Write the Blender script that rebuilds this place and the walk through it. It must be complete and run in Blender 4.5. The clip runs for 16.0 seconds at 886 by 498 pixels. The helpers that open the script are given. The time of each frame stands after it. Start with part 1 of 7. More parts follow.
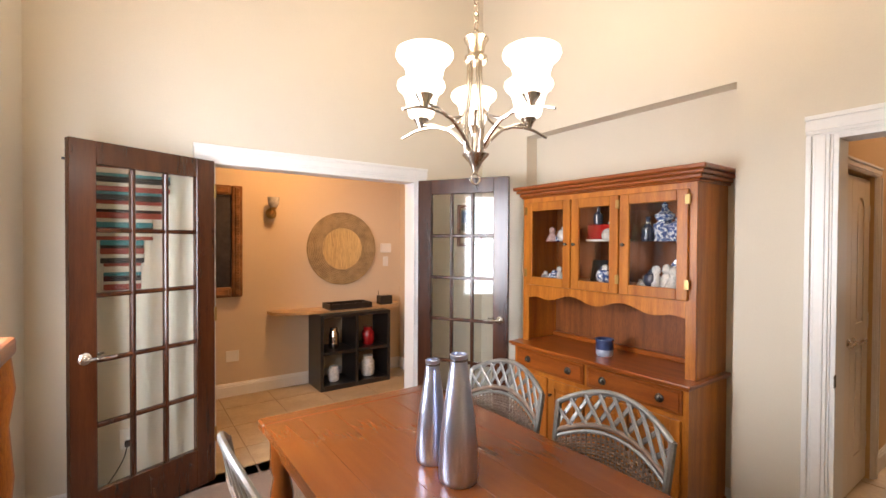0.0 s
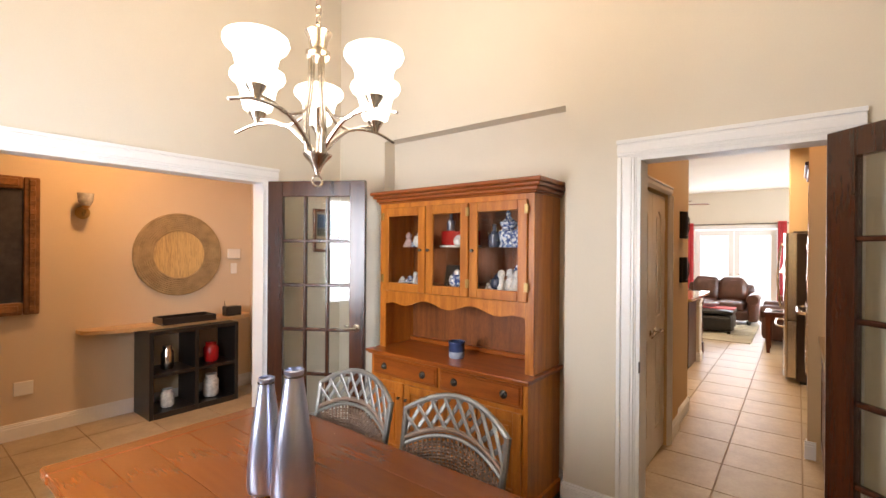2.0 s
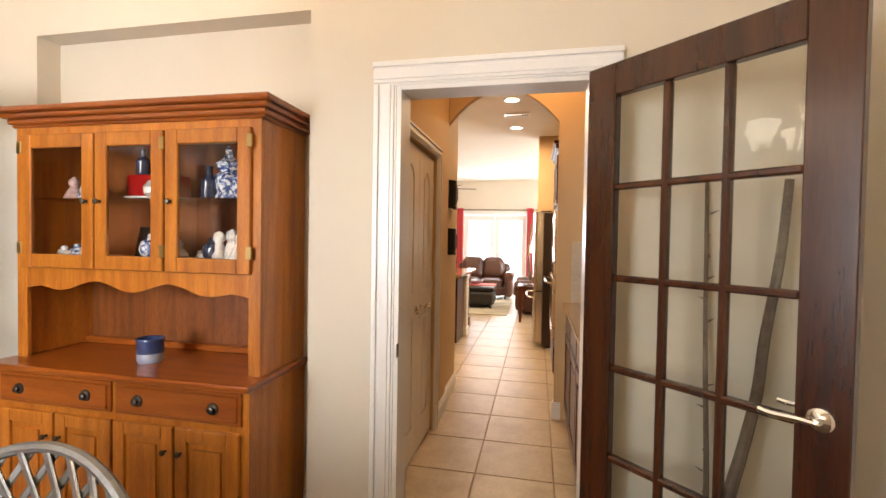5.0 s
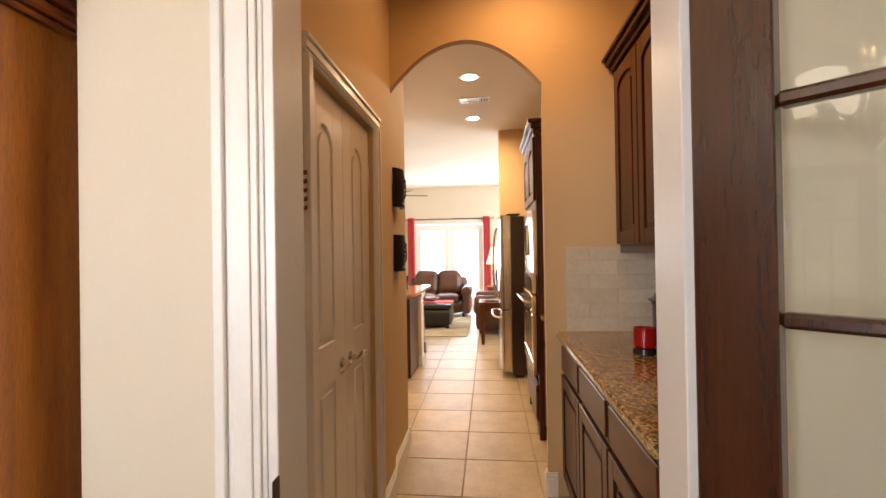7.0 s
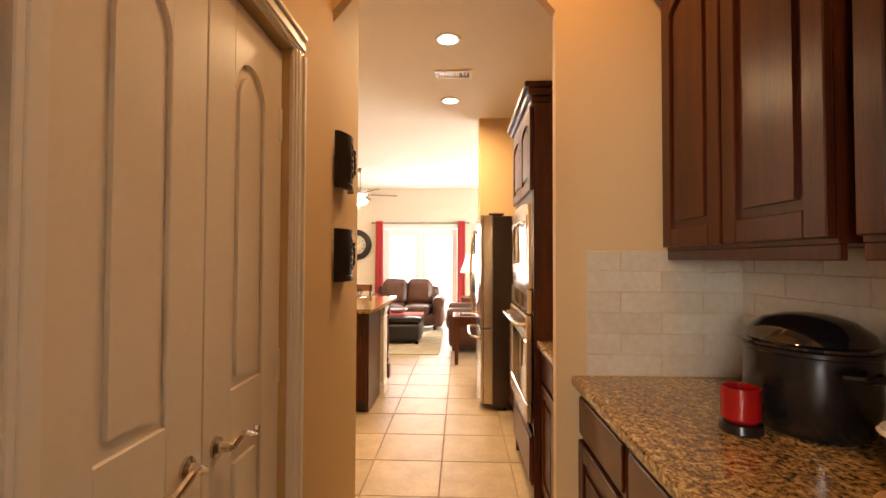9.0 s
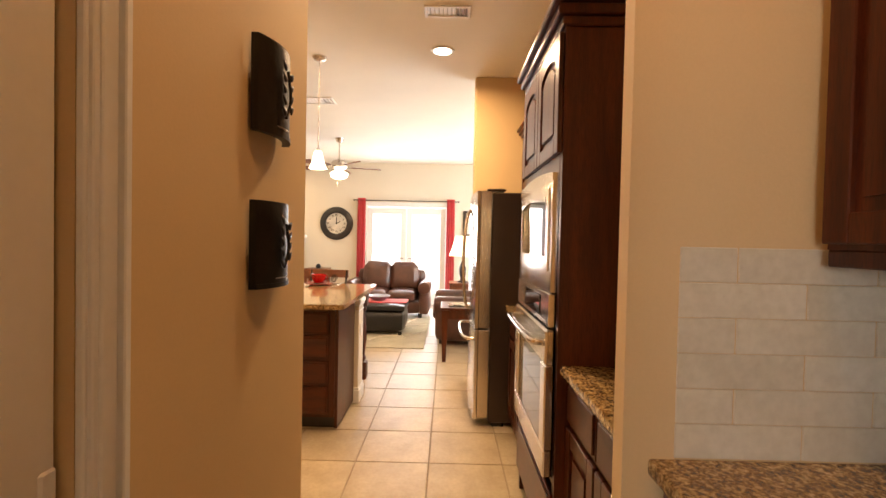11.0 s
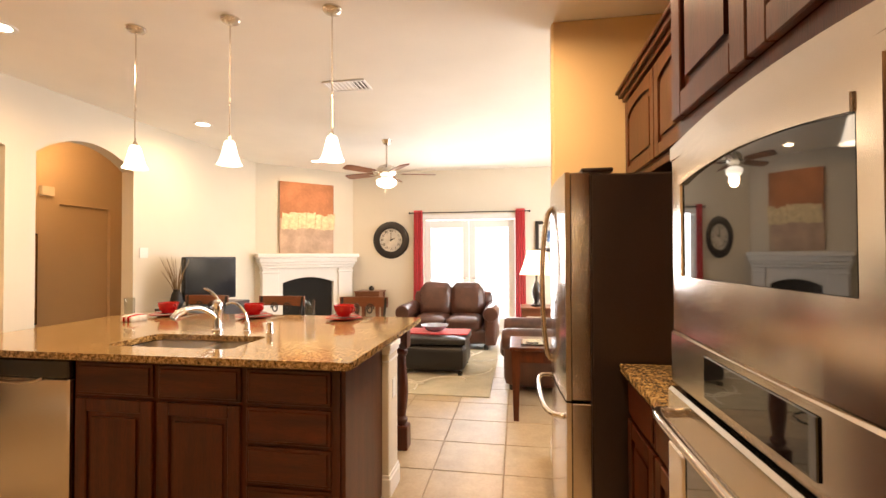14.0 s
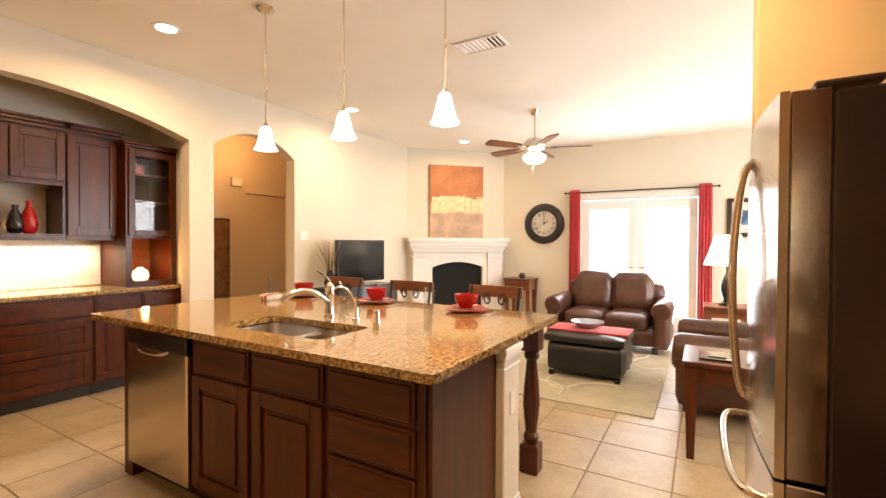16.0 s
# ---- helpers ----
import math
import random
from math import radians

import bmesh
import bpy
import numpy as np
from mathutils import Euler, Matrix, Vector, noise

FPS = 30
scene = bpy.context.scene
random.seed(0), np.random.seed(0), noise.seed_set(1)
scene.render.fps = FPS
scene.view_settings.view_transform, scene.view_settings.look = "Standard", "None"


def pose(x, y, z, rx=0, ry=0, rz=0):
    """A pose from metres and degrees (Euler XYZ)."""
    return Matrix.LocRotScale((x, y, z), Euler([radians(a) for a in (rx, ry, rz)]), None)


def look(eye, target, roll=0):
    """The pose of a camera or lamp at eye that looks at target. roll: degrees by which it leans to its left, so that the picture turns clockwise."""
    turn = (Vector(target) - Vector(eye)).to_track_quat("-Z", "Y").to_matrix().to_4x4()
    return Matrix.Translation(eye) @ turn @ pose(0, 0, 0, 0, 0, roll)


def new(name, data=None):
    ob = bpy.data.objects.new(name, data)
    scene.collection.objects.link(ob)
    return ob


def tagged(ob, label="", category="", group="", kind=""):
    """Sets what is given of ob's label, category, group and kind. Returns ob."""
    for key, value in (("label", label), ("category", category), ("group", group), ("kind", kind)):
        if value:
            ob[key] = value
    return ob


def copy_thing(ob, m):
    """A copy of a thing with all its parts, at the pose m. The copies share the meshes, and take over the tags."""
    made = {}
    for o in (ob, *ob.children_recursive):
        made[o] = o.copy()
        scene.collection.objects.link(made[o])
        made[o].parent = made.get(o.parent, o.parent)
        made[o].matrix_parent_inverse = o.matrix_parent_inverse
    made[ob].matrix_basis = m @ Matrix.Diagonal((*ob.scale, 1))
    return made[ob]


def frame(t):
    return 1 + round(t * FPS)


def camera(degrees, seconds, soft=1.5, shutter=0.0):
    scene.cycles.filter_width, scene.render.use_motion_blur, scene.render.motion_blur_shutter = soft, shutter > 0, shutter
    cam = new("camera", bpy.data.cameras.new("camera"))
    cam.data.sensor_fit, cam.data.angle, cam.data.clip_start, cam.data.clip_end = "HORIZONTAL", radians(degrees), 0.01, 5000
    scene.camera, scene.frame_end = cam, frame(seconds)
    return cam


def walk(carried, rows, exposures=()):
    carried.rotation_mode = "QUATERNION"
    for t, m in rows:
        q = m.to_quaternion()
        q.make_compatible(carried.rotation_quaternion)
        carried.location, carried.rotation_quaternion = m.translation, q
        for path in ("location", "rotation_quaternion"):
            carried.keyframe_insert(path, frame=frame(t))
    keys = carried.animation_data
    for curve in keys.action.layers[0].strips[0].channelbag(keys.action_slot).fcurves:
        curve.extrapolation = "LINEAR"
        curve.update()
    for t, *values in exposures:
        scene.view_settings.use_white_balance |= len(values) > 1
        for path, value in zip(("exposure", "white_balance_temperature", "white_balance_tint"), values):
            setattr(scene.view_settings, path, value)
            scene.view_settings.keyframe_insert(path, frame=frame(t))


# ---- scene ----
cam = camera(89.2, 16.0)
PATH = [
    (0, (0.986, 1.234, 1.537), (2.134, 2.871, 1.509), 0.3),
    (0.5, (1.022, 1.217, 1.537), (2.29, 2.764, 1.522), 0.0),
    (1, (1.05, 1.217, 1.537), (2.424, 2.67, 1.53), 0.2),
    (1.5, (1.068, 1.203, 1.539), (2.537, 2.559, 1.53), 0.4),
    (2, (1.087, 1.213, 1.54), (2.656, 2.453, 1.539), 0.4),
    (2.5, (1.115, 1.226, 1.523), (2.791, 2.316, 1.529), 0.4),
    (3, (1.163, 1.252, 1.501), (2.945, 2.158, 1.494), 0.8),
    (3.5, (1.239, 1.27, 1.467), (3.108, 1.98, 1.454), 1.2),
    (4, (1.361, 1.282, 1.427), (3.283, 1.835, 1.405), 1.2),
    (4.5, (1.553, 1.293, 1.409), (3.502, 1.739, 1.37), 1.1),
    (4.7, (1.65, 1.296, 1.399), (3.603, 1.727, 1.357), 1.1),
    (6.8, (2.745, 1.441, 1.375), (4.733, 1.661, 1.37), -0.9),
    (7, (2.829, 1.468, 1.368), (4.818, 1.667, 1.382), -0.9),
    (7.5, (3.024, 1.481, 1.35), (5.013, 1.681, 1.402), -0.9),
    (8, (3.239, 1.485, 1.359), (5.228, 1.689, 1.425), -0.5),
    (8.5, (3.423, 1.481, 1.351), (5.415, 1.645, 1.42), -0.2),
    (9, (3.668, 1.515, 1.349), (5.666, 1.592, 1.397), 0.2),
    (9.2, (3.752, 1.538, 1.35), (5.751, 1.586, 1.387), 0.3),
    (11.3, (4.521, 1.554, 1.394), (6.52, 1.577, 1.347), 1.2),
    (11.5, (4.606, 1.571, 1.397), (6.605, 1.608, 1.348), 0.9),
    (12, (4.825, 1.585, 1.42), (6.821, 1.693, 1.381), 0.8),
    (12.5, (5.035, 1.585, 1.426), (7.028, 1.754, 1.401), 0.5),
    (13, (5.246, 1.583, 1.413), (7.24, 1.747, 1.416), 0.3),
    (13.5, (5.458, 1.56, 1.401), (7.443, 1.799, 1.422), 0.0),
    (14, (5.652, 1.542, 1.382), (7.625, 1.869, 1.413), -0.2),
    (14.5, (5.853, 1.544, 1.377), (7.813, 1.938, 1.398), 0.0),
    (15, (6.011, 1.541, 1.365), (7.941, 2.066, 1.375), 0.3),
    (15.5, (6.162, 1.519, 1.364), (8.002, 2.303, 1.349), 0.2),
    (16, (6.259, 1.497, 1.356), (7.987, 2.503, 1.326), 0.3),
]
EXPO = [(0.0, -0.05, 6150, 15), (2.8, -0.1, 6150, 14), (4.0, 0.05, 6450, 14), (4.7, 0.12, 6550, 14), (7.0, 0.05, 6550, 15), (7.6, 0.06, 6650, 15), (8.4, 0.15, 7300, 17), (9.2, 0.26, 7400, 18), (11.3, 0.06, 6850, 15), (12.0, 0.0, 6800, 15), (12.8, 0.1, 6750, 15), (14.0, 0.02, 6750, 15), (16.0, 0.0, 6750, 15)]
walk(cam, [(t, look(eye, target, roll)) for t, eye, target, roll in PATH], EXPO)

# ---- world, sun and daylight ----
world = bpy.data.worlds.new("sky")
scene.world = world
world.use_nodes = True
_nt = world.node_tree
_sky = _nt.nodes.new("ShaderNodeTexSky")
_sky.sky_type, _sky.sun_disc = "NISHITA", False
_sky.sun_elevation, _sky.sun_rotation = radians(48), radians(120)
_nt.nodes["Background"].inputs[1].default_value = 0.12
_nt.links.new(_sky.outputs[0], _nt.nodes["Background"].inputs[0])
sun = new("sun", bpy.data.lights.new("sun", "SUN"))
sun.data.energy, sun.data.angle, sun.data.color = 3.0, radians(0.5), (1, 0.95, 0.88)
sun.matrix_world = look((20, -12, 20), (10, 2, 0))

WARM, SOFT, DAY = (1.0, 0.52, 0.19), (1.0, 0.7, 0.4), (0.93, 0.97, 1.0)


def point_lamp(name, at, watts, colour, size=0.03):
    ob = new(name, bpy.data.lights.new(name, "POINT"))
    ob.data.energy, ob.data.color, ob.data.shadow_soft_size = watts, colour, size
    ob.location = at
    return ob


def area_lamp(name, eye, target, w, h, watts, colour, spread=180):
    ob = new(name, bpy.data.lights.new(name, "AREA"))
    ob.data.shape, ob.data.size, ob.data.size_y = "RECTANGLE", w, h
    ob.data.energy, ob.data.color, ob.data.spread = watts, colour, radians(spread)
    ob.matrix_world = look(eye, target)
    return ob


CEIL = 2.95
ORIGIN = Matrix.Identity(4)
DINING = Matrix.Translation((-0.07, 0, 0))  # the dining room and foyer as one block
# (4.95, 1.25) and (2.3, 5.3) are unseen, added to light hall and foyer.
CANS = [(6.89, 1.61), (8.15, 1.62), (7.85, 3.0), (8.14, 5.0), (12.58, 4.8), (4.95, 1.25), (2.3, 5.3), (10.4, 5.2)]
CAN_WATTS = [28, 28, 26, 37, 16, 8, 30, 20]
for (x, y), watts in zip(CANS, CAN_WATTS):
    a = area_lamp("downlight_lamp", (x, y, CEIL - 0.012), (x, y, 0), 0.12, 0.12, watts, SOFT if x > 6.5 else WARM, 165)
# daylight in the openings of the windows
area_lamp("patio_daylight", (13.66, 2.4, 1.12), (10, 2.4, 1.0), 1.35, 1.9, 85, DAY)
area_lamp("living_window_daylight", (11.3, -1.36, 1.5), (11.3, 3, 1.2), 3.2, 1.7, 165, DAY)
area_lamp("dining_window_daylight", (0.56, 3.05, 1.5), (3, 3.05, 1.5), 0.95, 1.35, 85, DAY)

# ---- materials ----
def nodes_of(name):
    m = bpy.data.materials.new(name)
    m.use_nodes = True
    return m, m.node_tree, m.node_tree.nodes["Principled BSDF"]


def link(nt, a, b):
    nt.links.new(a, b)


def coords(nt, scale=(1, 1, 1)):
    tc = nt.nodes.new("ShaderNodeTexCoord")
    mp = nt.nodes.new("ShaderNodeMapping")
    mp.inputs["Scale"].default_value = scale
    link(nt, tc.outputs["Object"], mp.inputs["Vector"])
    return mp.outputs["Vector"]


def noise_tex(nt, vec, scale, detail=4, rough=0.55):
    n = nt.nodes.new("ShaderNodeTexNoise")
    n.inputs["Scale"].default_value, n.inputs["Detail"].default_value, n.inputs["Roughness"].default_value = scale, detail, rough
    link(nt, vec, n.inputs["Vector"])
    return n.outputs["Fac"]


def ramp(nt, fac, stops):
    r = nt.nodes.new("ShaderNodeValToRGB")
    while len(r.color_ramp.elements) < len(stops):
        r.color_ramp.elements.new(0.5)
    for el, (pos, col) in zip(r.color_ramp.elements, stops):
        el.position, el.color = pos, (*col, 1)
    link(nt, fac, r.inputs["Fac"])
    return r.outputs["Color"]


def mixc(nt, fac, a, b, mode="MIX"):
    m = nt.nodes.new("ShaderNodeMix")
    m.data_type, m.blend_type = "RGBA", mode
    for sock, v in ((m.inputs[0], fac), (m.inputs[6], a), (m.inputs[7], b)):
        if isinstance(v, (int, float)):
            sock.default_value = v
        elif isinstance(v, tuple):
            sock.default_value = (*v, 1)
        else:
            link(nt, v, sock)
    return m.outputs[2]


def bump(nt, bsdf, height, strength, dist=0.01):
    b = nt.nodes.new("ShaderNodeBump")
    b.inputs["Strength"].default_value, b.inputs["Distance"].default_value = strength, dist
    link(nt, height, b.inputs["Height"])
    link(nt, b.outputs["Normal"], bsdf.inputs["Normal"])


def dim(c, k):
    return tuple(v * k for v in c)


def plain(name, col, rough=0.5, metal=0.0, var=0.12, big=1.5, small=40.0, bumps=0.0, coat=0.0, sheen=0.0):
    """Paint, cloth, plastic or metal: one colour with stains at two scales and a fine relief."""
    m, nt, b = nodes_of(name)
    v = coords(nt)
    n1, n2 = noise_tex(nt, v, big), noise_tex(nt, v, small)
    c1 = ramp(nt, n1, [(0.3, dim(col, 1 - var)), (0.7, dim(col, 1 + var * 0.5))])
    c2 = ramp(nt, n2, [(0.3, dim((1, 1, 1), 1 - var * 0.6)), (0.7, (1, 1, 1))])
    link(nt, mixc(nt, 1.0, c1, c2, "MULTIPLY"), b.inputs["Base Color"])
    r = nt.nodes.new("ShaderNodeMapRange")
    r.inputs[3].default_value, r.inputs[4].default_value = max(rough - 0.08, 0.02), min(rough + 0.1, 1)
    link(nt, n1, r.inputs[0])
    link(nt, r.outputs[0], b.inputs["Roughness"])
    b.inputs["Metallic"].default_value = metal
    b.inputs["Coat Weight"].default_value = coat
    b.inputs["Sheen Weight"].default_value = sheen
    if bumps:
        bump(nt, b, n2, bumps, 0.004)
    return m


def wood(name, dark, light, rough=0.35, axis="z", grain=9.0, coat=0.15, pores=0.6):
    """Grain stretched along one axis, with pores and slow colour drift between boards."""
    m, nt, b = nodes_of(name)
    s = {"x": (0.5, 6, 6), "y": (6, 0.5, 6), "z": (6, 6, 0.5)}[axis]
    v = coords(nt, s)
    n1 = noise_tex(nt, v, grain * 0.35, 6, 0.6)
    n2 = noise_tex(nt, coords(nt, tuple(q * 6 for q in s)), grain, 3, 0.6)
    c = ramp(nt, n1, [(0.28, dark), (0.5, dim(tuple((p + q) / 2 for p, q in zip(dark, light)), 1.0)), (0.72, light)])
    c = mixc(nt, 1.0, c, ramp(nt, n2, [(0.32, dim((1.03, 1.0, 0.97), pores)), (0.55, (1, 1, 1))]), "MULTIPLY")
    info = nt.nodes.new("ShaderNodeObjectInfo")
    c = mixc(nt, 1.0, c, ramp(nt, info.outputs["Random"], [(0, (0.86, 0.86, 0.86)), (1, (1.1, 1.08, 1.06))]), "MULTIPLY")
    link(nt, c, b.inputs["Base Color"])
    b.inputs["Roughness"].default_value = rough
    b.inputs["Coat Weight"].default_value = coat
    b.inputs["Coat Roughness"].default_value = 0.2
    bump(nt, b, n2, 0.3 * (1 - pores), 0.002)
    return m


def steel(name, col=(0.6, 0.53, 0.45), rough=0.17, axis=(1, 1, 60)):
    m, nt, b = nodes_of(name)
    n = noise_tex(nt, coords(nt, tuple(q * 4 for q in axis)), 14, 2)
    b.inputs["Metallic"].default_value = 1.0
    link(nt, ramp(nt, n, [(0.3, dim(col, 0.985)), (0.7, dim(col, 1.01))]), b.inputs["Base Color"])
    r = nt.nodes.new("ShaderNodeMapRange")
    r.inputs[3].default_value, r.inputs[4].default_value = rough - 0.02, rough + 0.03
    link(nt, n, r.inputs[0])
    link(nt, r.outputs[0], b.inputs["Roughness"])
    return m


def glass(name, tint=(1, 1, 1), ior=1.45, rough=0.0):
    m, nt, b = nodes_of(name)
    nt.nodes.remove(b)
    out = nt.nodes["Material Output"]
    tr, gl, lw, mx, pw, ma = (nt.nodes.new("ShaderNode" + k) for k in ("BsdfTransparent", "BsdfGlossy", "LayerWeight", "MixShader", "Math", "Math"))
    tr.inputs[0].default_value = (*tint, 1)
    gl.inputs["Roughness"].default_value = rough
    f0 = ((ior - 1) / (ior + 1)) ** 2
    lw.inputs["Blend"].default_value = 0.5
    pw.operation, ma.operation = "POWER", "MULTIPLY_ADD"
    pw.inputs[1].default_value = 5
    ma.inputs[1].default_value, ma.inputs[2].default_value = 1 - f0, f0
    link(nt, lw.outputs["Facing"], pw.inputs[0])
    link(nt, pw.outputs[0], ma.inputs[0])
    link(nt, ma.outputs[0], mx.inputs[0])
    link(nt, tr.outputs[0], mx.inputs[1])
    link(nt, gl.outputs[0], mx.inputs[2])
    link(nt, mx.outputs[0], out.inputs["Surface"])
    return m


def glow(name, col, strength, base=(0.9, 0.88, 0.82)):
    m, nt, b = nodes_of(name)
    b.inputs["Base Color"].default_value = (*base, 1)
    b.inputs["Emission Color"].default_value = (*col, 1)
    b.inputs["Emission Strength"].default_value = strength
    b.inputs["Roughness"].default_value = 0.3
    return m


def granite(name):
    m, nt, b = nodes_of(name)
    v = coords(nt)
    vo = nt.nodes.new("ShaderNodeTexVoronoi")
    vo.inputs["Scale"].default_value = 55
    link(nt, v, vo.inputs["Vector"])
    n1, n2, n3 = noise_tex(nt, v, 50, 5, 0.68), noise_tex(nt, v, 105, 3, 0.7), noise_tex(nt, v, 2.2, 3)
    c = ramp(nt, n1, [(0.35, (0.018, 0.011, 0.006)), (0.43, (0.085, 0.046, 0.02)), (0.49, (0.27, 0.17, 0.07)), (0.56, (0.5, 0.36, 0.17)), (0.64, (0.74, 0.6, 0.36))])
    c = mixc(nt, 0.42, c, ramp(nt, n2, [(0.4, (0.03, 0.025, 0.012)), (0.5, (0.4, 0.25, 0.12)), (0.62, (0.78, 0.64, 0.44))]), "MIX")
    c = mixc(nt, 0.5, c, ramp(nt, vo.outputs["Distance"], [(0.12, (0.25, 0.22, 0.2)), (0.5, (1, 1, 1))]), "MULTIPLY")
    c = mixc(nt, 1.0, c, ramp(nt, n3, [(0.3, (0.7, 0.63, 0.5)), (0.7, (1.0, 0.95, 0.82))]), "MULTIPLY")
    h = nt.nodes.new("ShaderNodeHueSaturation")
    h.inputs["Saturation"].default_value = 1.0
    link(nt, c, h.inputs["Color"])
    link(nt, h.outputs[0], b.inputs["Base Color"])
    b.inputs["Roughness"].default_value = 0.12
    b.inputs["Coat Weight"].default_value = 0.3
    b.inputs["Coat Roughness"].default_value = 0.05
    return m


def tile_mat(name, a, c, rough=0.3, spread=0.12):
    """Glazed stone-look tile: cloudy mottling, each piece a little lighter or darker."""
    m, nt, b = nodes_of(name)
    tc = nt.nodes.new("ShaderNodeTexCoord")
    info = nt.nodes.new("ShaderNodeObjectInfo")
    add = nt.nodes.new("ShaderNodeVectorMath")
    mul = nt.nodes.new("ShaderNodeVectorMath")
    mul.operation, mul.inputs[1].default_value = "SCALE", (0, 0, 0)
    geo = nt.nodes.new("ShaderNodeNewGeometry")
    link(nt, info.outputs["Location"], mul.inputs[0])
    mul.inputs["Scale"].default_value = 3.7
    link(nt, tc.outputs["Object"], add.inputs[0])
    link(nt, mul.outputs[0], add.inputs[1])
    n1, n2 = noise_tex(nt, add.outputs[0], 4.5, 6, 0.65), noise_tex(nt, add.outputs[0], 45, 3)
    col = ramp(nt, n1, [(0.3, a), (0.7, c)])
    col = mixc(nt, 1.0, col, ramp(nt, n2, [(0.3, (0.9, 0.89, 0.87)), (0.65, (1, 1, 1))]), "MULTIPLY")
    isl = nt.nodes.new("ShaderNodeMath")
    link(nt, info.outputs["Random"], isl.inputs[0])
    link(nt, geo.outputs["Random Per Island"], isl.inputs[1])
    fr = nt.nodes.new("ShaderNodeMath")
    fr.operation = "FRACT"
    link(nt, isl.outputs[0], fr.inputs[0])
    col = mixc(nt, 1.0, col, ramp(nt, fr.outputs[0], [(0, dim((1, 0.99, 0.97), 1 - spread)), (1, (1, 1, 1))]), "MULTIPLY")
    link(nt, col, b.inputs["Base Color"])
    r = nt.nodes.new("ShaderNodeMapRange")
    r.inputs[3].default_value, r.inputs[4].default_value = rough - 0.08, rough + 0.14
    link(nt, n1, r.inputs[0])
    link(nt, r.outputs[0], b.inputs["Roughness"])
    bump(nt, b, n1, 0.06, 0.004)
    return m


M_CREAM = plain("cream_wall_paint", (0.68, 0.62, 0.51), 0.75, var=0.05, big=0.8, small=140, bumps=0.09)
M_TAN = plain("tan_wall_paint", (0.66, 0.53, 0.37), 0.75, var=0.05, big=0.8, small=140, bumps=0.09)
M_GOLD = plain("gold_wall_paint", (0.66, 0.47, 0.25), 0.75, var=0.05, big=0.8, small=140, bumps=0.09)
M_CEIL = plain("ceiling_paint", (0.84, 0.81, 0.74), 0.85, var=0.04, small=120, bumps=0.35)
M_TRIM = plain("white_trim_paint", (0.82, 0.81, 0.79), 0.35, var=0.05, small=60, bumps=0.04)
M_DOORPAINT = plain("white_door_paint", (0.8, 0.76, 0.7), 0.32, var=0.05, small=60, bumps=0.05)
M_CARPET = plain("brown_carpet", (0.2, 0.13, 0.085), 0.95, var=0.35, big=3, small=260, bumps=0.9, sheen=0.3)
M_DARKDOOR = wood("dark_mahogany_door", (0.03, 0.0085, 0.003), (0.085, 0.025, 0.0085), 0.27, "z", 6, 0.3, 0.8)
M_OAK = wood("honey_oak", (0.33, 0.092, 0.009), (0.6, 0.22, 0.026), 0.34, "z", 10, 0.25, 0.72)
M_OAKH = wood("honey_oak_along", (0.21, 0.042, 0.005), (0.4, 0.11, 0.014), 0.28, "y", 10, 0.35, 0.75)
# Honey oak toned down to about half, used for the hutch back boards.
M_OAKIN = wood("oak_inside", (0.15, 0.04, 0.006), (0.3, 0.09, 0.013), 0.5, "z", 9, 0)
M_TABLE = wood("cherry_table_top", (0.145, 0.037, 0.005), (0.18, 0.049, 0.0066), 0.27, "y", 11, 0.35, 0.93)
M_CAB = wood("dark_walnut_cabinet", (0.03, 0.0052, 0.0014), (0.105, 0.0225, 0.0052), 0.3, "z", 8, 0.05)
M_CABH = wood("dark_walnut_drawer", (0.03, 0.0052, 0.0014), (0.105, 0.0225, 0.0052), 0.3, "y", 8, 0.05)
for _m in (M_CAB, M_CABH):
    _m.node_tree.nodes["Principled BSDF"].inputs["Specular IOR Level"].default_value = 0.32
M_CHERRY = wood("red_brown_wood", (0.1, 0.03, 0.012), (0.26, 0.09, 0.035), 0.35, "y", 8, 0.25)
M_BLACKWOOD = plain("black_stained_wood", (0.016, 0.013, 0.012), 0.35, var=0.3, small=80, bumps=0.1, coat=0.2)
M_MAPLE = wood("maple_shelf", (0.5, 0.3, 0.12), (0.7, 0.47, 0.23), 0.35, "x", 8, 0.3)
M_GLASS = glass("clear_glass")
M_DOORGLASS = glass("door_glass", (0.97, 0.985, 0.97), 1.5)
M_TUMBLER = glass("tumbler_glass", (0.92, 0.94, 0.94), 1.6)
M_STEEL = steel("brushed_steel")
M_STEELX = steel("brushed_steel_across", axis=(60, 60, 1))
M_SINK = plain("satin_sink_steel", (0.6, 0.57, 0.53), 0.3, 1.0, 0.08, small=90)
M_TVSCREEN = plain("matt_black_screen", (0.006, 0.006, 0.008), 0.12, var=0.1)
M_CHROME = plain("chrome", (0.8, 0.8, 0.8), 0.08, 1.0, 0.05)
M_NICKEL = plain("brushed_nickel", (0.66, 0.6, 0.52), 0.25, 1.0, 0.1, small=90)
M_PEWTER = plain("pewter_pull", (0.12, 0.1, 0.08), 0.4, 0.9, 0.3, small=90, bumps=0.2)
M_FRIDGESIDE = plain("dark_grey_fridge_side", (0.095, 0.07, 0.059), 0.3, 0.8, 0.12, small=140, bumps=0.2)
M_VASE = steel("brushed_aluminium_vase", (0.5, 0.54, 0.68), 0.3, (60, 60, 0.6))
M_BLACK = plain("black_plastic", (0.012, 0.012, 0.013), 0.25, var=0.3, coat=0.2)
M_BLACKGLASS, _nt, _b = nodes_of("black_glass")
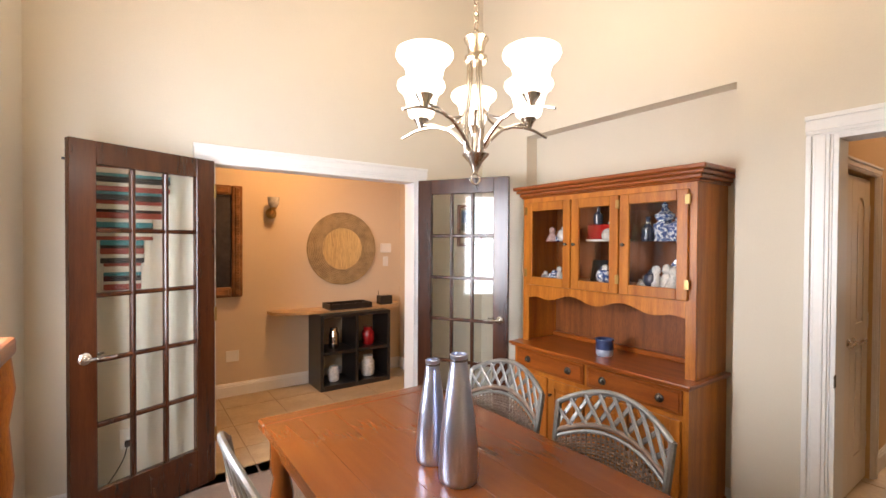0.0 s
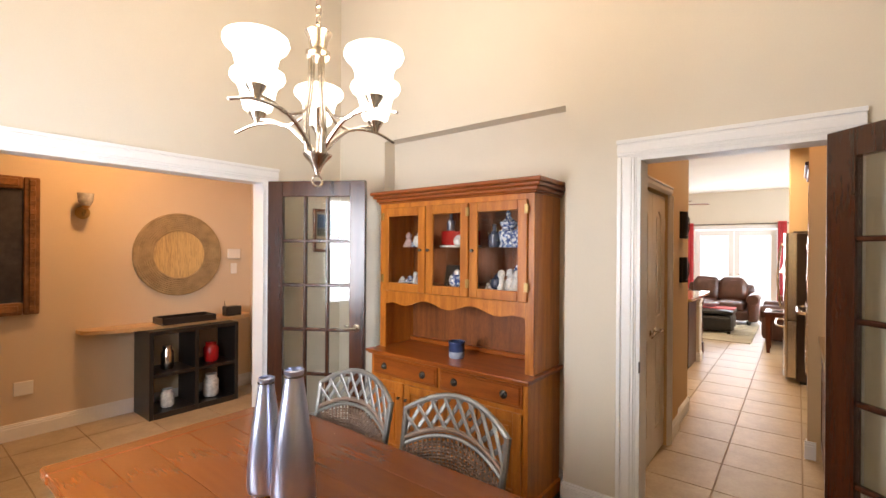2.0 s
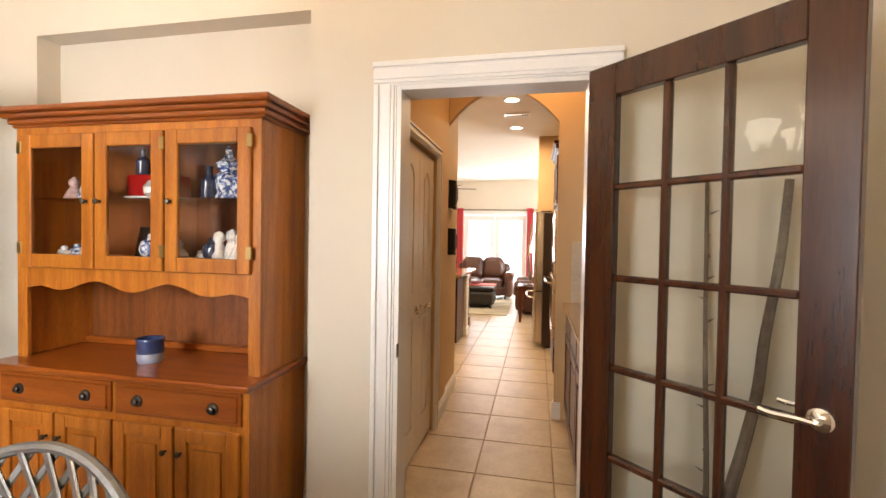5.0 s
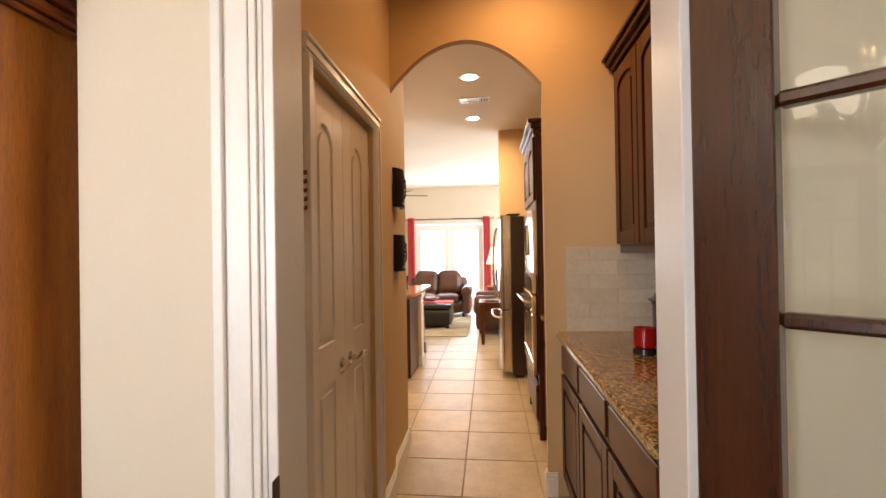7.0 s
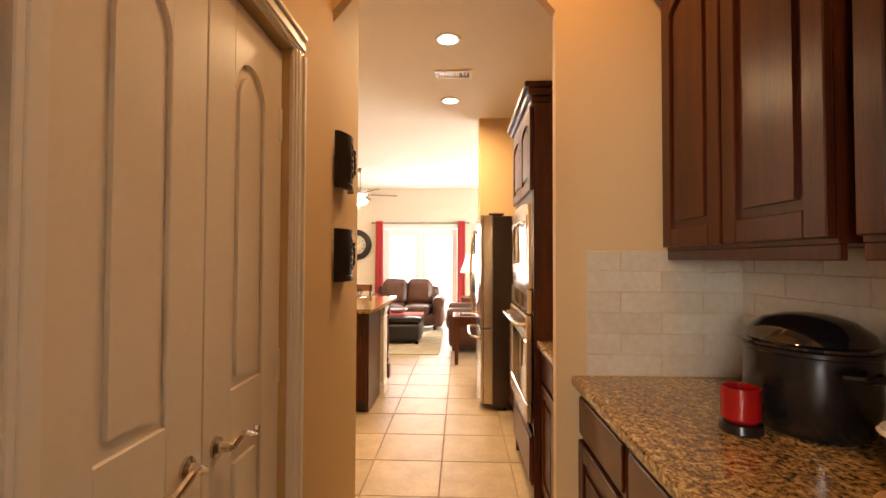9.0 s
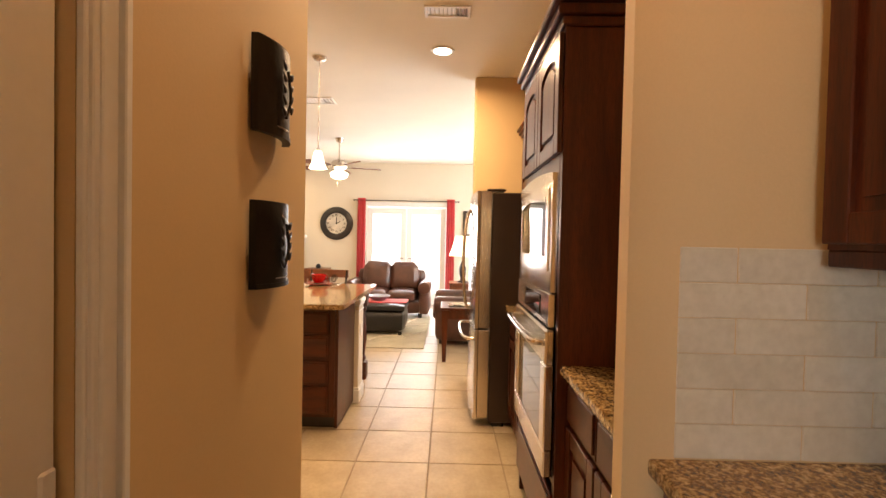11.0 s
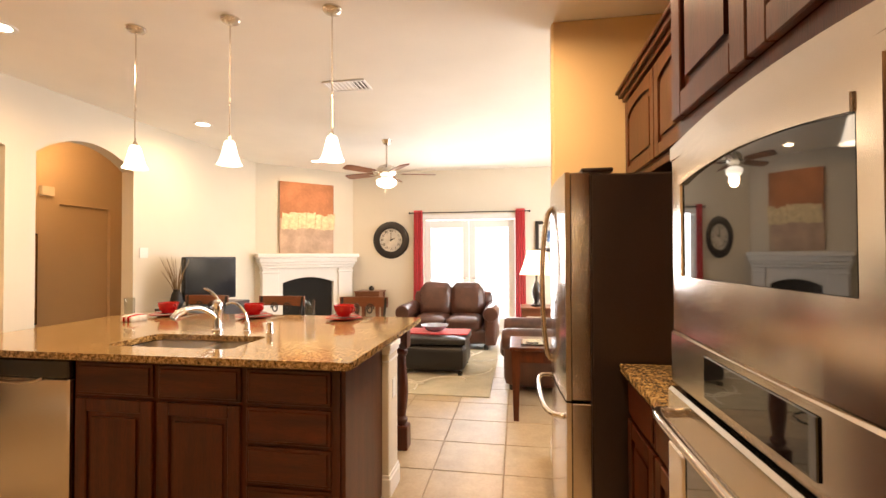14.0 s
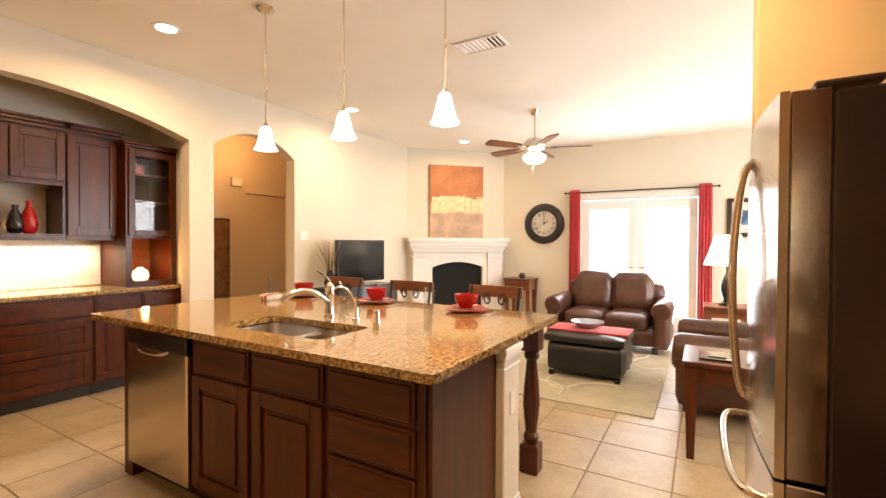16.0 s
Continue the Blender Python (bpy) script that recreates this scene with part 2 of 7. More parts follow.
link(_nt, ramp(_nt, noise_tex(_nt, coords(_nt), 3), [(0.3, (0.006, 0.006, 0.007)), (0.7, (0.009, 0.009, 0.01))]), _b.inputs["Base Color"])
_b.inputs["Roughness"].default_value, _b.inputs["IOR"].default_value = 0.03, 1.9
M_IRON = plain("dark_bronze_plaque", (0.02, 0.016, 0.013), 0.42, 0.35, 0.4, small=50, bumps=0.4)
M_GRANITE = granite("brown_gold_granite")
M_FLOORTILE = tile_mat("beige_floor_tile", (0.37, 0.28, 0.172), (0.53, 0.425, 0.285), 0.38)
M_GROUT = plain("floor_grout", (0.36, 0.27, 0.18), 0.9, var=0.25, small=120, bumps=0.3)
M_SPLASH = tile_mat("cream_wall_tile", (0.62, 0.55, 0.42), (0.72, 0.66, 0.54), 0.3, 0.08)
M_SPLASHGROUT = plain("cream_grout", (0.5, 0.44, 0.34), 0.9)
M_LEATHER = plain("brown_leather", (0.1, 0.038, 0.024), 0.36, var=0.4, big=5, small=70, bumps=0.35, coat=0.12)
M_BLACKLEATHER = plain("black_leather", (0.014, 0.012, 0.012), 0.38, var=0.3, big=6, small=80, bumps=0.3)
M_RED = plain("red_glaze", (0.4, 0.01, 0.01), 0.22, var=0.2)
M_FLAGRED = plain("faded_flag_red", (0.2, 0.018, 0.016), 0.45, var=0.3, small=90)
M_REDCLOTH = plain("red_curtain_cloth", (0.6, 0.02, 0.03), 0.85, var=0.2, small=150, bumps=0.3, sheen=0.3)
M_SHEER = plain("white_paint_door", (0.86, 0.86, 0.85), 0.4, var=0.03)
M_RUG = plain("sage_rug_pile", (0.5, 0.45, 0.33), 0.95, var=0.18, big=4, small=220, bumps=0.8)
M_RUGLINE = plain("cream_rug_line", (0.72, 0.67, 0.55), 0.95, var=0.12, small=220, bumps=0.6)
M_WICKER = plain("grey_brown_wicker", (0.19, 0.125, 0.085), 0.6, var=0.35, big=20, small=120, bumps=0.6)
M_RATTAN = plain("silver_painted_rattan", (0.23, 0.22, 0.2), 0.36, 0.5, 0.3, big=14, small=110, bumps=0.4)
M_CREAMSEAT = plain("cream_seat_cloth", (0.6, 0.54, 0.44), 0.9, var=0.15, small=150, bumps=0.4)
M_BRASS = plain("antique_brass", (0.5, 0.34, 0.13), 0.3, 1.0, 0.2)
M_GILT = plain("carved_gilt_frame", (0.27, 0.12, 0.04), 0.42, 0.35, 0.45, big=12, small=60, bumps=0.5)
M_SISAL = plain("woven_gold_grass", (0.42, 0.3, 0.15), 0.85, var=0.3, big=10, small=140, bumps=0.8)
M_SISALIN = wood("pale_gold_panel", (0.5, 0.34, 0.13), (0.62, 0.45, 0.2), 0.55, "z", 4, 0)
M_PLASTER = plain("white_plaster", (0.82, 0.8, 0.76), 0.6, var=0.05, small=60, bumps=0.1)
M_FIREBOX = plain("matt_black_firebox", (0.012, 0.011, 0.01), 0.9, var=0.3, bumps=0.3)
M_BLUEWHITE, _nt, _b = nodes_of("blue_white_porcelain")
link(_nt, ramp(_nt, noise_tex(_nt, coords(_nt), 55, 3, 0.6), [(0.44, (0.04, 0.07, 0.2)), (0.5, (0.2, 0.27, 0.42)), (0.56, (0.72, 0.72, 0.7))]), _b.inputs["Base Color"])
_b.inputs["Roughness"].default_value, _b.inputs["Coat Weight"].default_value = 0.15, 0.3
M_BLUEDARK = plain("dark_blue_china", (0.05, 0.06, 0.1), 0.2, var=0.6, big=30, small=90, coat=0.3)
M_PINKCHINA = plain("pink_white_china", (0.62, 0.42, 0.38), 0.2, var=0.4, big=40, small=90, coat=0.3)
M_PORCELAIN = plain("white_porcelain", (0.74, 0.7, 0.64), 0.2, var=0.3, big=30, small=90, coat=0.3)
M_BLUEPOT = plain("blue_stoneware", (0.045, 0.07, 0.18), 0.3, var=0.4, big=14, coat=0.3)
M_PALEBLUE = plain("pale_blue_stoneware", (0.36, 0.4, 0.5), 0.3, var=0.2, big=14, coat=0.3)
M_PLASTIC = plain("white_plastic", (0.78, 0.76, 0.71), 0.4, var=0.04)
M_SHADE = glow("lit_frosted_glass", (1.0, 0.9, 0.72), 4.2)
M_LAMPSHADE = glow("lit_cream_shade", (1.0, 0.78, 0.4), 2.2)
M_BRIGHTSHADE = glow("bright_cream_shade", (1.0, 0.78, 0.42), 9.0)
M_BULB = glow("lit_downlight", (1.0, 0.86, 0.62), 22.0)
M_SUNNY = glow("outdoor_glow", (0.95, 0.98, 1.0), 1.5)
M_DAYPANE = glow("bright_day_behind_blind", (0.95, 0.98, 1.0), 4.0)
M_BARK = plain("grey_bark", (0.2, 0.15, 0.11), 0.85, var=0.4, big=9, small=60, bumps=0.8)
M_STRAW = plain("dried_straw", (0.3, 0.19, 0.08), 0.9, var=0.4)
M_PAINTORANGE = plain("orange_canvas", (0.47, 0.19, 0.085), 0.8, var=0.3, big=3, small=30, bumps=0.3)
M_PAINTPALE = plain("pale_canvas", (0.52, 0.37, 0.27), 0.8, var=0.25, big=4, small=30, bumps=0.3)
M_PAINTCREAM = plain("cream_canvas_blocks", (0.8, 0.66, 0.4), 0.8, var=0.3, big=14, small=40, bumps=0.3)
M_DARKCANVAS = plain("dark_oil_canvas", (0.05, 0.04, 0.04), 0.5, var=0.8, big=3, small=25, bumps=0.2)
M_BLUECANVAS = plain("blue_landscape_canvas", (0.1, 0.2, 0.38), 0.6, var=0.9, big=4, small=25)
M_ECRUMAT = plain("cream_mat_board", (0.6, 0.5, 0.36), 0.8, var=0.1)
M_GREENPRINT = plain("olive_landscape_print", (0.16, 0.15, 0.1), 0.6, var=0.7, big=9, small=40)
M_NAVY = plain("navy_cloth", (0.02, 0.03, 0.09), 0.9, var=0.2, small=150)
M_DIAL = plain("aged_clock_dial", (0.6, 0.55, 0.46), 0.6, var=0.2, big=6)

# ---- building helpers ----
def thing(name, at=(0, 0, 0), label="", category="", group="", rz=0.0):
    ob = new(name)
    ob.matrix_basis = ORIGIN @ pose(*at, 0, 0, rz)
    return tagged(ob, label, category, group)


def part(name, bm, material, parent=None, label="", smooth=False):
    me = bpy.data.meshes.new(name)
    bmesh.ops.recalc_face_normals(bm, faces=bm.faces)
    bm.to_mesh(me)
    bm.free()
    if smooth:
        me.shade_smooth()
        me.set_sharp_from_angle(angle=radians(38))
    me.materials.append(material)
    ob = new(name, me)
    ob.parent = parent
    return tagged(ob, label)


def structure(name, bm, material, label, smooth=False):
    ob = part(name, bm, material, None, label, smooth)
    ob.matrix_basis = ORIGIN.copy()
    return tagged(ob, category=name.split("_")[0], kind="structure")


def shape():
    return bmesh.new()


def bx(bm, x0, x1, y0, y1, z0, z1, bev=0.0, seg=1):
    made = bmesh.ops.create_cube(bm, size=1.0, matrix=Matrix.LocRotScale(((x0 + x1) / 2, (y0 + y1) / 2, (z0 + z1) / 2), None, (abs(x1 - x0), abs(y1 - y0), abs(z1 - z0))))
    if bev:
        edges = {e for v in made["verts"] for e in v.link_edges}
        bmesh.ops.bevel(bm, geom=list(edges), offset=min(bev, abs(x1 - x0) * 0.45, abs(y1 - y0) * 0.45, abs(z1 - z0) * 0.45), segments=seg, profile=0.6, affect="EDGES")
    return bm


def block(*args, **kw):
    return bx(shape(), *args, **kw)


def prism(poly, axis, lo, hi, bm=None):
    """A plane outline drawn across one axis and drawn out along it. poly: (u, v): (y, z) for x, (x, z) for y, (x, y) for z."""
    bm = bm or shape()
    put = {"x": lambda u, v, w: (w, u, v), "y": lambda u, v, w: (u, w, v), "z": lambda u, v, w: (u, v, w)}[axis]
    a = [bm.verts.new(put(u, v, lo)) for u, v in poly]
    b = [bm.verts.new(put(u, v, hi)) for u, v in poly]
    bm.faces.new(a)
    bm.faces.new(b[::-1])
    for i in range(len(poly)):
        j = (i + 1) % len(poly)
        bm.faces.new((a[i], b[i], b[j], a[j]))
    return bm


def arch_curve(u0, u1, spring, rise, n=18):
    c, r = (u0 + u1) / 2, (u1 - u0) / 2
    return [(c - r * math.cos(math.pi * i / n), spring + rise * math.sin(math.pi * i / n)) for i in range(n + 1)]


def wall_outline(u0, u1, z1, openings):
    """openings that start at the floor: (u0, u1, head height, arch rise)."""
    out = [(u0, z1), (u0, 0)]
    for a, b, head, rise in sorted(openings):
        out.append((a, 0))
        out += arch_curve(a, b, head, rise) if rise else [(a, head), (b, head)]
        out.append((b, 0))
    return out + [(u1, 0), (u1, z1)]


def lathe(profile, at=(0, 0, 0), seg=24, bm=None, caps=True):
    bm = bm or shape()
    rings = []
    for r, z in profile:
        r = max(r, 0.0004)
        rings.append([bm.verts.new((at[0] + r * math.cos(2 * math.pi * k / seg), at[1] + r * math.sin(2 * math.pi * k / seg), at[2] + z)) for k in range(seg)])
    for a, b in zip(rings, rings[1:]):
        for k in range(seg):
            bm.faces.new((a[k], a[(k + 1) % seg], b[(k + 1) % seg], b[k]))
    if caps:
        bm.faces.new(rings[0][::-1])
        bm.faces.new(rings[-1])
    return bm


def tube(points, r, seg=8, bm=None, taper=None):
    bm = bm or shape()
    pts = [Vector(p) for p in points]
    rings = []
    up = Vector((0.13, 0.21, 0.97))
    for i, p in enumerate(pts):
        d = (pts[min(i + 1, len(pts) - 1)] - pts[max(i - 1, 0)]).normalized()
        if abs(d.dot(up)) > 0.96:
            up = Vector((0.98, 0.1, 0.12))
        s = d.cross(up).normalized()
        t = s.cross(d)
        rr = r if taper is None else r * (1 + (taper - 1) * i / (len(pts) - 1))
        rings.append([bm.verts.new(p + rr * (math.cos(2 * math.pi * k / seg) * s + math.sin(2 * math.pi * k / seg) * t)) for k in range(seg)])
    for a, b in zip(rings, rings[1:]):
        for k in range(seg):
            bm.faces.new((a[k], a[(k + 1) % seg], b[(k + 1) % seg], b[k]))
    bm.faces.new(rings[0][::-1])
    bm.faces.new(rings[-1])
    return bm


def curve_pts(points, n=8):
    """A smooth line through the points (Catmull-Rom)."""
    p = [Vector(q) for q in points]
    p = [2 * p[0] - p[1]] + p + [2 * p[-1] - p[-2]]
    out = []
    for i in range(1, len(p) - 2):
        for k in range(n):
            t = k / n
            out.append(0.5 * (2 * p[i] + (p[i + 1] - p[i - 1]) * t + (2 * p[i - 1] - 5 * p[i] + 4 * p[i + 1] - p[i + 2]) * t * t + (3 * p[i] - p[i - 1] - 3 * p[i + 1] + p[i + 2]) * t ** 3))
    return out + [p[-2]]


def moved(bm, m):
    bmesh.ops.transform(bm, matrix=m, verts=bm.verts)
    return bm


def cushion(x0, x1, y0, y1, z0, z1, puff=0.05, n=7):
    """A stuffed block: rounded edges, swollen faces."""
    bm = shape()
    bmesh.ops.create_cube(bm, size=2.0)
    bmesh.ops.subdivide_edges(bm, edges=bm.edges, cuts=n, use_grid_fill=True)
    h = Vector(((x1 - x0) / 2, (y1 - y0) / 2, (z1 - z0) / 2))
    c = Vector(((x0 + x1) / 2, (y0 + y1) / 2, (z0 + z1) / 2))
    e = min(h) * 0.55
    for v in bm.verts:
        p = v.co.copy()
        q = Vector((p.x * h.x, p.y * h.y, p.z * h.z))
        core = Vector([max(-(h[i] - e), min(h[i] - e, q[i])) for i in range(3)])
        d = q - core
        if d.length > 1e-6:
            q = core + d.normalized() * e
        swell = puff * (1 - p.x ** 2) ** 0.5 * (1 - p.y ** 2) ** 0.5 if abs(p.z) > 0.99 else puff * 0.6 * ((1 - p.z ** 2) * max(1 - min(p.x ** 2, p.y ** 2), 0)) ** 0.5
        n0 = Vector((p.x if abs(p.x) > 0.99 else 0, p.y if abs(p.y) > 0.99 else 0, p.z if abs(p.z) > 0.99 else 0))
        wob = 0.25 * puff * noise.noise(q * 7 + c)
        v.co = c + q + n0.normalized() * (swell + wob) if n0.length else c + q
    return bm


def panel_front(w, h, arched=False, rail=0.062, t=0.02):
    """A raised-panel cabinet front standing in the x-z plane, its face at y = -t, from x 0 to w and z 0 to h."""
    bm = shape()
    head = 0.045 if arched else 0.0
    bx(bm, 0, rail, -t, 0, 0, h, 0.003)
    bx(bm, w - rail, w, -t, 0, 0, h, 0.003)
    bx(bm, rail, w - rail, -t, 0, 0, rail, 0.003)
    if arched:
        crv = [(x, z) for x, z in arch_curve(rail, w - rail, h - rail - head, head, 10)]
        prism([(rail, h)] + crv + [(w - rail, h)], "y", -t, 0, bm)
    else:
        bx(bm, rail, w - rail, -t, 0, h - rail, h, 0.003)
    bx(bm, rail, w - rail, -t * 0.35, 0, rail, h - rail + 0.0 * head)
    g = 0.028
    if w - 2 * rail - 2 * g > 0.02 and h - 2 * rail - 2 * g > 0.02:
        top = h - rail - g - head
        outer = [(rail + g * 0.5, rail + g * 0.5), (w - rail - g * 0.5, rail + g * 0.5)]
        crv = arch_curve(rail + g, w - rail - g, top, head, 10) if arched else [(rail + g, top), (w - rail - g, top)]
        prism([(rail + g, rail + g), (w - rail - g, rail + g)] + crv[::-1], "y", -t * 0.85, -t * 0.35, bm)
    return bm


def slab_front(w, h, t=0.02):
    """A drawer front with a stepped edge."""
    bm = block(0, w, -t * 0.6, 0, 0, h, bev=0.003)
    return bx(bm, 0.014, w - 0.014, -t, -t * 0.6, 0.014, h - 0.014, 0.004)


def front_at(bm, facing, x, y, z):
    """Puts a cabinet front's lower corner at a place: 'n' faces +y, 's' -y, 'w' -x. The width runs along the face."""
    rz = {"s": 0, "n": 180, "w": -90, "e": 90}[facing]
    return moved(bm, pose(x, y, z, 0, 0, rz))


def knob_bm(r=0.014, out=0.026):
    return lathe([(r * 0.5, 0), (r * 0.45, out * 0.4), (r, out * 0.65), (r * 0.9, out * 0.9), (r * 0.4, out)], seg=12)


def text_mesh(body, size, depth=0.001):
    cu = bpy.data.curves.new("letters", "FONT")
    cu.body, cu.size, cu.extrude, cu.align_x, cu.align_y = body, size, depth, "CENTER", "CENTER"
    ob = bpy.data.objects.new("letters", cu)
    me = bpy.data.meshes.new_from_object(ob)
    bm = shape()
    bm.from_mesh(me)
    bpy.data.objects.remove(ob)
    return bm

# ---- the large structure ----
def seg_curve(u0, u1, spring, rise, n=16):
    c, r = (u0 + u1) / 2, (u1 - u0) / 2
    return [(u, spring + rise * (1 - ((u - c) / r) ** 2)) for u in (u0 + (u1 - u0) * i / n for i in range(n + 1))]


ORIGIN = DINING
structure("floor_dining", block(0.45, 3.85, 0.15, 4.5, -0.1, 0.0), M_CARPET, "brown cut-pile carpet of the dining room")
structure("floor_tiled", block(-2.2, 14.0, -1.6, 9.2, -0.14, -0.006), M_GROUT, "beige ceramic tile floor with brown grout joints")
structure("wall_dining_east", prism(wall_outline(0.15, 4.47, 3.8, [(1.09, 1.913, 2.055, 0), (2.33, 3.9, 2.42, 0)]), "x", 3.77, 3.89), M_CREAM, "cream painted wall with a recessed hutch niche")
structure("wall_niche_back", block(3.89, 3.95, 2.2, 4.0, 0, 2.55), M_CREAM, "cream painted back of the hutch niche")
structure("wall_dining_north", prism(wall_outline(0.45, 3.95, 3.8, [(1.5, 3.04, 2.06, 0)]), "y", 4.47, 4.59), M_CREAM, "cream painted wall around the double door opening")
structure("wall_dining_south", block(0.45, 3.77, 0.15, 0.3, 0, 3.8), M_CREAM, "plain cream painted wall")
bm = prism([(0.3, 0), (4.47, 0), (4.47, 3.8), (0.3, 3.8), (0.3, 2.2), (3.55, 2.2), (3.55, 0.8), (2.55, 0.8), (2.55, 2.196), (0.3, 2.196)], "x", 0.45, 0.6)
structure("wall_dining_west", bm, M_CREAM, "cream painted wall with a blinded window")
structure("ceiling_dining", block(0.45, 3.9, 0.15, 4.6, 3.8, 3.9), M_CEIL, "off-white textured ceiling")
structure("wall_hall_west", prism([(0.45, 0), (1.09, 0), (1.09, 2.055), (1.913, 2.055), (1.913, 0), (2.02, 0), (2.02, 2.95), (0.45, 2.95)], "x", 3.89, 3.9), M_GOLD, "warm tan hall side of the dining wall")
# foyer
structure("wall_foyer_north", block(-2.2, 3.95, 6.08, 6.2, 0, 3.0), M_TAN, "tan painted foyer wall")
structure("wall_foyer_east", block(3.8, 3.95, 4.59, 6.08, 0, 3.0), M_TAN, "tan painted foyer side wall")
structure("wall_foyer_west", block(-2.2, -2.05, 4.5, 6.08, 0, 3.0), M_TAN, "tan painted foyer end wall")
structure("wall_foyer_south", block(-2.05, 0.45, 4.47, 4.59, 0, 3.0), M_TAN, "tan painted foyer wall")
structure("wall_foyer_lining", prism([(0.45, 0), (1.5, 0), (1.5, 2.06), (3.04, 2.06), (3.04, 0), (3.8, 0), (3.8, 2.95), (0.45, 2.95)], "y", 4.59, 4.6), M_TAN, "tan painted foyer side of the door wall")
structure("ceiling_foyer", block(-2.2, 3.95, 4.59, 6.2, 2.95, 3.05), M_CEIL, "off-white foyer ceiling")
ORIGIN = Matrix.Identity(4)
# hall between dining room and kitchen
structure("wall_hall_north", prism(wall_outline(3.83, 5.4, 2.95, [(4.185, 4.965, 1.975, 0)]), "y", 2.02, 2.14), M_GOLD, "warm tan hall wall with a pantry door")
structure("wall_hall_south", block(3.83, 8.72, 0.3, 0.45, 0, 2.95), M_GOLD, "warm tan wall behind the cabinets")
structure("wall_arch", prism([(0.45, 2.95), (0.45, 0), (1.152, 0)] + seg_curve(1.152, 2.03, 2.31, 0.27, 22) + [(2.03, 0), (2.14, 0), (2.14, 2.95)], "x", 5.39, 5.445), M_GOLD, "warm tan wall with a low round arch")
structure("wall_passage", block(5.445, 5.97, 2.045, 2.2, 0, 2.95, bev=0.012), M_GOLD, "warm tan short wall with plaques")
structure("wall_kitchen_west", block(5.84, 5.97, 2.2, 6.75, 0, 2.95), M_GOLD, "warm tan kitchen wall")
# kitchen and living room
n_poly = [(5.97, 2.95), (5.97, 0), (6.15, 0)] + seg_curve(6.15, 8.81, 2.34, 0.23) + [(8.81, 0), (9.06, 0)] + seg_curve(9.06, 10.11, 2.35, 0.2) + [(10.11, 0), (12.52, 0), (12.52, 2.95)]
structure("wall_kitchen_north", prism(n_poly, "y", 5.85, 6.0), M_CREAM, "cream wall with two segmental arches")
structure("wall_fireplace", prism([(12.5, 5.87), (13.76, 4.6), (13.95, 4.6), (13.95, 6.0), (12.5, 6.0)], "z", 0, 2.95), M_CREAM, "cream diagonal chimney wall")
e_poly = wall_outline(-1.5, 4.8, 2.95, [(1.58, 3.24, 2.06, 0)])
structure("wall_living_east", prism(e_poly, "x", 13.75, 13.9), M_CREAM, "cream living room wall with glazed patio doors")
structure("wall_living_south", prism([(8.85, 0), (13.9, 0), (13.9, 2.95), (12.95, 2.95), (12.95, 0.65), (9.7, 0.65), (9.7, 2.35), (12.946, 2.35), (12.946, 2.95), (8.85, 2.95)], "y", -1.55, -1.4), M_CREAM, "cream living room wall with a wide window")
structure("wall_living_west", block(8.72, 8.85, -1.55, 1.31, 0, 2.95, bev=0.014), M_GOLD, "warm tan wall end beside the fridge")
structure("ceiling_kitchen", block(3.82, 14.0, -1.6, 6.0, 2.95, 3.05), M_CEIL, "off-white kitchen and living room ceiling")
# nook and corridor behind the arches
structure("wall_nook_back", block(5.9, 8.96, 6.68, 6.78, 0, 3.0), M_CREAM, "cream back wall of the cabinet nook")
structure("wall_nook_side", block(8.87, 8.99, 6.0, 6.68, 0, 3.0), M_CREAM, "cream side wall of the cabinet nook")
structure("ceiling_nook", block(5.8, 12.0, 6.0, 7.5, 2.95, 3.05), M_CEIL, "off-white ceiling behind the arches")
structure("wall_corridor_back", prism(wall_outline(8.99, 12.0, 2.95, [(10.5, 11.22, 2.06, 0)]), "y", 7.3, 7.42), M_TAN, "tan corridor wall with a flush door")
structure("wall_corridor_west", block(8.99, 9.05, 6.0, 7.3, 0, 2.95), M_TAN, "tan corridor side wall")
structure("wall_corridor_east", block(11.9, 12.0, 6.0, 7.3, 0, 2.95), M_TAN, "tan corridor side wall")
structure("door_corridor", block(10.505, 11.215, 7.34, 7.38, 0.005, 2.055, bev=0.003), M_TAN, "tan painted flush corridor door, closed")


def casing(name, axis, face, out, a, b, head, w=0.1, label="white painted stepped door casing"):
    """Moulded casing round an opening on one wall face; out: +1 or -1, the way that it stands off."""
    ob = thing(name, (0, 0, 0), label, "trim")
    tagged(ob, kind="structure")
    steps = [(0.0, 0.98, 0.012), (0.1, 0.86, 0.019), (0.25, 0.66, 0.024), (0.78, 1.0, 0.03)]

    def slab(bm, u0, u1, z0, z1, d):
        lo, hi = sorted((face, face + out * d))
        bx(bm, lo, hi, u0, u1, z0, z1, 0.002) if axis == "x" else bx(bm, u0, u1, lo, hi, z0, z1, 0.002)

    for side, sgn, edge in (("jamb_casing", -1, a), ("jamb_casing", 1, b)):
        bm = shape()
        for s0, s1, d in steps:
            u = sorted((edge + sgn * w * s0, edge + sgn * w * s1))
            slab(bm, u[0], u[1], 0, head, d)
        part(side, bm, M_TRIM, ob)
    bm = shape()
    for s0, s1, d in steps:
        slab(bm, a - w - d * 0.2, b + w + d * 0.2, head + w * s0, head + w * s1, d)
    part("head_casing", bm, M_TRIM, ob)
    return ob


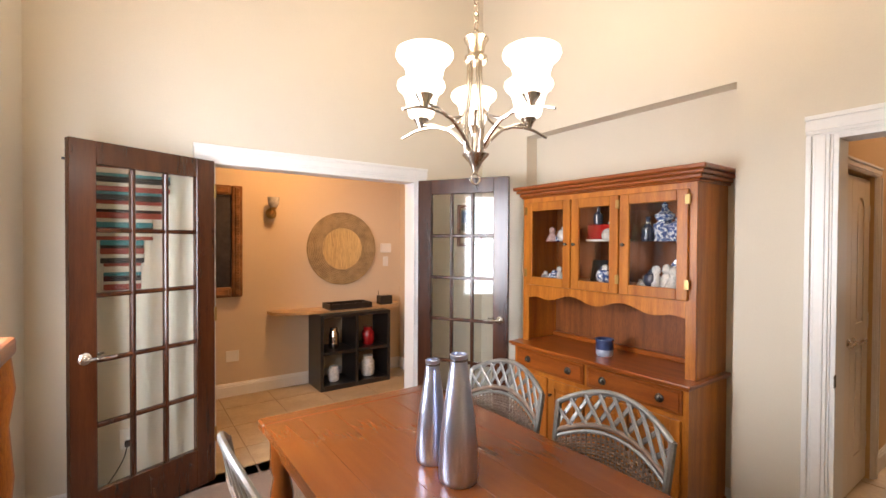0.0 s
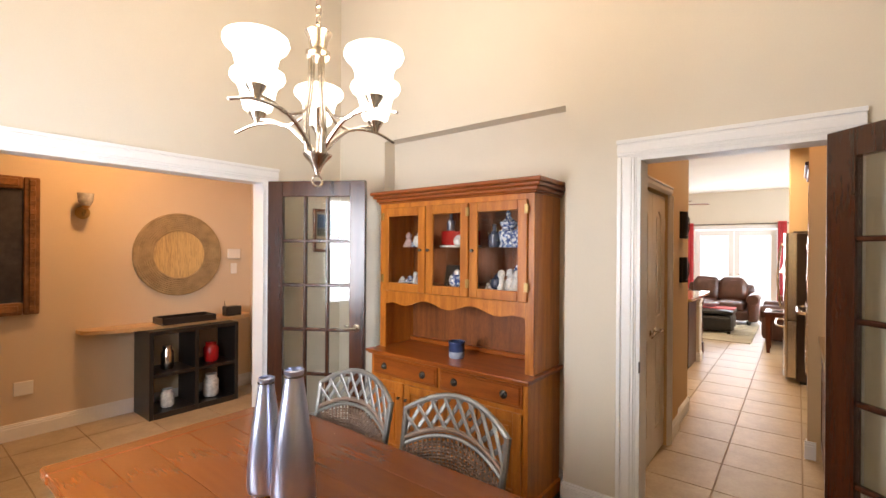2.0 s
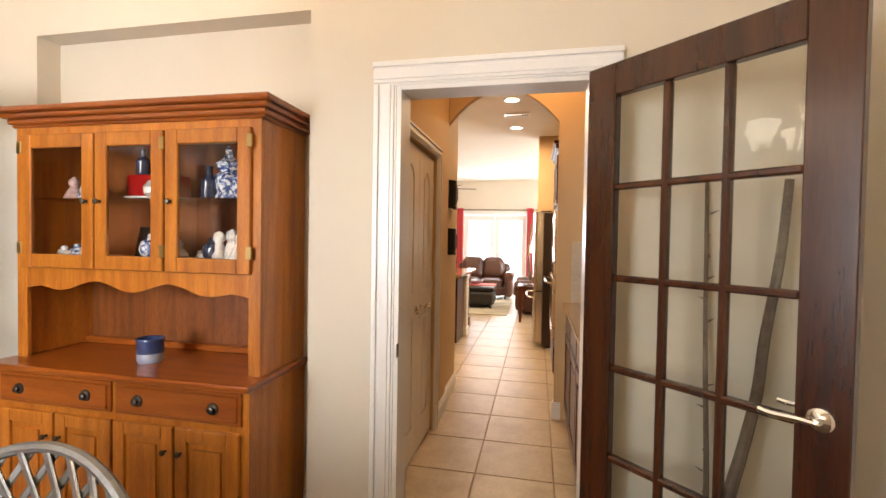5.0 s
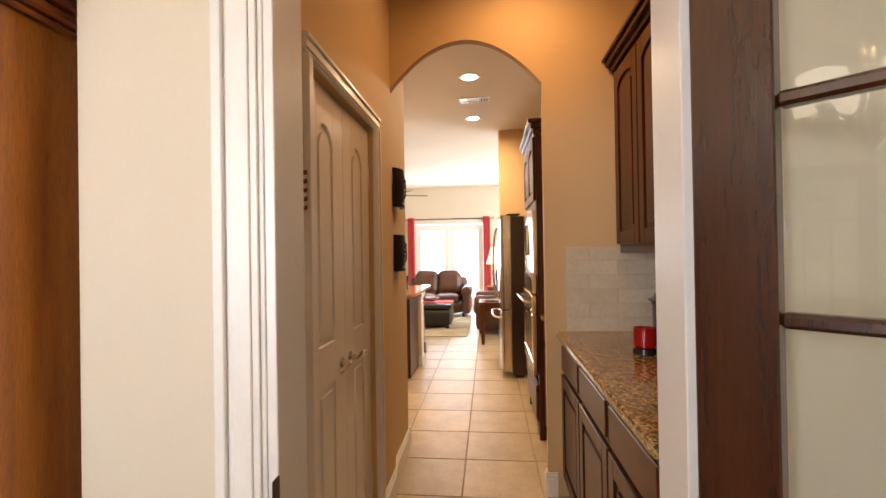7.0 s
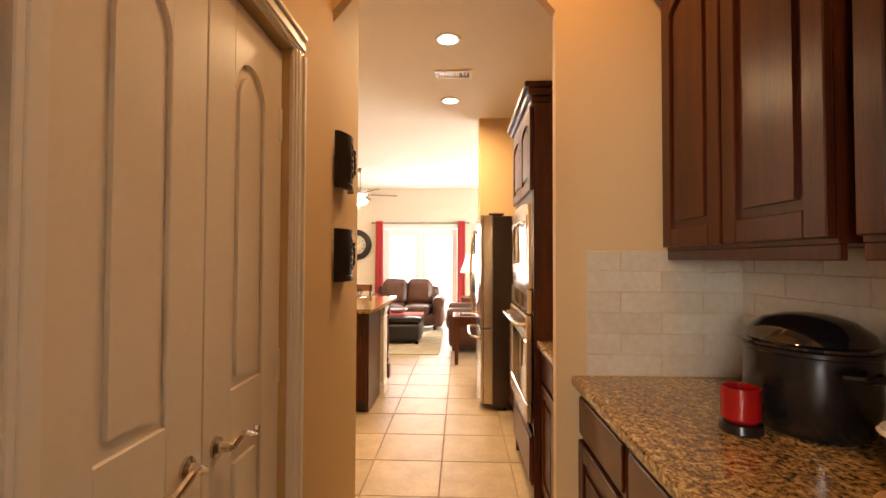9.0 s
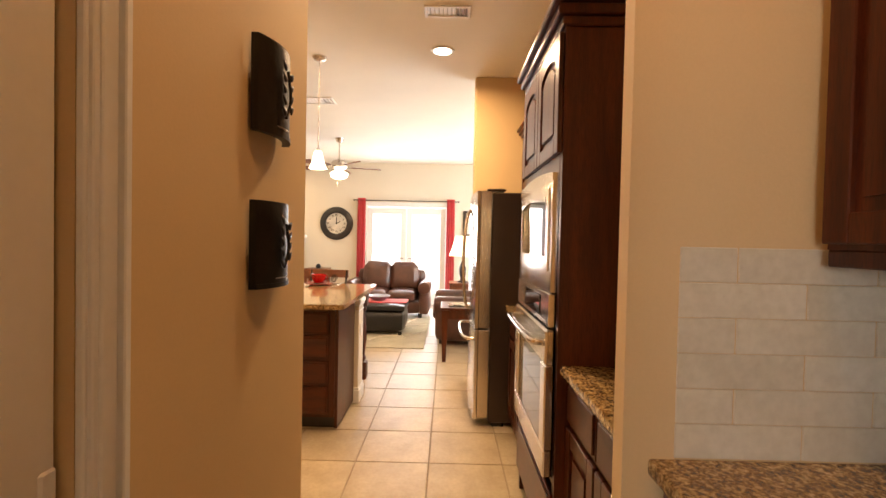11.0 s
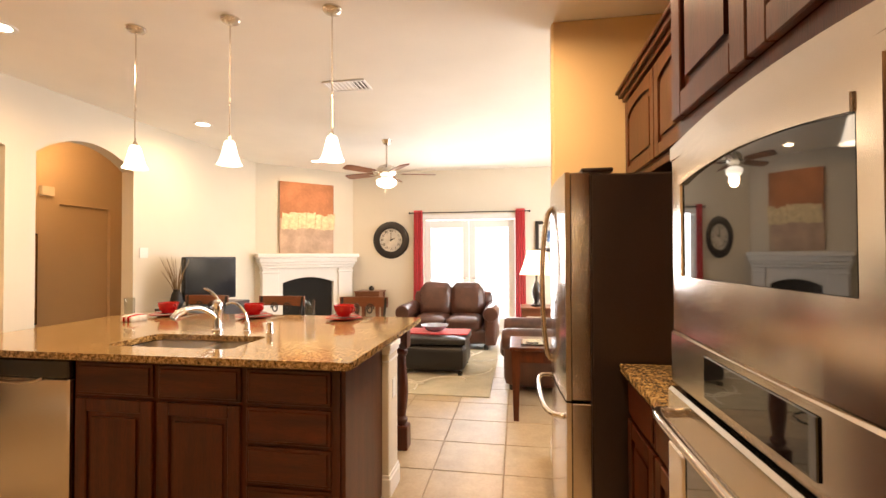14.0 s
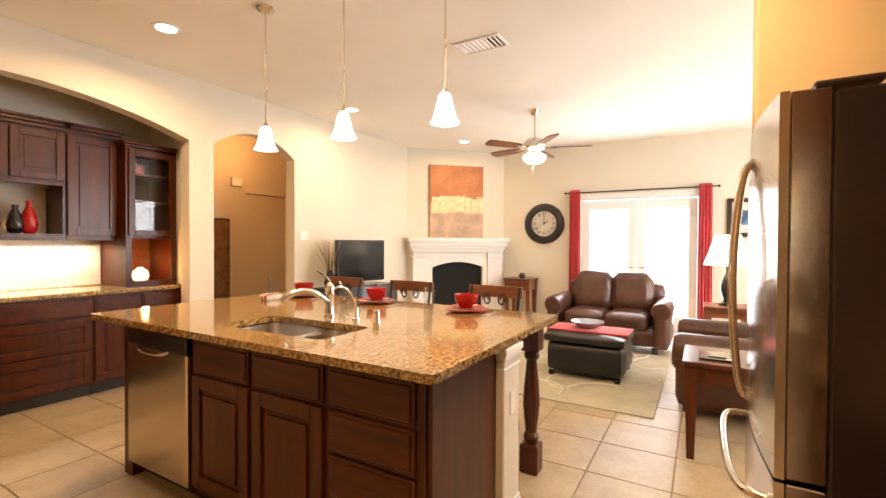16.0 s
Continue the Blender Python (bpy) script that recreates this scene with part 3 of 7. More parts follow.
def jamb(name, axis, lo, hi, a, b, head, t=0.022):
    bm = shape()
    for u0, u1, z0, z1 in ((a, a + t, 0, head), (b - t, b, 0, head), (a + t, b - t, head - t, head)):
        bx(bm, lo, hi, u0, u1, z0, z1, 0.002) if axis == "x" else bx(bm, u0, u1, lo, hi, z0, z1, 0.002)
    return structure(name, bm, M_TRIM, "white painted door lining")


ORIGIN = DINING
casing("trim_french", "y", 4.47, -1, 1.5, 3.04, 2.06)
casing("trim_french_foyer", "y", 4.6, 1, 1.5, 3.04, 2.06)
jamb("door_lining_french", "y", 4.46, 4.61, 1.499, 3.041, 2.061)
casing("trim_hall_door", "x", 3.77, -1, 1.09, 1.913, 2.055)
jamb("door_lining_hall", "x", 3.762, 3.906, 1.089, 1.914, 2.056)
ORIGIN = Matrix.Identity(4)
casing("trim_pantry", "y", 2.02, -1, 4.185, 4.965, 1.975, 0.062)


def skirting(name, boards, label="white painted moulded baseboard"):
    ob = thing(name, (0, 0, 0), label, "baseboard")
    tagged(ob, kind="structure")
    for axis, face, out, a, b in boards:
        bm = shape()
        for z0, z1, d in ((0, 0.1, 0.016), (0.1, 0.118, 0.012), (0.118, 0.132, 0.007)):
            lo, hi = sorted((face, face + out * d))
            bx(bm, lo, hi, a, b, z0, z1, 0.002) if axis == "x" else bx(bm, a, b, lo, hi, z0, z1, 0.002)
        part("board", bm, M_TRIM, ob)
    return ob


ORIGIN = DINING
skirting("baseboard_dining", [("x", 3.77, -1, 2.014, 2.345), ("x", 3.77, -1, 0.3, 0.985), ("x", 3.77, -1, 3.9, 4.47), ("y", 2.33, 1, 3.77, 3.87), ("y", 4.47, -1, 0.6, 1.395), ("y", 4.47, -1, 3.145, 3.75), ("x", 0.6, 1, 0.3, 4.45), ("y", 0.3, 1, 0.62, 3.75), ("x", 3.89, -1, 2.345, 3.89)])
skirting("baseboard_foyer", [("y", 6.08, -1, -2.0, 3.8), ("x", 3.8, -1, 4.6, 6.06)])
ORIGIN = Matrix.Identity(4)
skirting("baseboard_hall", [("y", 2.02, -1, 3.84, 4.12), ("y", 2.02, -1, 5.03, 5.385), ("x", 5.39, -1, 1.1, 1.168), ("y", 2.03, -1, 5.385, 5.445), ("y", 2.045, -1, 5.445, 5.985), ("x", 5.97, 1, 2.03, 5.8), ("y", 1.152, 1, 5.39, 5.445)])
skirting("baseboard_living", [("y", 5.85, -1, 8.81, 9.06), ("y", 5.85, -1, 10.11, 12.5), ("x", 13.75, -1, 3.35, 4.6), ("x", 13.75, -1, -1.4, 1.45), ("y", 1.31, 1, 8.71, 8.86), ("x", 8.85, 1, -1.4, 1.32)])

ORIGIN = DINING
ob = thing("strike_plate", (3.745, 1.8905, 0.9), "dark metal strike plate in the door lining", "latch")
part("plate", block(-0.014, 0.014, -0.003, 0.0, -0.03, 0.03, bev=0.001), M_PEWTER, ob)

# ---- doors ----
def french_leaf(name, hinge, free, label, w=0.765):
    """Fifteen-pane glazed leaf; built along +x from the hinge, then turned about it."""
    h, t = 2.035, 0.042
    rz = math.degrees(math.atan2(free[1] - hinge[1], free[0] - hinge[0]))
    ob = thing(name, (hinge[0], hinge[1], 0.012), label, "door", rz=rz)
    st, top, bot = 0.118, 0.118, 0.235
    part("stile", block(0, st, -t / 2, t / 2, 0, h, bev=0.003), M_DARKDOOR, ob)
    part("stile", block(w - st, w, -t / 2, t / 2, 0, h, bev=0.003), M_DARKDOOR, ob)
    part("top_rail", block(st, w - st, -t / 2, t / 2, h - top, h, bev=0.003), M_DARKDOOR, ob)
    part("bottom_rail", block(st, w - st, -t / 2, t / 2, 0, bot, bev=0.003), M_DARKDOOR, ob)
    gw, gh = (w - 2 * st) / 3, (h - top - bot) / 5
    for i in (1, 2):
        part("glazing_bar", block(st + gw * i - 0.012, st + gw * i + 0.012, -t * 0.42, t * 0.42, bot, h - top, bev=0.006), M_DARKDOOR, ob)
    for k in range(1, 5):
        part("glazing_bar", block(st, w - st, -t * 0.4, t * 0.4, bot + gh * k - 0.012, bot + gh * k + 0.012, bev=0.006), M_DARKDOOR, ob)
    for i in range(3):
        for k in range(5):
            me = block(st + gw * i + 0.006, st + gw * (i + 1) - 0.006, -0.002, 0.002, bot + gh * k + 0.006, bot + gh * (k + 1) - 0.006)
            p = part("pane", me, M_DOORGLASS, ob)
            p.visible_shadow = False
    for sgn in (-1, 1):
        bm = lathe([(0.031, 0), (0.031, 0.006), (0.025, 0.012), (0.012, 0.016), (0.011, 0.045), (0.0, 0.05)], seg=20)
        bm = moved(bm, pose(w - 0.062, sgn * t / 2, 0.93, -90 * sgn))
        lev = curve_pts([(w - 0.062, sgn * (t / 2 + 0.045), 0.93), (w - 0.1, sgn * (t / 2 + 0.05), 0.932), (w - 0.15, sgn * (t / 2 + 0.048), 0.927), (w - 0.185, sgn * (t / 2 + 0.044), 0.93)], 5)
        tube(lev, 0.009, 8, bm)
        part("lever_handle", bm, M_CHROME, ob, "polished chrome lever handle", True)
    for z in (0.25, 1.02, 1.8):
        part("hinge", lathe([(0.006, 0), (0.007, 0.01), (0.007, 0.08), (0.006, 0.09)], (0.0, t / 2 + 0.004, z), 8), M_BRASS, ob)
    return ob


french_leaf("door_1", (1.5, 4.43), (0.813, 4.1), "dark mahogany glazed french door, fifteen panes, wide open")
french_leaf("door_2", (3.04, 4.41), (3.468, 3.72), "dark mahogany glazed french door, fifteen panes, standing open")
french_leaf("door_3", (3.72, 1.105), (3.172, 0.53), "dark mahogany glazed hall door, fifteen panes, standing open", 0.805)


def pantry_leaf(x0, x1, hinge_left):
    w, h = x1 - x0, 1.945
    ob = thing("door", (x0, 2.045, 0.012), "white painted pantry door leaf with arched raised panels", "door", "pantry double doors")
    s = 0.112
    slab = shape()
    bx(slab, 0, w, 0.006, 0.035, 0, h, 0.002)
    bx(slab, 0, s, -0.004, 0.006, 0, h, 0.002)
    bx(slab, w - s, w, -0.004, 0.006, 0, h, 0.002)
    for z0, z1 in ((0, 0.2), (0.885, 1.035)):
        bx(slab, s, w - s, -0.004, 0.006, z0, z1, 0.002)
    crv = arch_curve(s, w - s, h - 0.21, 0.085, 12)
    prism([(s, h)] + crv + [(w - s, h)], "y", -0.004, 0.006, slab)
    part("door_slab", slab, M_DOORPAINT, ob)
    for z0, z1, ar in ((0.228, 0.857, 0), (1.063, h - 0.225, 0.07)):
        crv = arch_curve(s + 0.026, w - s - 0.026, z1, ar, 12) if ar else [(s + 0.026, z1), (w - s - 0.026, z1)]
        bm = prism([(s + 0.026, z0), (w - s - 0.026, z0)] + crv[::-1], "y", -0.003, 0.006)
        part("raised_panel", bm, M_DOORPAINT, ob)
    hx = w - 0.05 if hinge_left else 0.05
    bm = lathe([(0.024, 0), (0.024, 0.006), (0.012, 0.012), (0.009, 0.035)], seg=16)
    bm = moved(bm, pose(hx, -0.004, 0.932, 90))
    d = -1 if hinge_left else 1
    tube(curve_pts([(hx, -0.04, 0.932), (hx + d * 0.035, -0.046, 0.947), (hx + d * 0.075, -0.044, 0.932), (hx + d * 0.105, -0.042, 0.922), (hx + d * 0.115, -0.042, 0.937)], 5), 0.008, 8, bm)
    part("lever_handle", bm, M_NICKEL, ob, "polished nickel curved lever handle", True)
    for z in (0.2, 0.98, 1.68):
        e = 0.012 if hinge_left else w - 0.012
        part("hinge", block(e - 0.012, e + 0.012, -0.008, 0.0, z, z + 0.1, bev=0.003), M_TRIM, ob)


ORIGIN = Matrix.Identity(4)
pantry_leaf(4.189, 4.573, True)
pantry_leaf(4.577, 4.961, False)

ORIGIN = DINING
# ---- dining table and what stands on it ----
table = thing("dining_table", (1.98, 2.35, 0), "cherry-brown wooden dining table with a plank top", "table")


def at_table(bm):
    return moved(bm, Matrix.Translation((-1.98, -2.35, 0)))


for i in range(6):
    x0 = 1.53 + i * 0.152
    part("plank", at_table(block(x0 + 0.0003, x0 + 0.1517, 1.55 + 0.088, 3.33 - 0.088, 0.712, 0.75, bev=0.0012)), M_TABLE, table)
for y0, y1 in ((1.55, 1.638), (3.242, 3.33)):
    part("breadboard_end", at_table(block(1.525, 2.447, y0, y1, 0.71, 0.75, bev=0.006)), M_TABLE, table)
part("apron", at_table(bx(bx(bx(bx(shape(), 1.58, 2.36, 1.62, 1.645, 0.61, 0.71), 1.58, 2.36, 3.235, 3.26, 0.61, 0.71), 1.58, 1.605, 1.645, 3.235, 0.61, 0.71), 2.335, 2.36, 1.645, 3.235, 0.61, 0.71)), M_TABLE, table)
for x in (1.6, 2.34):
    for y in (1.66, 3.22):
        part("leg", lathe([(0.03, 0), (0.034, 0.05), (0.028, 0.1), (0.045, 0.3), (0.05, 0.45), (0.036, 0.52), (0.05, 0.56), (0.05, 0.71)], (x - 1.98, y - 2.35, 0), 14), M_TABLE, table, smooth=True)


def vase(x, y, h, r):
    ob = thing("bottle_vase", (x, y, 0.7505), "tall brushed aluminium bottle vase standing on the table", "vase", "pair of metal vases")
    prof = [(r * q, h * z) for q, z in ((0.9, 0), (0.97, 0.012), (1.0, 0.05), (1.0, 0.14), (0.95, 0.28), (0.86, 0.44), (0.73, 0.6), (0.58, 0.76), (0.45, 0.9), (0.41, 0.955), (0.43, 0.97), (0.46, 0.995), (0.4, 1.0), (0.36, 0.93))]
    part("body", lathe(prof, seg=32), M_VASE, ob, smooth=True)
    part("neck_ring", lathe([(r * 0.42, h * 0.945), (r * 0.47, h * 0.95), (r * 0.47, h * 0.957), (r * 0.42, h * 0.962)], seg=32), M_PEWTER, ob, "dark neck ring", True)


vase(1.951, 2.415, 0.42, 0.066)
vase(1.955, 2.578, 0.365, 0.058)


def rattan_chair(name="dining_chair"):
    """Built facing -y (towards the table), seat centre at the origin."""
    ob = thing(name, (0, 0, 0), "silver-painted rattan dining chair with woven back and lattice crest", "chair", "chairs round the dining table")
    hw = 0.245
    for sx in (-1, 1):
        part("back_post", tube(curve_pts([(sx * 0.2, 0.2, 0), (sx * 0.21, 0.19, 0.42), (sx * 0.235, 0.23, 0.65), (sx * hw, 0.27, 0.87)], 5), 0.014, 8), M_RATTAN, ob, smooth=True)
        part("front_leg", tube([(sx * 0.2, -0.19, 0), (sx * 0.2, -0.19, 0.42)], 0.016, 8), M_RATTAN, ob, smooth=True)
        part("stretcher", tube([(sx * 0.2, -0.19, 0.16), (sx * 0.2, 0.19, 0.16)], 0.01, 6), M_RATTAN, ob)

    def crest(z0, rise, n=14):
        return [(hw * 1.0 * (2 * i / n - 1), 0.27 - 0.05 * (1 - (2 * i / n - 1) ** 2) * -1 + (z0 - 0.87) * 0.2, z0 + rise * (1 - (2 * i / n - 1) ** 2)) for i in range(n + 1)]

    top, low = crest(0.865, 0.085), crest(0.745, 0.075)
    part("top_rail", tube(top, 0.012, 8), M_RATTAN, ob, smooth=True)
    part("lower_rail", tube(low, 0.011, 8), M_WICKER, ob, smooth=True)
    part("lower_rail", tube([(p[0], p[1] - 0.004, p[2] - 0.024) for p in low], 0.009, 8), M_RATTAN, ob, smooth=True)
    def on_rail(rail, u):
        q = min(max((u + 1) * 7, 0), 13.999)
        i = int(q)
        return Vector(rail[i]).lerp(Vector(rail[i + 1]), q - i)

    for k in range(-1, 9):
        for d in (-0.36, 0.36):
            u0, u1 = -0.875 + 0.25 * k - d / 2, -0.875 + 0.25 * k + d / 2
            f0 = max((-1 - u0) / d, 0) if d > 0 else max((1 - u0) / d, 0)
            f1 = min((1 - u0) / d, 1) if d > 0 else min((-1 - u0) / d, 1)
            if f1 - f0 < 0.25:
                continue
            off = Vector((0, 0.004 if d > 0 else -0.004, 0))
            a = on_rail(low, u0 + d * f0).lerp(on_rail(top, u0 + d * f0), f0) + off
            b = on_rail(low, u0 + d * f1).lerp(on_rail(top, u0 + d * f1), f1) + off
            side = (b - a).cross(Vector((0, 1, 0))).normalized() * 0.0095
            bm = shape()
            ring = [[bm.verts.new(p + side * q + Vector((0, w, 0))) for q, w in ((-1, -0.002), (-0.6, -0.0045), (0.6, -0.0045), (1, -0.002), (0.6, 0.003), (-0.6, 0.003))] for p in (a, b)]
            for i in range(6):
                bm.faces.new((ring[0][i], ring[0][(i + 1) % 6], ring[1][(i + 1) % 6], ring[1][i]))
            bm.faces.new(ring[0][::-1])
            bm.faces.new(ring[1])
            part("lattice_strip", bm, M_RATTAN, ob)
    n, rows = 22, 26
    bm = shape()
    for k in range(n + 1):
        u = 2 * k / n - 1
        x = u * (hw - 0.014)
        y = 0.262 + 0.045 * (1 - u * u)
        zt = 0.722 + 0.07 * (1 - u * u)
        tube([(x * 0.86, y - 0.06, 0.44), (x * 0.95, y - 0.03, 0.58), (x, y - 0.008 - 0.02, zt)], 0.0048, 5, bm)
    for r in range(rows):
        f = (r + 0.5) / rows
        pts = []
        for k in range(n * 2 + 1):
            u = k / n - 1
            z = 0.45 + f * (0.262 + 0.07 * (1 - u * u))
            y = 0.262 + 0.045 * (1 - u * u) - 0.06 + 0.035 * f + 0.004 * (1 if (k + r) % 2 else -1)
            pts.append((u * (hw - 0.014) * (0.86 + 0.14 * f), y, z))
        tube(pts, 0.0045, 4, bm)
    tagged(part("woven_back", bm, M_WICKER, ob, "grey-brown woven wicker back"), kind="stuff")
    part("seat_frame", tube([(0.22, -0.21, 0.42), (0.22, 0.2, 0.42), (-0.22, 0.2, 0.42), (-0.22, -0.21, 0.42), (0.22, -0.21, 0.42)], 0.016, 8), M_RATTAN, ob)
    part("seat", cushion(-0.22, 0.22, -0.22, 0.2, 0.41, 0.475, 0.02, 5), M_CREAMSEAT, ob, "cream padded seat", True)
    return ob


chair = rattan_chair()
chair.matrix_basis = ORIGIN @ pose(2.285, 2.262, 0, 0, 0, -90)
copy_thing(chair, ORIGIN @ pose(2.285, 2.845, 0, 0, 0, -90))
copy_thing(chair, ORIGIN @ pose(1.6, 2.66, 0, 0, 0, 90))
copy_thing(chair, ORIGIN @ pose(1.6, 2.08, 0, 0, 0, 90))


# ---- chandelier ----
def chandelier(cx, cy, z0):
    ob = thing("chandelier", (cx, cy, z0), "brushed nickel five-arm chandelier with lit frosted glass bell shades", "chandelier")
    part("ring", tube([(0.022 * math.cos(a), 0, 0.022 + 0.022 * math.sin(a)) for a in [i * math.pi / 8 for i in range(17)]], 0.0045, 6), M_NICKEL, ob, smooth=True)
    part("hub", lathe([(0.006, 0.04), (0.012, 0.06), (0.024, 0.09), (0.05, 0.122), (0.052, 0.128), (0.012, 0.135)], seg=24), M_NICKEL, ob, smooth=True)
    for k in range(3):
        a = k * 2.094 + 0.4
        c, s = math.cos(a), math.sin(a)
        part("stem_rod", tube(curve_pts([(0.034 * c, 0.034 * s, 0.13), (0.04 * c, 0.04 * s, 0.26), (0.026 * c, 0.026 * s, 0.4), (0.022 * c, 0.022 * s, 0.52)], 5), 0.0125, 10), M_NICKEL, ob, smooth=True)
    part("stem_collar", lathe([(0.038, 0.515), (0.044, 0.525), (0.044, 0.54), (0.03, 0.55), (0.036, 0.59), (0.05, 0.615), (0.04, 0.622), (0.008, 0.635)], seg=20), M_NICKEL, ob, smooth=True)
    bm = shape()
    z = 0.575
    while z0 + z < 3.74:
        pts = [(0.012 * math.cos(q), 0.0, z + 0.02 * math.sin(q)) for q in [i * math.pi / 5 for i in range(11)]]
        if int(round(z / 0.032)) % 2:
            pts = [(0, p[0], p[2]) for p in pts]
        tube(pts, 0.003, 4, bm)
        z += 0.032
    part("chain", bm, M_NICKEL, ob)
    part("canopy", lathe([(0.01, 3.72 - z0), (0.05, 3.75 - z0), (0.065, 3.8 - z0)], seg=20), M_NICKEL, ob, smooth=True)
    R = 0.255
    for turn in (0, 60, 134, 226, 300):
        a = radians(53 + turn)
        c, s = math.cos(a), math.sin(a)

        def rad(r, z):
            return (r * c, r * s, z)

        part("arm", tube(curve_pts([rad(0.02, 0.135), rad(0.08, 0.21), rad(0.15, 0.262), rad(0.26, 0.27), rad(0.35, 0.242)], 6), 0.0085, 8, taper=0.7), M_NICKEL, ob, smooth=True)
        part("arm_brace", tube(curve_pts([rad(0.03, 0.33), rad(0.075, 0.275), rad(0.14, 0.255), rad(0.19, 0.28), rad(R, 0.29)], 5), 0.006, 6), M_NICKEL, ob, smooth=True)
        part("shade_cup", lathe([(0.012, 0.27), (0.016, 0.285), (0.03, 0.31), (0.036, 0.325), (0.03, 0.33)], (R * c, R * s, 0), 18), M_NICKEL, ob, smooth=True)
        prof = [(0.034, 0.318), (0.05, 0.33), (0.059, 0.37), (0.066, 0.41), (0.075, 0.435), (0.093, 0.449), (0.1, 0.465), (0.096, 0.482), (0.084, 0.49), (0.08, 0.484), (0.068, 0.44), (0.058, 0.41), (0.05, 0.37), (0.042, 0.34)]
        part("glass_shade", lathe(prof, (R * c, R * s, 0), 24), M_SHADE, ob, "lit frosted white glass bell shade", True)
        point_lamp("chandelier_bulb", ORIGIN @ Vector((cx + R * c, cy + R * s, z0 + 0.46 * 0.9)), 18, SOFT, 0.035)
    for o in ob.children:
        if not o.name.startswith(("chain", "canopy")):
            o.data.transform(Matrix.Diagonal((1, 1, 0.9, 1)))
    return ob


chandelier(2.15, 2.58, 1.762)


# ---- oak hutch ----
def oak_hutch():
    y0, y1, xf, xb = 2.405, 3.69, 3.43, 3.88
    ob = thing("china_hutch", (3.66, 3.06, 0), "honey oak china hutch with three glazed doors and open counter", "cabinet")

    def P(name, bm, mat=M_OAK, parent=ob, label="", smooth=False):
        return part(name, moved(bm, Matrix.Translation((-3.66, -3.06, 0))), mat, parent, label, smooth)

    body = shape()
    P("side_panel", block(xf + 0.02, xb, y0, y0 + 0.022, 0.02, 0.771))
    P("side_panel", block(xf + 0.02, xb, y1 - 0.022, y1, 0.02, 0.771))
    P("base_back", block(xb - 0.01, xb, y0 + 0.022, y1 - 0.022, 0.09, 0.771))
    bx(body, xf + 0.02, xf + 0.04, y0 + 0.022, y1 - 0.022, 0.086, 0.771)
    P("front_frame", body)
    P("plinth", block(xf + 0.005, xb, y0 - 0.012, y1 + 0.012, 0, 0.085, bev=0.008))
    P("counter", bx(block(xf - 0.025, xb, y0 - 0.025, y1 + 0.025, 0.783, 0.805, bev=0.008, seg=2), xf - 0.012, xb, y0 - 0.012, y1 + 0.012, 0.771, 0.783, 0.003), M_OAKH)
    ym = (y0 + y1) / 2
    for a, b in ((y0 + 0.03, ym - 0.012), (ym + 0.012, y1 - 0.03)):
        d = P("drawer", front_at(slab_front(b - a, 0.135), "w", xf + 0.02, b, 0.628), M_OAKH)
        for f in (0.2, 0.8):
            P("pull", moved(lathe([(0.026, 0), (0.024, 0.005), (0.012, 0.008), (0.014, 0.02), (0.008, 0.024)], seg=14), pose(xf, a + (b - a) * f, 0.695, 0, -90)), M_PEWTER, d, "dark pewter rosette pull", True)
    n = 4
    for k in range(n):
        a, b = y0 + 0.03 + k * (y1 - y0 - 0.06) / n + 0.006, y0 + 0.03 + (k + 1) * (y1 - y0 - 0.06) / n - 0.006
        d = P("base_door", front_at(panel_front(b - a, 0.5, False, 0.055), "w", xf + 0.02, b, 0.1))
        P("pull", moved(knob_bm(0.012), pose(xf, (b - 0.03) if k % 2 == 0 else (a + 0.03), 0.5, 0, -90)), M_PEWTER, d, smooth=True)
    u = 3.545
    body = shape()
    for a, b in ((y0 + 0.005, y0 + 0.027), (y1 - 0.027, y1 - 0.005)):
        P("upper_side", block(u, xb, a, b, 0.805, 1.87, bev=0.002))
        P("face_stile", block(u - 0.02, u, a - (0.0 if a < 3 else 0.035), b + (0.035 if a < 3 else 0.0), 0.805, 1.87, bev=0.002))
    for y in (y0 + 0.455, y1 - 0.455):
        P("mullion", block(u - 0.016, u + 0.01, y - 0.018, y + 0.018, 1.227, 1.83))
    P("shelf_board", block(u, xb - 0.008, y0 + 0.027, y1 - 0.027, 1.206, 1.276))
    P("top_board", block(u, xb - 0.008, y0 + 0.027, y1 - 0.027, 1.85, 1.869))
    bx(body, u - 0.018, u, y0 + 0.062, y1 - 0.062, 1.83, 1.87)
    P("cornice_rail", body)
    P("back_panel", block(xb - 0.008, xb + 0.002, y0 + 0.01, y1 - 0.01, 0.805, 1.87), M_OAKIN, label="oak back boards toned darker than the front")
    P("counter_ledge", block(xb - 0.05, xb - 0.008, y0 + 0.03, y1 - 0.03, 0.806, 0.838, bev=0.004), M_OAKH)
    crown = shape()
    for z0, z1, d in ((1.87, 1.885, 0.012), (1.885, 1.91, 0.024), (1.91, 1.932, 0.042), (1.932, 1.958, 0.06)):
        bx(crown, u - 0.018 - d, xb, y0 - d, y1 + d, z0, z1, 0.006)
    P("crown_moulding", crown, M_OAKH)
    pts = [(y0 + 0.062, 1.226)]
    for i in range(41):
        f = i / 40
        pts.append((y0 + 0.062 + f * (y1 - y0 - 0.124), 1.152 + 0.022 * math.cos(f * 6 * math.pi) * (1 if 0.05 < f < 0.95 else 0.4) - 0.03 * (abs(f - 0.5) * 2) ** 6))
    pts.append((y1 - 0.062, 1.226))
    P("scalloped_valance", prism(pts, "x", u - 0.018, u, None))
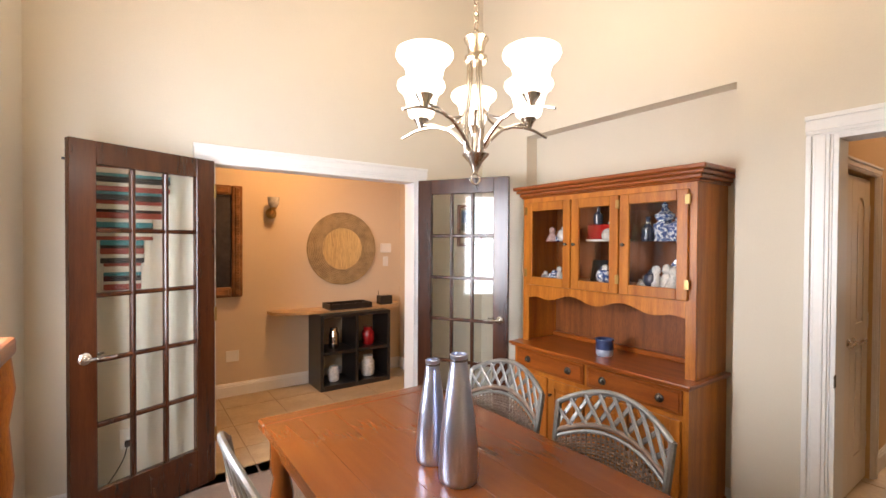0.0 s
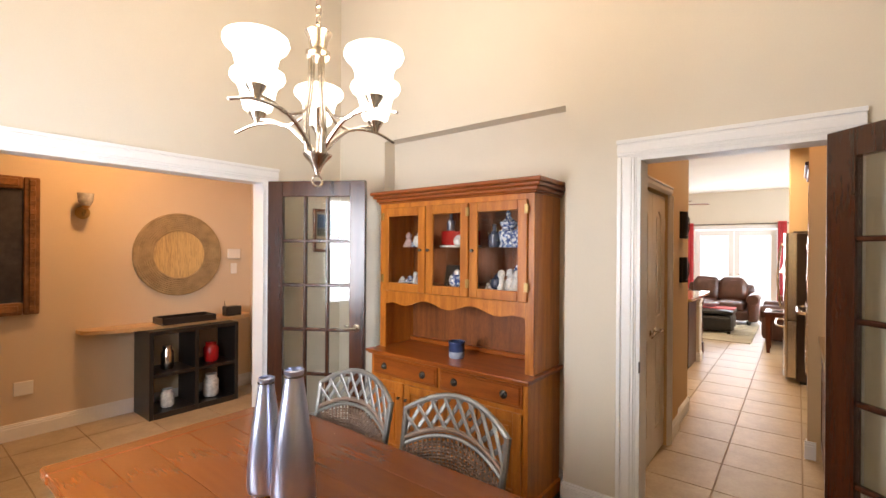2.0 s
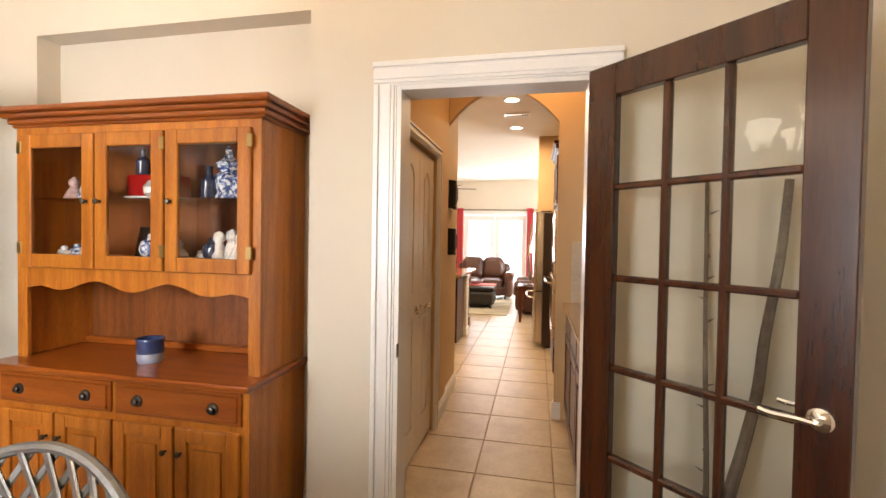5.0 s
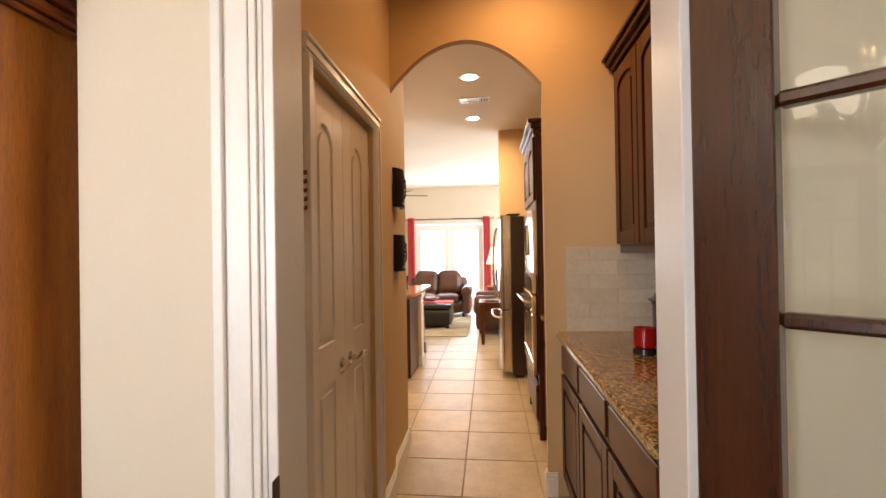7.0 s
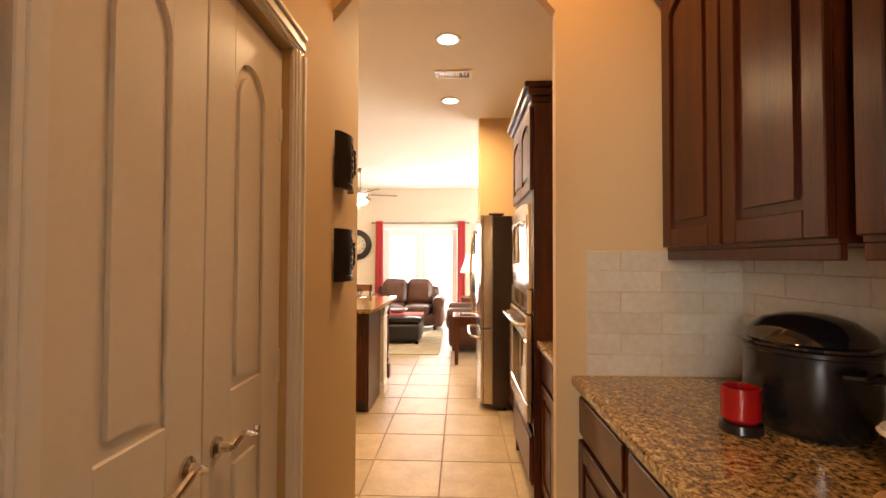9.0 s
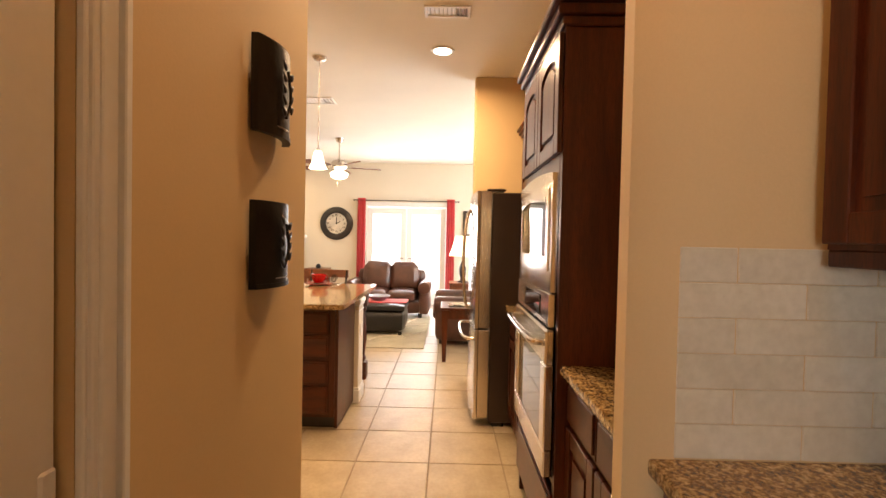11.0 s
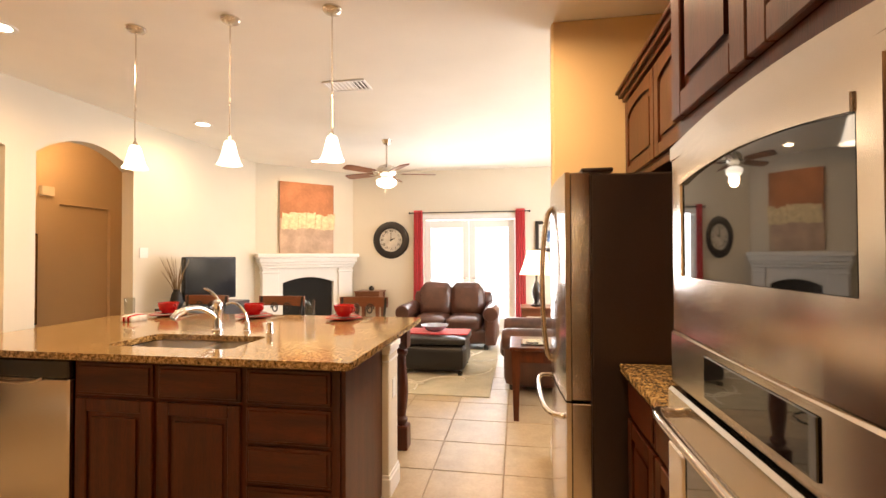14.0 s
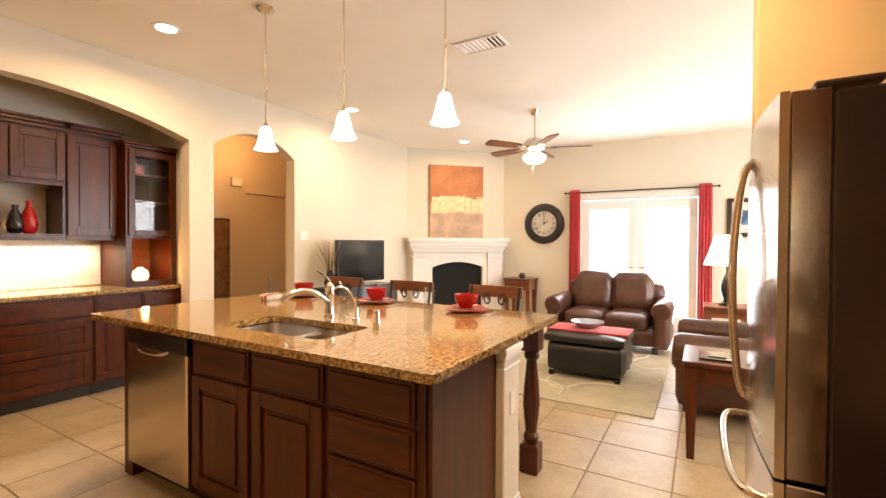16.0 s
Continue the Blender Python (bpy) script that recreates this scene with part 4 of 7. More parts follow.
    for k, (a, b) in enumerate(((y0 + 0.045, y0 + 0.455), (y0 + 0.465, y1 - 0.465), (y1 - 0.455, y1 - 0.045))):
        fr = shape()
        r = 0.062
        x0, x1 = u - 0.038, u - 0.018
        bx(fr, x0, x1, a, a + r, 1.229, 1.835, 0.004)
        bx(fr, x0, x1, b - r, b, 1.229, 1.835, 0.004)
        bx(fr, x0, x1, a + r, b - r, 1.229, 1.229 + r, 0.004)
        bx(fr, x0, x1, a + r, b - r, 1.835 - r, 1.835, 0.004)
        d = P("glazed_door", fr)
        g = P("pane", block(x0 + 0.008, x0 + 0.011, a + r - 0.004, b - r + 0.004, 1.229 + r - 0.004, 1.835 - r + 0.004), M_GLASS, d)
        g.visible_shadow = False
        ky = b - 0.03 if k != 2 else a + 0.03
        P("knob", moved(knob_bm(0.012), pose(x0, ky, 1.53, 0, -90)), M_PEWTER, d, smooth=True)
        hy = a + 0.002 if k != 2 else b - 0.002
        for z in (1.29, 1.75):
            P("hinge", block(x0 - 0.006, x0 + 0.004, hy - 0.014, hy + 0.014, z, z + 0.055, bev=0.003), M_BRASS, d, "polished brass hinge")
    g = P("glass_shelf", block(u + 0.01, xb - 0.012, y0 + 0.03, y1 - 0.03, 1.545, 1.551), M_GLASS)
    return ob


oak_hutch()


def ornament(kind, x, y, z, s, mat, label):
    ob = thing("figurine", (x, y, z), label, "figurine", "ornaments in the hutch")
    profs = {
        "jar": [(0.3, 0), (0.42, 0.1), (0.5, 0.35), (0.4, 0.65), (0.22, 0.75), (0.26, 0.82), (0.14, 0.92), (0.06, 1.0)],
        "bell": [(0.42, 0), (0.4, 0.08), (0.28, 0.35), (0.16, 0.55), (0.22, 0.68), (0.2, 0.85), (0.05, 1.0)],
        "bottle": [(0.24, 0), (0.27, 0.1), (0.26, 0.55), (0.1, 0.72), (0.09, 0.92), (0.12, 1.0)],
        "church": [(0.24, 0), (0.26, 0.04), (0.22, 0.1), (0.24, 0.3), (0.27, 0.42), (0.16, 0.5), (0.2, 0.56), (0.24, 0.66), (0.1, 0.76), (0.07, 0.86), (0.09, 0.9), (0.02, 1.0)],
        "pair": [(0.22, 0), (0.26, 0.15), (0.2, 0.45), (0.13, 0.6), (0.2, 0.72), (0.17, 0.92), (0.04, 1.0)],
        "lump": [(0.5, 0), (0.58, 0.2), (0.42, 0.45), (0.3, 0.55), (0.36, 0.75), (0.26, 0.95), (0.05, 1.0)],
    }[kind]
    bm = lathe([(r * s, q * s) for r, q in profs], seg=14)
    if kind == "pair":
        lathe([(r * s * 0.95, q * s * 0.93) for r, q in profs], (-0.01, s * 0.42, 0), 14, bm)
    if kind in ("lump", "pair", "church"):
        if kind == "lump":
            lathe([(r * s * 0.55, q * s * 0.6) for r, q in profs], (0.0, s * 0.6, 0), 12, bm)
        for v in bm.verts:
            v.co += Vector((1, 1, 0)) * 0.08 * s * noise.noise(v.co * 40 + Vector((x, y, z)) * 9)
    part("body", bm, mat, ob, smooth=True)
    return ob


UP, LOW = 1.551, 1.2765
for kind, y, z, s, mat, label in (
    ("church", 2.66, UP, 0.24, M_BLUEWHITE, "tall blue and white porcelain tower figure"), ("jar", 2.56, UP, 0.16, M_BLUEWHITE, "blue and white porcelain lidded jug"),
    ("bottle", 2.765, UP, 0.15, M_BLUEDARK, "slim dark blue porcelain bottle"), ("lump", 2.6, UP, 0.06, M_BLUEWHITE, "little blue and white shoe"),
    ("lump", 2.77, LOW, 0.07, M_PORCELAIN, "small white porcelain animal"), ("pair", 2.645, LOW, 0.14, M_PORCELAIN, "white porcelain kissing pair"), ("jar", 2.735, LOW, 0.11, M_BLUEDARK, "dark blue porcelain ginger jar"), ("bell", 2.6, LOW, 0.13, M_PORCELAIN, "white china bell figure"),
    ("pair", 3.0, LOW, 0.13, M_PORCELAIN, "white porcelain cat group"), ("lump", 2.94, LOW, 0.09, M_PORCELAIN, "small white porcelain kitten"), ("jar", 3.065, LOW, 0.12, M_BLUEWHITE, "small blue and white jar"),
    ("bell", 2.99, 1.665, 0.11, M_PORCELAIN, "white bell figure on a red box"), ("bottle", 3.12, 1.665, 0.12, M_BLUEDARK, "dark bottle on a red box"),
    ("bell", 3.52, UP, 0.11, M_PINKCHINA, "small pink china lady figure"), ("jar", 3.4, UP, 0.12, M_PORCELAIN, "white china mug with a lid"), ("lump", 3.45, UP, 0.06, M_BLUEWHITE, "small blue and white bird"),
    ("pair", 3.4, LOW, 0.1, M_PORCELAIN, "white porcelain bell figure"), ("lump", 3.5, LOW, 0.06, M_BLUEWHITE, "tiny blue and white boat"), ("lump", 3.58, LOW, 0.05, M_PORCELAIN, "tiny white china bowl"),
):
    ornament(kind, 3.66, y, z + 0.0005, s, mat, label)
ob = thing("gift_box", (3.69, 3.06, 1.5515), "red cardboard box with a white lid edge", "box")
part("box", block(-0.06, 0.06, -0.125, 0.125, 0.014, 0.113, bev=0.004), M_RED, ob)
part("lid_edge", block(-0.068, 0.064, -0.13, 0.13, 0.0, 0.014), M_PORCELAIN, ob)
ob = thing("figurine", (3.6, 3.0, 1.5515), "round white china ornament before the red box", "figurine", "ornaments in the hutch")
part("body", lathe([(0.02, 0), (0.042, 0.02), (0.045, 0.05), (0.025, 0.078), (0.004, 0.085)], seg=16), M_PORCELAIN, ob, smooth=True)
ob = thing("photo_frame", (3.7, 3.15, 1.2765), "small dark photo frame leaning in the hutch", "frame")
part("frame", moved(block(-0.006, 0.006, -0.06, 0.06, 0, 0.15, bev=0.003), pose(0, 0, 0, 0, 12)), M_BLACKWOOD, ob)
ob = thing("display_plate", (3.7, 2.545, 1.2765), "blue-rimmed plate standing upright in the hutch", "plate")
part("plate", moved(lathe([(0.03, 0), (0.055, 0.004), (0.1, 0.014), (0.098, 0.018), (0.05, 0.008)], seg=24), pose(0, 0, 0.098, 0, -76)), M_BLUEWHITE, ob, smooth=True)
ob = thing("stoneware_crock", (3.6, 3.02, 0.8055), "blue-glazed stoneware crock on the hutch counter", "crock")
part("body", lathe([(0.046, 0), (0.053, 0.01), (0.055, 0.045), (0.052, 0.05)], seg=24), M_PALEBLUE, ob, "pale grey-blue glazed lower half", True)
part("upper_body", lathe([(0.0551, 0.045), (0.055, 0.098), (0.059, 0.105), (0.057, 0.112), (0.048, 0.11), (0.046, 0.06)], seg=24), M_BLUEPOT, ob, "dark blue glazed rim", True)

ORIGIN = Matrix.Identity(4)
# ---- hall: side counter, wall cabinets ----
def base_unit(name, x0, x1, yb, yf, facing, fronts, label, group, top=0.875, end=None):
    """A floor cabinet along x. fronts: rows of (kind, u0, u1, z0, z1) with u from 0 to 1 along the face, left to right seen from x0."""
    ob = thing(name, ((x0 + x1) / 2, (yb + yf) / 2, 0), label, "cabinet", group)
    c = Matrix.Translation((-(x0 + x1) / 2, -(yb + yf) / 2, 0))
    s = 1 if yf > yb else -1
    lo, hi = sorted((yb, yf))
    kick = (lo, hi - 0.06) if s > 0 else (lo + 0.06, hi)
    part("body", moved(block(x0, x1, lo, hi, 0.1, top), c), M_CAB, ob)
    part("toe_kick", moved(block(x0, x1, kick[0], kick[1], 0, 0.1), c), M_BLACKWOOD, ob)
    for kind, u0, u1, z0, z1 in fronts:
        a, b = x0 + (x1 - x0) * u0 + 0.008, x0 + (x1 - x0) * u1 - 0.008
        bm = slab_front(b - a, z1 - z0) if kind == "drawer" else panel_front(b - a, z1 - z0, kind == "arched")
        front_at(bm, facing, b if facing == "n" else a, yf, z0)
        part("drawer_front" if kind in ("drawer", "deep") else "door", moved(bm, c), M_CABH if kind == "drawer" else M_CAB, ob)
    return ob


def worktop(name, x0, x1, y0, y1, label, z0=0.878, z1=0.915):
    ob = thing(name, ((x0 + x1) / 2, (y0 + y1) / 2, z0), label, "worktop")
    c = Matrix.Translation((-(x0 + x1) / 2, -(y0 + y1) / 2, -z0))
    part("slab", moved(block(x0, x1, y0, y1, z0, z1, bev=0.009, seg=2), c), M_GRANITE, ob)
    back = y0 < 3
    part("upstand", moved(block(x0 + 0.002, x1 - 0.002, y0 + 0.009 if back else y1 - 0.022, y0 + 0.022 if back else y1 - 0.009, z1, z1 + 0.012, bev=0.002), c), M_GRANITE, ob)
    return ob


HALL = "hall side cabinets"
for k in range(3):
    a = 3.93 + k * 0.485
    base_unit("base_cabinet", a, a + 0.483, 0.452, 1.055, "n", [("drawer", 0, 1, 0.7, 0.86), ("door", 0, 1, 0.12, 0.685)], "dark walnut floor cabinet with drawer over a raised-panel door", HALL)
worktop("hall_worktop", 3.915, 5.397, 0.452, 1.095, "brown and gold polished granite worktop in the hall")


def wall_unit(x0, x1, yb, yf, z0, z1, facing, doors, label, group, crown=True, arched=True):
    ob = thing("wall_cabinet", ((x0 + x1) / 2, (yb + yf) / 2, z0), label, "cabinet", group)
    c = Matrix.Translation((-(x0 + x1) / 2, -(yb + yf) / 2, -z0))
    lo, hi = sorted((yb, yf))
    part("body", moved(block(x0, x1, lo, hi, z0, z1), c), M_CAB, ob)
    part("light_rail", moved(block(x0, x1, hi - 0.02 if yf > yb else lo, hi if yf > yb else lo + 0.02, z0 - 0.035, z0, bev=0.003), c), M_CAB, ob)
    w = (x1 - x0) / doors
    for k in range(doors):
        a, b = x0 + k * w + 0.006, x0 + (k + 1) * w - 0.006
        bm = front_at(panel_front(b - a, z1 - z0 - 0.03, arched), facing, b if facing == "n" else a, yf, z0 + 0.012)
        part("door", moved(bm, c), M_CAB, ob)
    if crown:
        bm = shape()
        for q0, q1, d in ((0, 0.03, 0.012), (0.03, 0.06, 0.034), (0.06, 0.08, 0.05)):
            y_lo, y_hi = (lo, hi + d + 0.02) if yf > yb else (lo - d - 0.02, hi)
            bx(bm, x0 - d * 0.9, x1 + d * 0.9, y_lo, y_hi, z1 + q0, z1 + q1, 0.004)
        part("crown_moulding", moved(bm, c), M_CAB, ob)
    return ob


wall_unit(4.6, 5.397 - 0.05, 0.452, 0.755, 1.385, 2.34, "n", 2, "dark walnut wall cabinet with arched raised-panel doors", HALL)
wall_unit(3.96, 4.545, 0.452, 0.755, 1.385, 2.34, "n", 2, "dark walnut wall cabinet with arched raised-panel doors", HALL)


def wall_tiles(name, axis, face, out, a, b, z0, z1, label, tw=0.305, th=0.078):
    ob = thing(name, (0, 0, 0), label, "backsplash")
    tagged(ob, kind="structure")
    lo, hi = sorted((face, face + out * 0.003))
    bm = block(lo, hi, a, b, z0, z1) if axis == "x" else block(a, b, lo, hi, z0, z1)
    part("grout_bed", bm, M_SPLASHGROUT, ob)
    row, z, shared = 0, z0, {}
    while z < z1 - 0.01:
        u = a - (tw / 2 if row % 2 else 0)
        while u < b - 0.004:
            u0, u1, t1 = max(u, a) + 0.0015, min(u + tw, b) - 0.0015, min(z + th, z1) - 0.0015
            if u1 - u0 > 0.01:
                key = (round(u1 - u0, 4), round(t1 - z, 4))
                if key not in shared:
                    q = (lo, hi + 0.004, -key[0] / 2, key[0] / 2) if axis == "x" else (-key[0] / 2, key[0] / 2, -0.0035, 0.0035)
                    bm = block(-0.0035, 0.0035, -key[0] / 2, key[0] / 2, 0, key[1], bev=0.002) if axis == "x" else block(*q, 0, key[1], bev=0.002)
                    me = bpy.data.meshes.new("tile")
                    bm.to_mesh(me)
                    bm.free()
                    me.materials.append(M_SPLASH)
                    shared[key] = me
                t = new("tile", shared[key])
                t.parent = ob
                p = face + out * 0.0065
                t.location = (p, (u0 + u1) / 2, z + 0.0015) if axis == "x" else ((u0 + u1) / 2, p, z + 0.0015)
            u += tw
        z += th
        row += 1
    return ob


# ---- things on the hall worktop ----
ob = thing("slow_cooker", (4.89, 0.605, 0.9155), "black oval slow cooker with a glass lid", "slow cooker")
part("body", moved(lathe([(0.12, 0), (0.135, 0.015), (0.148, 0.08), (0.15, 0.2), (0.155, 0.205), (0.155, 0.215), (0.14, 0.22)], seg=32), Matrix.Diagonal((1.04, 0.92, 1, 1))), M_BLACK, ob, smooth=True)
part("rim", moved(lathe([(0.15, 0.212), (0.168, 0.222), (0.168, 0.228), (0.148, 0.232), (0.146, 0.22)], seg=32), Matrix.Diagonal((1.04, 0.92, 1, 1))), M_BLACKGLASS, ob, "glossy dark rim", True)
part("lid", moved(lathe([(0.148, 0.23), (0.138, 0.254), (0.1, 0.282), (0.05, 0.296), (0.004, 0.3)], seg=32), Matrix.Diagonal((1.04, 0.92, 1, 1))), M_BLACKGLASS, ob, "dark glass lid", True)
for sx in (-1, 1):
    part("side_handle", tube(curve_pts([(sx * 0.165, -0.04, 0.17), (sx * 0.195, -0.02, 0.172), (sx * 0.195, 0.02, 0.172), (sx * 0.165, 0.04, 0.17)], 4), 0.01, 8), M_BLACK, ob, smooth=True)


def mug(x, y, z, rz, label, r=0.042, h=0.1):
    ob = thing("mug", (x, y, z), label, "mug", rz=rz)
    part("cup", lathe([(r * 0.85, 0), (r, 0.008), (r, h), (r - 0.005, h), (r - 0.006, 0.012)], seg=20), M_RED, ob, smooth=True)
    part("handle", tube(curve_pts([(r, 0, h * 0.82), (r + 0.03, 0, h * 0.75), (r + 0.03, 0, h * 0.35), (r, 0, h * 0.25)], 5), 0.006, 6), M_RED, ob, smooth=True)
    return ob


ob = thing("mug_stand", (4.85, 0.8, 0.9155), "low black round stand under a red mug", "stand")
part("disc", lathe([(0.046, 0), (0.05, 0.004), (0.048, 0.024), (0.04, 0.028)], seg=22), M_BLACK, ob, smooth=True)
mug(4.85, 0.8, 0.944, -70, "glossy red mug beside the slow cooker", 0.045, 0.085)
ob = thing("trivet", (4.43, 0.7, 0.9155), "round wooden trivet on the granite", "trivet")
part("disc", lathe([(0.106, 0), (0.112, 0.004), (0.112, 0.012), (0.106, 0.016)], seg=28), M_MAPLE, ob, smooth=True)
ob = thing("red_bowl", (4.43, 0.7, 0.932), "deep flared red ceramic bowl on a trivet", "bowl")
part("body", lathe([(0.058, 0), (0.062, 0.008), (0.078, 0.06), (0.1, 0.118), (0.103, 0.122), (0.097, 0.122), (0.072, 0.06), (0.05, 0.014), (0.001, 0.012)], seg=30), M_RED, ob, smooth=True)
part("rim", lathe([(0.1, 0.116), (0.106, 0.122), (0.101, 0.128), (0.095, 0.122)], seg=30), M_PORCELAIN, ob, "white glazed rim", True)
for x, y, rx, rz in ((-0.035, 0.045, 78, 40), (0.03, -0.01, 82, 100), (-0.02, -0.045, 80, 150)):
    nap = thing("rolled_napkin", (4.43 + x, 0.7 + y, 1.05), "rolled white and pink napkin in a bowl", "napkin", "napkins in the bowl")
    roll = shape()
    tube([(0.024 * (1 - q / 22) * math.cos(q), 0, 0.024 * (1 - q / 22) * math.sin(q)) for q in [i * 0.5 for i in range(30)]], 0.004, 5, roll)
    part("coil", moved(roll, pose(0, 0, 0.01, 0, 0, rz) @ Matrix.Translation((0, -0.048, 0))), M_PINKCHINA, nap, smooth=True)
    part("roll", moved(lathe([(0.023, -0.045), (0.027, -0.04), (0.027, 0.04), (0.023, 0.045)], seg=16), pose(0, 0, 0.01, 0, 0, rz) @ pose(0, 0, 0, 90)), M_PORCELAIN, nap, smooth=True)

# hanging flag ornament
ob = thing("flag_ornament", (4.046, 2.0, 1.62), "small wavy red and white striped flag ornament on a wire", "ornament")
part("wire", tube(curve_pts([(-0.03, 0.016, 0.11), (-0.005, 0.004, 0.106), (0.022, 0.0, 0.075), (0.032, 0.0, 0.03), (0.03, 0.0, -0.004)], 5), 0.0018, 5), M_PEWTER, ob)
part("nail", lathe([(0.006, 0), (0.006, 0.004), (0.002, 0.02)], (-0.03, 0.0, 0.108), 8), M_PEWTER, ob)


def waved(x0, x1, z0, z1, y=0.0, n=14, t=0.003):
    bm = shape()
    cols = []
    for i in range(n + 1):
        x = x0 + (x1 - x0) * i / n
        yy, dz = y + 0.005 * math.sin(x * 60), 0.007 * math.sin(x * 62 + 2.4)
        cols.append([bm.verts.new(p) for p in ((x, yy - t, z0 + dz), (x, yy - t, z1 + dz), (x, yy + t, z1 + dz), (x, yy + t, z0 + dz))])
    for a, b in zip(cols, cols[1:]):
        for k in range(4):
            bm.faces.new((a[k], b[k], b[(k + 1) % 4], a[(k + 1) % 4]))
    bm.faces.new(cols[0][::-1])
    bm.faces.new(cols[-1])
    return bm


for k in range(9):
    part("stripe", waved(-0.058, 0.058, -0.118 + k * 0.013, -0.1055 + k * 0.013, 0.0, 14, 0.003 if k % 2 else 0.0045), M_FLAGRED if k % 2 == 0 else M_PORCELAIN, ob)
part("canton", waved(-0.0585, -0.012, -0.052, 0.002, -0.006), M_NAVY, ob, "navy blue corner")
for k in range(9):
    x, z = -0.052 + 0.016 * (k % 3), -0.043 + 0.019 * (k // 3)
    dz = 0.007 * math.sin(x * 62 + 2.4)
    part("star", moved(lathe([(0.004, 0), (0.0035, 0.002)], seg=5), pose(x, -0.0085 + 0.005 * math.sin(x * 60), z + dz, 90)), M_PORCELAIN, ob)


def plaque(x0, x1, z0, z1, tilt, label):
    """A black bowed wall plaque with a leafy relief, hung on the passage wall."""
    ob = thing("wall_plaque", ((x0 + x1) / 2, 2.046, (z0 + z1) / 2), label, "plaque", "pair of wall plaques")
    w, h = (x1 - x0) / 2, (z1 - z0) / 2
    n = 10
    out = [(w * (2 * i / n - 1), -0.028 - 0.03 * (1 - (2 * i / n - 1) ** 2)) for i in range(n + 1)]
    inn = [(u, v + 0.018) for u, v in out][::-1]
    turn = pose(0, 0, 0, 0, tilt, 0)
    part("panel", moved(prism(out + inn, "z", -h, h), turn), M_IRON, ob, smooth=True)
    part("rim", moved(prism([(u * 1.0, v - 0.003) for u, v in out] + [(u, v + 0.003) for u, v in out][::-1], "z", -h, -h + 0.012), turn), M_IRON, ob)
    # Thin nickel strip across the panel near its lower edge.
    part("line_relief", moved(prism([(u * 0.8, v - 0.003) for u, v in out] + [(u * 0.8, v) for u, v in out][::-1], "z", -h * 0.8, -h * 0.77), turn), M_NICKEL, ob, "thin bright line near the lower edge")
    bm = tube(curve_pts([(-0.01, -0.064, -h * 0.55), (0.01, -0.068, -h * 0.1), (-0.005, -0.066, h * 0.5)], 5), 0.004, 6)
    for k in range(9):
        q = -h * 0.5 + k * h * 0.125
        sgn = 1 if k % 2 else -1
        leaf = lathe([(0.001, 0), (0.01, 0.008), (0.008, 0.02), (0.001, 0.034)], seg=8)
        leaf = moved(leaf, pose(sgn * 0.012, -0.066, q, 0, sgn * 55, 0) @ Matrix.Diagonal((1, 0.4, 1, 1)))
        me = bpy.data.meshes.new("tmp")
        leaf.to_mesh(me)
        leaf.free()
        bm.from_mesh(me)
        bpy.data.meshes.remove(me)
    part("leaf_relief", moved(bm, turn), M_IRON, ob, "raised leaf sprig", True)
    part("hanger", block(-0.02, 0.02, -0.03, 0.0, -0.02, 0.02), M_BLACK, ob)
    return ob


plaque(5.5, 5.708, 1.256, 1.478, 0, "black bowed metal plaque with a raised leaf sprig")
plaque(5.5, 5.708, 1.648, 1.885, 0, "black bowed metal plaque with a raised flower")

# ---- kitchen: oven tower, counter, fridge ----
ob = thing("oven_tower", (6.53, 0.79, 0), "tall dark walnut oven cabinet with arched upper doors", "cabinet")


def T(bm):
    return moved(bm, Matrix.Translation((-6.53, -0.79, 0)))


part("side_panel", T(block(6.13, 6.165, 0.452, 1.115, 0, 2.21)), M_CAB, ob)
part("side_panel", T(block(6.9, 6.935, 0.452, 1.115, 0, 2.21)), M_CAB, ob)
part("back_panel", T(block(6.165, 6.9, 0.452, 0.47, 0.1, 2.21)), M_CAB, ob)
for z0, z1 in ((0.1, 0.12), (0.42, 0.44), (1.7, 1.72), (2.19, 2.21)):
    part("shelf", T(block(6.165, 6.9, 0.47, 1.11, z0, z1)), M_CAB, ob)
part("toe_kick", T(block(6.165, 6.9, 1.03, 1.05, 0, 0.1)), M_BLACKWOOD, ob)
for a, b in ((6.14, 6.53), (6.536, 6.926)):
    part("door", T(front_at(panel_front(b - a, 0.46, True), "n", b, 1.115, 1.735)), M_CAB, ob)
part("oven_header", T(block(6.166, 6.9, 1.1105, 1.1165, 1.6, 1.734)), M_CAB, ob)
part("drawer_front", T(front_at(slab_front(0.77, 0.27), "n", 6.917, 1.115, 0.125)), M_CABH, ob)
bm = shape()
for q0, q1, d in ((2.21, 2.245, 0.015), (2.245, 2.285, 0.035), (2.285, 2.315, 0.055)):
    bx(bm, 6.13 - d, 6.935 + d, 0.452, 1.115 + d, q0, q1, 0.005)
part("crown_moulding", T(bm), M_CAB, ob)

ob = thing("wall_oven", (6.53, 0.9, 0.0), "stainless steel built-in microwave over oven with bar handle", "oven")


def O(name, bm, mat, parent=None, label="", smooth=False):
    return part(name, moved(bm, Matrix.Translation((-6.53, -0.9, 0))), mat, parent or ob, label, smooth)


O("cavity", block(6.18, 6.885, 0.52, 1.11, 0.46, 1.69), M_BLACK)


